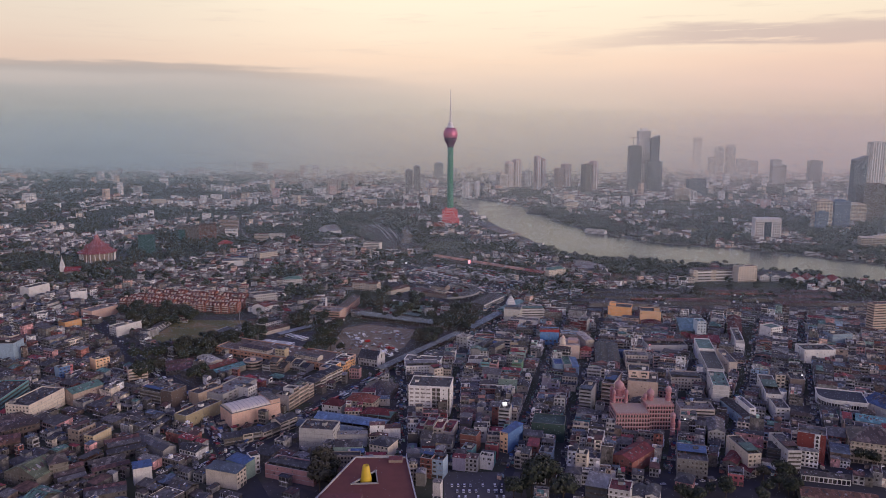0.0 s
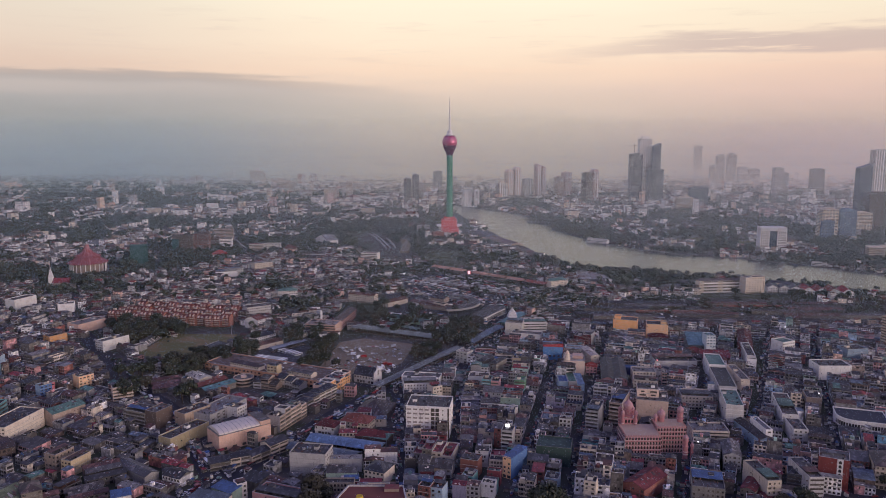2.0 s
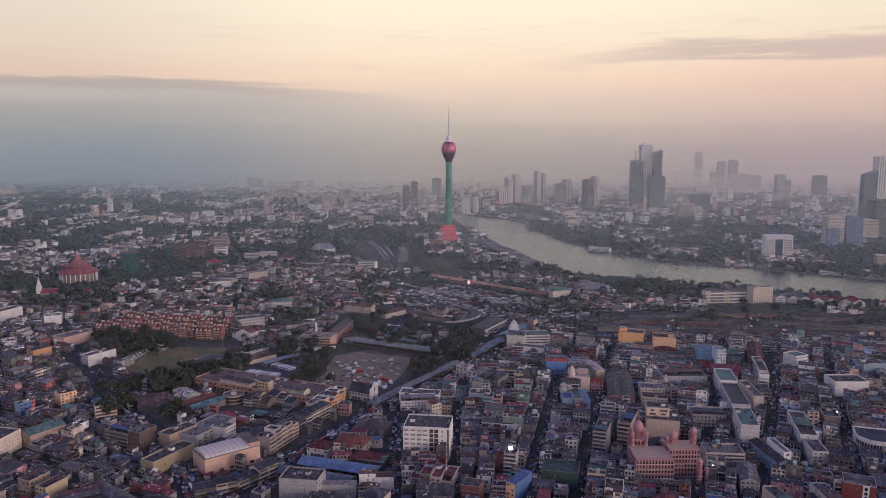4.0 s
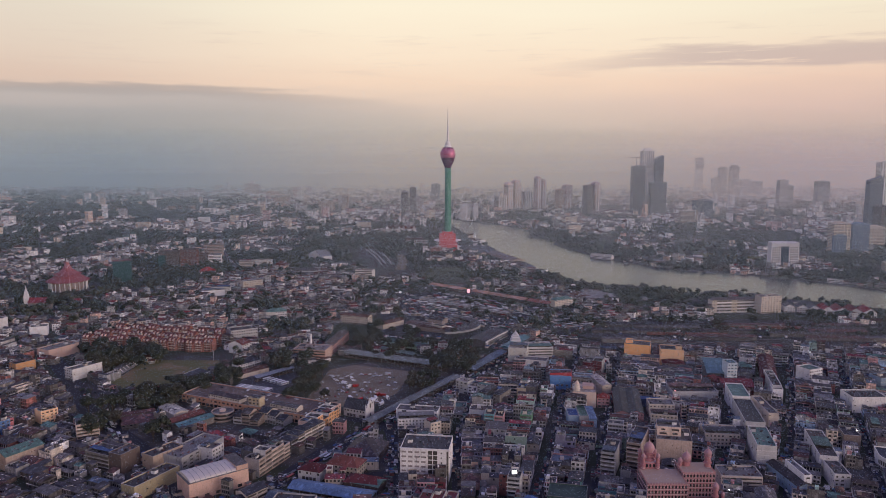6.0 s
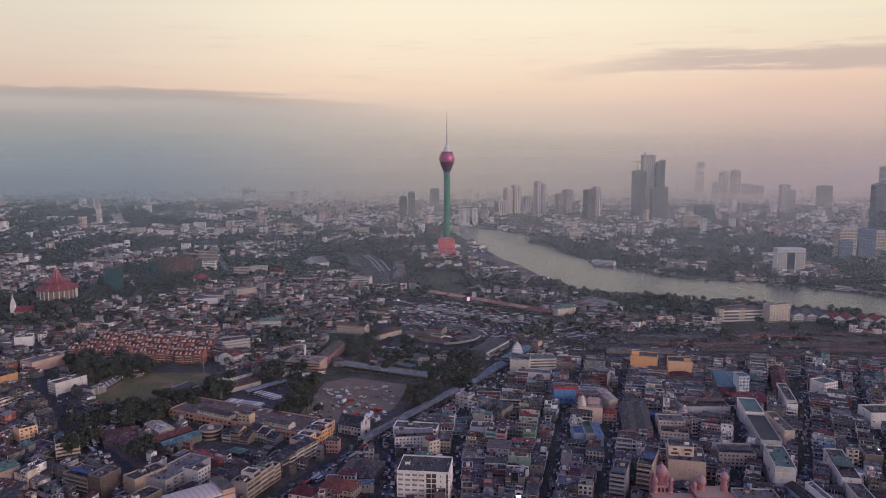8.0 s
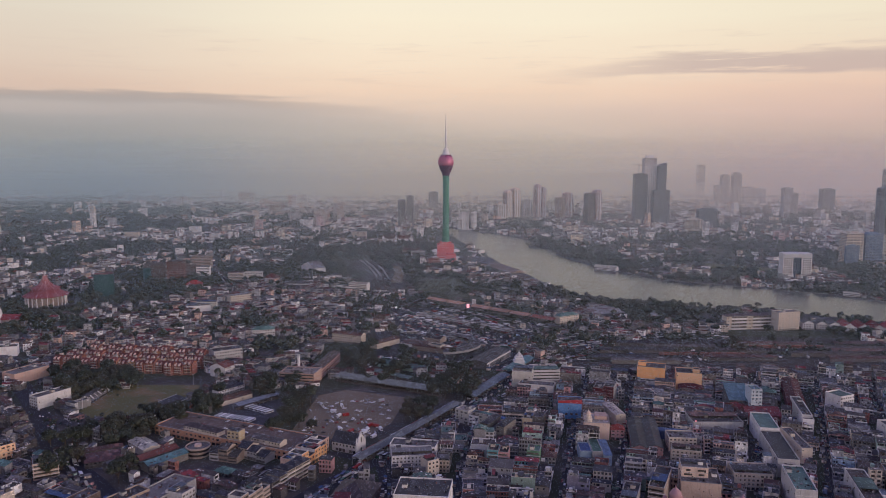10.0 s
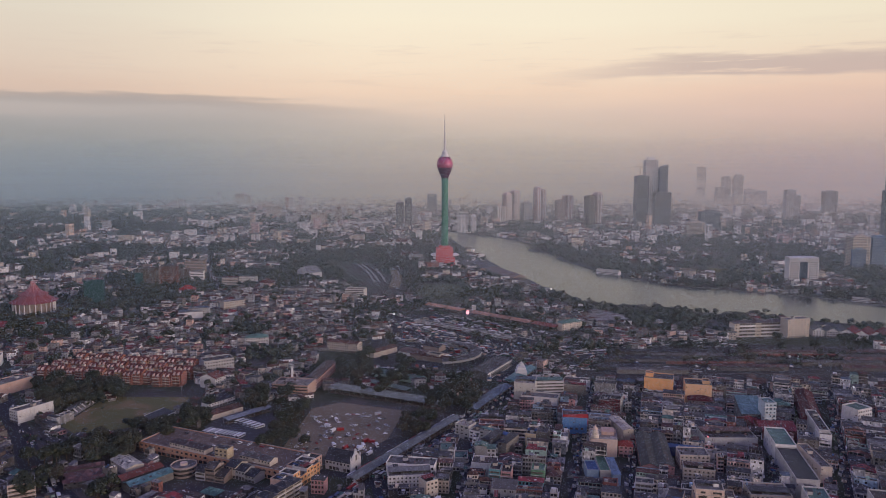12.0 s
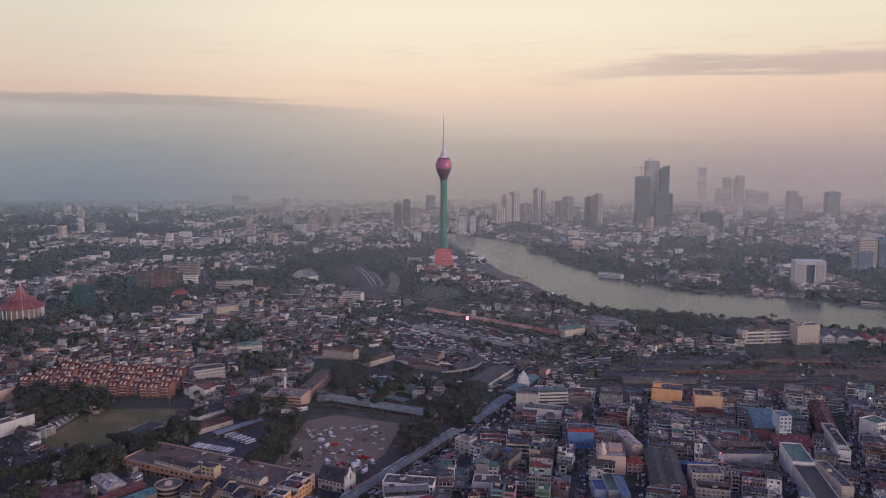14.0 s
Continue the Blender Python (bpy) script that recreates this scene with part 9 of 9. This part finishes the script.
EDGE_MIX = islands("slab_edges", [PAINT[k] for k in "white pale_grey cream grey concrete white mould pale_grey".split()], 0.85, 0.3)


def far_buildings():
    """The ordinary buildings beyond the nearest, joined."""
    s = Shape()
    index = {"wall": 0, "roof": 1, "glazing": 2, "balcony": 6, "slab_edge": 6, "stair_house": 0, "water_tank": 3, "roof_shelter": 1, "roof_clutter": 4}
    for x, y, w, d, rz, street in LOTS[NEAR:]:
        lot = Lot()
        massing(fill_rng, w, d, storeys(x, y), street, lot)
        m = pose(x, y, 0, 0, 0, rz)
        for key, shapes in lot.kinds.items():
            for q in shapes:
                q.move(m)
                n = len(s.v)
                s.v += q.v; s.f += [tuple(n + i for i in f) for f in q.f]; s.m += [5 if index[key] == 0 and x < -100 else index[key]] * len(q.f)
    tagged(new("town_buildings", s.mesh("town_buildings", [WALL_MIX, ROOF_MIX, GLASS_DARK, BLACKTANK, clutter_mix, WALL_OLD, EDGE_MIX])), "crowded low town buildings with stained walls and mixed roofs", "buildings", kind="stuff")


far_buildings()

def street_stalls():
    """Small awnings, carts and sheds along the busy roads and round the bus stands."""
    s = Shape()
    r = random.Random(33)
    spots = []
    for a, b, n, wid in (((-200, 540), (-110, 690), 70, 12), ((-150, 640), (-60, 640), 30, 14), ((-250, 735), (-160, 600), 40, 9), ((-44, 800), (100, 1035), 60, 10), ((-330, 845), (-170, 600), 44, 7), ((110, 1050), (500, 1046), 90, 10), ((-90, 1410), (130, 1160), 70, 14), ((-60, 1110), (120, 1075), 70, 22), ((-110, 690), (-40, 800), 26, 10), ((20, 560), (46, 830), 40, 4), ((90, 560), (146, 920), 50, 4), ((-31, 600), (-31, 740), 24, 5), ((200, 1150), (560, 1130), 60, 40), ((100, 1240), (240, 1190), 60, 40), ((-60, 1300), (60, 1180), 60, 30), ((150, 528), (430, 572), 40, 9)) + tuple((p, q, int(math.hypot(q[0] - p[0], q[1] - p[1]) / 6), 3.6) for lane in LANES for p, q in zip(lane, lane[1:])):
        for _ in range(n):
            u = r.random()
            spots.append((a[0] + (b[0] - a[0]) * u + r.uniform(-wid, wid), a[1] + (b[1] - a[1]) * u + r.uniform(-wid, wid), math.degrees(math.atan2(b[1] - a[1], b[0] - a[0]))))
    for x, y, rz in spots:
        q = Shape()
        w, d, h = r.uniform(2, 6), r.uniform(1.8, 4), r.uniform(2.2, 3.4)
        q.box(0.2, 0.2, 0, w - 0.2, d - 0.2, h * r.uniform(0.4, 0.95), 0)
        q.rings([[(0, 0, h), (w, 0, h), (w, d, h + .5), (0, d, h + .5)], [(0, 0, h + .08), (w, 0, h + .08), (w, d, h + .58), (0, d, h + .58)]], 1, base=True)
        q.box(0.05, 0.05, 0, 0.15, 0.15, h + .02, 0); q.box(w - .15, d - .15, 0, w - .05, d - .05, h + .48, 0)
        q.move(pose(x, y, 0, 0, 0, rz + r.choice([0, 0, 90, 8])))
        n = len(s.v)
        s.v += q.v; s.f += [tuple(n + i for i in f) for f in q.f]; s.m += q.m
    cloths = islands("stall_awnings", [TIN[k] for k in "tin_grey tin_dark tin_rust soot tin_brown tin_green tin_red soot tin_bluegrey slab_pale tin_dark asbestos tin_blue tin_brown".split()], 0.85, 0.3)
    tagged(new("street_stalls", s.mesh("street_stalls", [WALL_MIX, cloths])), "small street stalls and carts under coloured awnings", "stalls", kind="stuff")


street_stalls()


def distant_traffic():
    """Buses, vans and three-wheelers by the hundred in the far streets and at the bus stands."""
    s, r = Shape(), random.Random(77)
    runs = [((-90, 1415), (130, 1160), 50, 9), ((100, 1046), (760, 1018), 110, 6), ((-44, 800), (240, 1190), 90, 6), ((130, 1160), (240, 1195), 40, 8), ((-40, 1300), (120, 1180), 50, 22), ((-30, 1400), (150, 1260), 40, 10),
            ((-560, 1180), (-330, 845), 50, 4), ((-60, 1110), (60, 1080), 60, 18), ((-300, 1500), (-90, 1412), 50, 5), ((-170, 600), (-330, 845), 40, 4), ((-180, 560), (-44, 800), 60, 6), ((-497, 1948), (-400, 1690), 40, 4), ((-107, 1562), (6, 1457), 80, 9), ((-82, 1491), (-30, 1400), 40, 9), ((20, 1425), (190, 1275), 60, 5), ((10, 1400), (150, 1270), 40, 4), ((200, 1235), (430, 1215), 60, 9), ((170, 1190), (330, 1250), 50, 8), ((150, 1120), (330, 1100), 50, 9)]
    runs += [(a, b, int(math.hypot(b[0] - a[0], b[1] - a[1]) / 13), 2.2) for lane in LANES for a, b in zip(lane, lane[1:])]
    for (x0, y0), (x1, y1), n, wide_ in runs:
        rz = math.degrees(math.atan2(y1 - y0, x1 - x0))
        for _ in range(n):
            u = r.random()
            off = r.uniform(-wide_, wide_)
            big = r.random() < 0.35 and wide_ > 4
            ln, w, h = (r.uniform(8, 11), 2.5, 3.0) if big else r.choice([(4.2, 1.7, 1.45), (4.6, 1.8, 1.9), (2.6, 1.4, 1.8)])
            q = Shape()
            q.box(0, 0, 0.35, ln, w, h * 0.55, 0, bottom=True)
            q.box(ln * 0.12, 0.08, h * 0.55, ln * 0.92, w - 0.08, h * 0.86, 1)
            q.box(ln * 0.14, 0.1, h * 0.86, ln * 0.9, w - 0.1, h, 0, bottom=True)
            q.box(ln * 0.12, 0.05, 0, ln * 0.28, w - 0.05, 0.6, 1); q.box(ln * 0.72, 0.05, 0, ln * 0.88, w - 0.05, 0.6, 1)
            q.move(pose(x0 + (x1 - x0) * u - math.sin(radians(rz)) * off, y0 + (y1 - y0) * u + math.cos(radians(rz)) * off, 0.2, 0, 0, rz + r.choice([0, 0, 0, 180, 12, 90 if wide_ > 8 else 0])))
            k = len(s.v)
            s.v += q.v; s.f += [tuple(k + i for i in f) for f in q.f]; s.m += q.m
    tints = islands("traffic_paint", [(0.7, 0.7, 0.7), (0.4, 0.4, 0.42), (0.75, 0.74, 0.7), (0.30, 0.05, 0.05), (0.55, 0.55, 0.55), (0.05, 0.08, 0.2), (0.12, 0.12, 0.13), (0.65, 0.65, 0.66), (0.05, 0.14, 0.09), (0.22, 0.07, 0.06)], 0.4, 0.1)
    tagged(new("distant_traffic", s.mesh("distant_traffic", [tints, GLASS_DARK])), "buses, vans and three wheelers crowding the streets", "traffic", kind="stuff")


distant_traffic()


def depot_huts():
    """Small stores and shelters scattered between the platforms and the lake."""
    r = random.Random(21)
    for k in range(26):
        x, y = r.uniform(190, 430), r.uniform(1212, 1345)
        w, d = r.uniform(9, 24), r.uniform(7, 11)
        if vacant(x, y, w, d, -14):
            block("store_hut", "low railway store with a weathered sheet roof", x, y, w, d, r.uniform(3.5, 6), -14 + r.choice([0, 0, 90]), r.choice(["white", "pale_grey", "mould", "tan"]), "gable_x", r.choice(["asbestos", "tin_rust", "tin_pale", "tin_grey"]), "few", small=True, group="railway stores")


depot_huts()

# ---- the wide town: houses, blocks and trees, by the thousand ----
wide = np.random.default_rng(4)


def free_of(x, y):
    i, j = ((x - X_MIN) / CELL).astype(int), ((y - Y_MIN) / CELL).astype(int)
    inside = (i >= 0) & (i < TAKEN.shape[0]) & (j >= 0) & (j < TAKEN.shape[1])
    out = np.ones(len(x), bool)
    out[inside] = ~TAKEN[i[inside], j[inside]]
    return out


def woods(x, y):
    """How wooded the town is, from 0 to 1."""
    extra = np.zeros(len(x))
    for cx, cy, rx, ry, k in ((-230, 2040, 270, 300, 0.34), (-520, 1500, 110, 60, 0.3), (-620, 2500, 300, 200, -0.12), (110, 1620, 120, 170, 0.16), (470, 1910, 120, 70, 0.4), (640, 1730, 120, 70, 0.4), (800, 1590, 110, 60, 0.4), (-420, 1290, 90, 60, -0.2), (-480, 1190, 130, 50, -0.3), (-280, 1200, 90, 60, -0.2), (-900, 2300, 260, 200, 0.32), (-720, 1780, 260, 160, 0.02), (-1250, 3000, 450, 350, 0.3), (-2000, 4100, 700, 600, 0.25), (-350, 2500, 250, 120, 0.18), (400, 1340, 190, 90, 0.22), (-60, 1520, 120, 80, 0.15), (340, 2020, 60, 60, 0.35), (120, 1560, 60, 60, 0.3), (285, 1490, 70, 50, 0.4), (-550, 1320, 90, 50, 0.16), (290, 1390, 150, 75, 0.26), (330, 1255, 150, 34, 0.05)):
        extra += k * np.exp(-(((x - cx) / rx) ** 2 + ((y - cy) / ry) ** 2))
    return extra + np.array([0.5 + 0.5 * noise.noise((a / 170 + 3.1, b / 230, 0.4)) + 0.25 * noise.noise((a / 60, b / 80, 5.0)) for a, b in zip(x, y)])


def scatter(n, y0, y1, power=1.0):
    y = y0 + (y1 - y0) * wide.random(n) ** power
    x = (wide.random(n) * 2 - 1) * (0.64 * y + 40)
    return x, y


def houses(n, y0, y1, size, tall, name, power=1.0, roofs=None, limit=0.56, panes=((0.15, 0.5),), walls=None):
    x, y = scatter(n, y0, y1, power)
    keep = free_of(x, y) & (woods(x, y) < limit + 0.1 * wide.random(n))
    if limit > 0.8:   # few tall blocks stand inland
        keep &= (x / y > -0.16) | (wide.random(n) < 0.3)
    x, y = x[keep], y[keep]
    n = len(x)
    w, d = wide.uniform(*size, n), wide.uniform(*size, n) * 0.8
    fl = wide.choice(len(tall), n, p=np.array(tall) / sum(tall)) + 1
    h = fl * 3.2 + wide.uniform(0, 1, n)
    flat = (fl > 2) | (wide.random(n) < 0.25)
    rise = np.where(flat, 0.05, d * wide.uniform(0.18, 0.3, n))
    a = wide.normal(-0.15, 0.35, n)
    c, s = np.cos(a), np.sin(a)
    local = []
    o = np.where(flat, 0.1, 0.5)
    for px, py, pz in ((0, 0, 0), (1, 0, 0), (1, 1, 0), (0, 1, 0), (0, 0, 1), (1, 0, 1), (1, 1, 1), (0, 1, 1)):
        local.append((w * px, d * py, h * pz))
    for px, py, top in ((0, 0, 0), (1, 0, 0), (1, .5, 1), (0, .5, 1), (0, 1, 0), (1, 1, 0)):
        local.append((w * px + (2 * px - 1) * o, d * py + (2 * py - 1) * o, h + 0.15 + rise * top))
    # gable walls
    for px in (0, 1):
        local += [(w * px, d * 0, h), (w * px, d * 1, h), (w * px, d * 0.5, h + rise), (w * px, d * 0.45, h + rise * 0.9)]
    faces = [(0, 1, 5, 4), (1, 2, 6, 5), (2, 3, 7, 6), (3, 0, 4, 7), (8, 9, 10, 11), (11, 10, 13, 12), (14, 15, 16, 17), (18, 19, 20, 21)]
    mats = [0, 0, 0, 0, 1, 1, 0, 0]
    k = len(local)
    P = np.stack([np.stack([np.broadcast_to(q, (n,)) for q in p], -1) for p in local], 1)
    W = np.stack([x[:, None] + c[:, None] * P[..., 0] - s[:, None] * P[..., 1], y[:, None] + s[:, None] * P[..., 0] + c[:, None] * P[..., 1], P[..., 2]], -1)
    F = (np.array(faces)[None] + (np.arange(n) * k)[:, None, None]).reshape(-1, 4)
    V, M = [W.reshape(-1, 3)], [np.tile(mats, n)]
    Fs, base = [F], n * k
    # dark windows, storey by storey, on the two faces that look out to the street
    for f in range(int(fl.max())):
        for lo, hi in panes:
            for face in range(2):
                on = (fl > f) & (wide.random(n) < 0.72)
                m = int(on.sum())
                z0, z1 = f * 3.2 + 1.0, f * 3.2 + 2.3
                q = []
                for u, zz in ((lo, z0), (hi, z0), (hi, z1), (lo, z1)):
                    if face == 0:
                        lx, ly = w[on] * u, np.full(m, -0.08)
                    else:
                        lx, ly = np.where(x[on] > 0, -0.08, w[on] + 0.08), d[on] * u
                    q.append(np.stack([x[on] + c[on] * lx - s[on] * ly, y[on] + s[on] * lx + c[on] * ly, np.full(m, zz)], -1))
                V.append(np.stack(q, 1).reshape(-1, 3))
                Fs.append(np.arange(m * 4).reshape(-1, 4) + base)
                M.append(np.full(m, 2)); base += m * 4
    joined(name, np.concatenate(V), np.concatenate(Fs), [walls or FAR_WALLS, roofs or FAR_ROOFS, GLASS_DARK], np.concatenate(M), "close packed low houses with tiled and sheet roofs among trees", "houses")


SUBURB_WALLS = islands("suburb_walls", [PAINT[k] for k in "white mould pale_grey concrete grey white mould cream soot pale_grey tan white concrete grey white mould peach grey".split()], 0.85, 0.4)
SUBURB_ROOFS = islands("suburb_roofs", [TIN[k] for k in "tile_brown tin_rust tile_red tin_grey soot tile_brown tin_brown slab tin_rust tin_red tar tile_brown asbestos tin_dark tin_rust slab_pale".split()], 0.85)
houses(11000, 1000, 1750, (6, 13), (5, 4, 1.0, 0.25), "suburb_houses", roofs=SUBURB_ROOFS, limit=0.52, panes=((0.1, 0.26), (0.42, 0.58), (0.74, 0.9)), walls=SUBURB_WALLS)
houses(9000, 1700, 3000, (9, 20), (4, 4, 1.5, 0.6, 0.3), "outer_houses", limit=0.48)
houses(9000, 2900, 4950, (12, 30), (2, 4, 2, 1, 0.5, 0.3), "distant_houses", 1.0, limit=0.50)
FAR_TOWERS = islands("far_tower_walls", [PAINT[k] for k in "white cream blush white pale_grey peach_pale white cream".split()], 0.8, 0.25)
houses(170, 2300, 4900, (18, 44), (0, 0, 1, 2, 3, 3, 2, 2, 1, 1), "distant_blocks", limit=0.9, panes=((0.06, 0.3), (0.38, 0.62), (0.7, 0.94)), walls=FAR_TOWERS)
houses(190, 2400, 4700, (14, 24), (0, 0, 0, 0, 0, 0, 1, 1, 2, 2, 2, 1, 1, 1, 1, 1), "distant_towers", limit=0.9, panes=((0.06, 0.44), (0.56, 0.94)), walls=FAR_TOWERS)


def tree_mass(n, y0, y1, size, name, clumps=4, spots=None):
    """Crowns of uneven clumps over short trunks, joined."""
    if spots is None:
        x, y = scatter(n, y0, y1)
        keep = free_of(x, y) & (woods(x, y) > 0.36 + 0.32 * wide.random(n))
        x, y = x[keep], y[keep]
    else:
        x, y = (np.concatenate([wide.normal(s[k], s[k + 2], s[4]) for s in spots]) for k in (0, 1))
    n = len(x)
    g = (1 + 5 ** 0.5) / 2
    ico = np.array([(-1, g, 0), (1, g, 0), (-1, -g, 0), (1, -g, 0), (0, -1, g), (0, 1, g), (0, -1, -g), (0, 1, -g), (g, 0, -1), (g, 0, 1), (-g, 0, -1), (-g, 0, 1)], float)
    ico /= np.linalg.norm(ico[0])
    tri = np.array([(0, 11, 5), (0, 5, 1), (0, 1, 7), (0, 7, 10), (0, 10, 11), (1, 5, 9), (5, 11, 4), (11, 10, 2), (10, 7, 6), (7, 1, 8), (3, 9, 4), (3, 4, 2), (3, 2, 6), (3, 6, 8), (3, 8, 9), (4, 9, 5), (2, 4, 11), (6, 2, 10), (8, 6, 7), (9, 8, 1)])
    r = wide.uniform(*size, n)
    V, F, base = [], [], 0
    for k in range(clumps):
        a, q = wide.uniform(0, 6.28, n), wide.uniform(0.2, 0.8, n) * r
        cz = r * wide.uniform(0.9, 1.7, n)
        rr = r * wide.uniform(0.45, 0.8, n)
        spin = wide.uniform(0, 6.28, n)
        jig = 1 + wide.uniform(-0.32, 0.32, (n, 12, 1))
        pts = ico[None] * jig
        cs, sn = np.cos(spin)[:, None], np.sin(spin)[:, None]
        P = np.stack([x[:, None] + (q * np.cos(a))[:, None] + rr[:, None] * (pts[..., 0] * cs - pts[..., 1] * sn), y[:, None] + (q * np.sin(a))[:, None] + rr[:, None] * (pts[..., 0] * sn + pts[..., 1] * cs), cz[:, None] + rr[:, None] * 0.8 * pts[..., 2]], -1)
        V.append(P.reshape(-1, 3))
        F.append((tri[None] + (np.arange(n) * 12)[:, None, None] + base).reshape(-1, 3)); base += n * 12
    # trunks
    t = np.array([(0.4, 0, 0), (-0.2, 0.35, 0), (-0.2, -0.35, 0), (0, 0, 1)])
    P = np.stack([x[:, None] + t[:, 0], y[:, None] + t[:, 1], t[:, 2] * (r * 1.2)[:, None]], -1)
    V.append(P.reshape(-1, 3)); F.append((np.array([(0, 1, 3), (1, 2, 3), (2, 0, 3)])[None] + (np.arange(n) * 4)[:, None, None] + base).reshape(-1, 3))
    joined(name, np.concatenate(V), np.concatenate(F), [LEAF], None, "dense dark green trees between the houses", "trees")


tree_mass(10000, 1000, 1900, (3.2, 6.4), "town_trees", 4)
tree_mass(11000, 1800, 3200, (4.0, 7.5), "outer_trees", 3)
tree_mass(8000, 3100, 4950, (5.0, 10.0), "distant_trees", 3)
tree_mass(0, 0, 0, (1.2, 3.2), "scrub", 4, ((230, 1215, 40, 14, 90), (350, 1222, 40, 12, 90), (480, 1170, 70, 10, 110), (620, 1150, 70, 10, 120), (730, 1130, 50, 15, 90), (300, 1150, 90, 6, 70), (520, 1128, 110, 6, 80), (200, 1120, 30, 12, 40), (-60, 1440, 50, 14, 70), (60, 1470, 60, 10, 80), (150, 1390, 50, 30, 110), (230, 1300, 40, 30, 110), (-20, 1090, 40, 10, 50), (-20, 1560, 60, 60, 160), (-330, 890, 30, 10, 40), (-370, 1010, 16, 40, 60)))
tree_mass(0, 0, 0, (3.5, 6.5), "lakeside_trees", 4, [(a, b, 18, 12, 24) for a, b in ((222, 1565), (255, 1490), (300, 1462), (350, 1445), (420, 1418), (500, 1385), (215, 2635), (290, 2505), (335, 2400), (318, 2240), (370, 2190), (362, 2090), (385, 2010), (415, 1900), (455, 1830), (490, 1770), (535, 1715), (610, 1672), (690, 1612), (755, 1565), (815, 1505), (880, 1440))])

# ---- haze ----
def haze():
    """Evening haze over the far town, imitated by tinted veils: fine level threads, a few of them to each metre of
    height, in one veil behind another.
    """
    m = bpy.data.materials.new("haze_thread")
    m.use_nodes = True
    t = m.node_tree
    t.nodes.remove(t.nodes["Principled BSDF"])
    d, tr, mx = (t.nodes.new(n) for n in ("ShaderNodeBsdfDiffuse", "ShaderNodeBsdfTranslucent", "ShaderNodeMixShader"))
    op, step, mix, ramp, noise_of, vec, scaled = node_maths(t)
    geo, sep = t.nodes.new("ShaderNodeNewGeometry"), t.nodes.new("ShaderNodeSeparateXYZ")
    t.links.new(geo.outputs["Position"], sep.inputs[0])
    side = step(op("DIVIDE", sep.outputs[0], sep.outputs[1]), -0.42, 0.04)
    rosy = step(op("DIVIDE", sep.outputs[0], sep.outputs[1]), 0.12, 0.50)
    tone = mix(step(sep.outputs[1], 1000.0, 3600.0), mix(side, (0.60, 0.84, 1.0), HAZE_NEAR), mix(rosy, mix(side, HAZE_INLAND, HAZE_FAR), (1.0, 0.89, 0.78)))   # haze tint painted into the threads: bluer near and inland, rosier far right
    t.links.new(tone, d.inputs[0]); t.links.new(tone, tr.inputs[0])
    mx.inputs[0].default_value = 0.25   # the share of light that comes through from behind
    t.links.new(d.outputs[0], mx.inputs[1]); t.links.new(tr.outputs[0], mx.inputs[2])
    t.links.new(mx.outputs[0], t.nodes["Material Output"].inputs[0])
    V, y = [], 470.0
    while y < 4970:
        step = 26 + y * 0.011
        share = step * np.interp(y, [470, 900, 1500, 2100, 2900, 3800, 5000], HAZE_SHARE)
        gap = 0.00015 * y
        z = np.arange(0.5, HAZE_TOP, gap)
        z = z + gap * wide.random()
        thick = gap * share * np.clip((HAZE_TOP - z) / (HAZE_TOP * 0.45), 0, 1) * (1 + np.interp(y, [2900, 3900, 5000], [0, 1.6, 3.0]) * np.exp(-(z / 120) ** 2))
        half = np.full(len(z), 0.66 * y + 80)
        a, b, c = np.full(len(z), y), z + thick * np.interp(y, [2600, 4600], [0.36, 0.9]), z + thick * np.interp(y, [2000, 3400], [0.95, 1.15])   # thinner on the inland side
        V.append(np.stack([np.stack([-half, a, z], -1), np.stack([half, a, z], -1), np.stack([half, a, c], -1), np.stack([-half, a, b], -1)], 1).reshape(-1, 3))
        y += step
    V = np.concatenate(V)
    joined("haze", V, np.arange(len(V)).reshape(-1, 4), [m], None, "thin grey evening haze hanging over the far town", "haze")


# thread colours that carry the tint of hazy light, by distance and side
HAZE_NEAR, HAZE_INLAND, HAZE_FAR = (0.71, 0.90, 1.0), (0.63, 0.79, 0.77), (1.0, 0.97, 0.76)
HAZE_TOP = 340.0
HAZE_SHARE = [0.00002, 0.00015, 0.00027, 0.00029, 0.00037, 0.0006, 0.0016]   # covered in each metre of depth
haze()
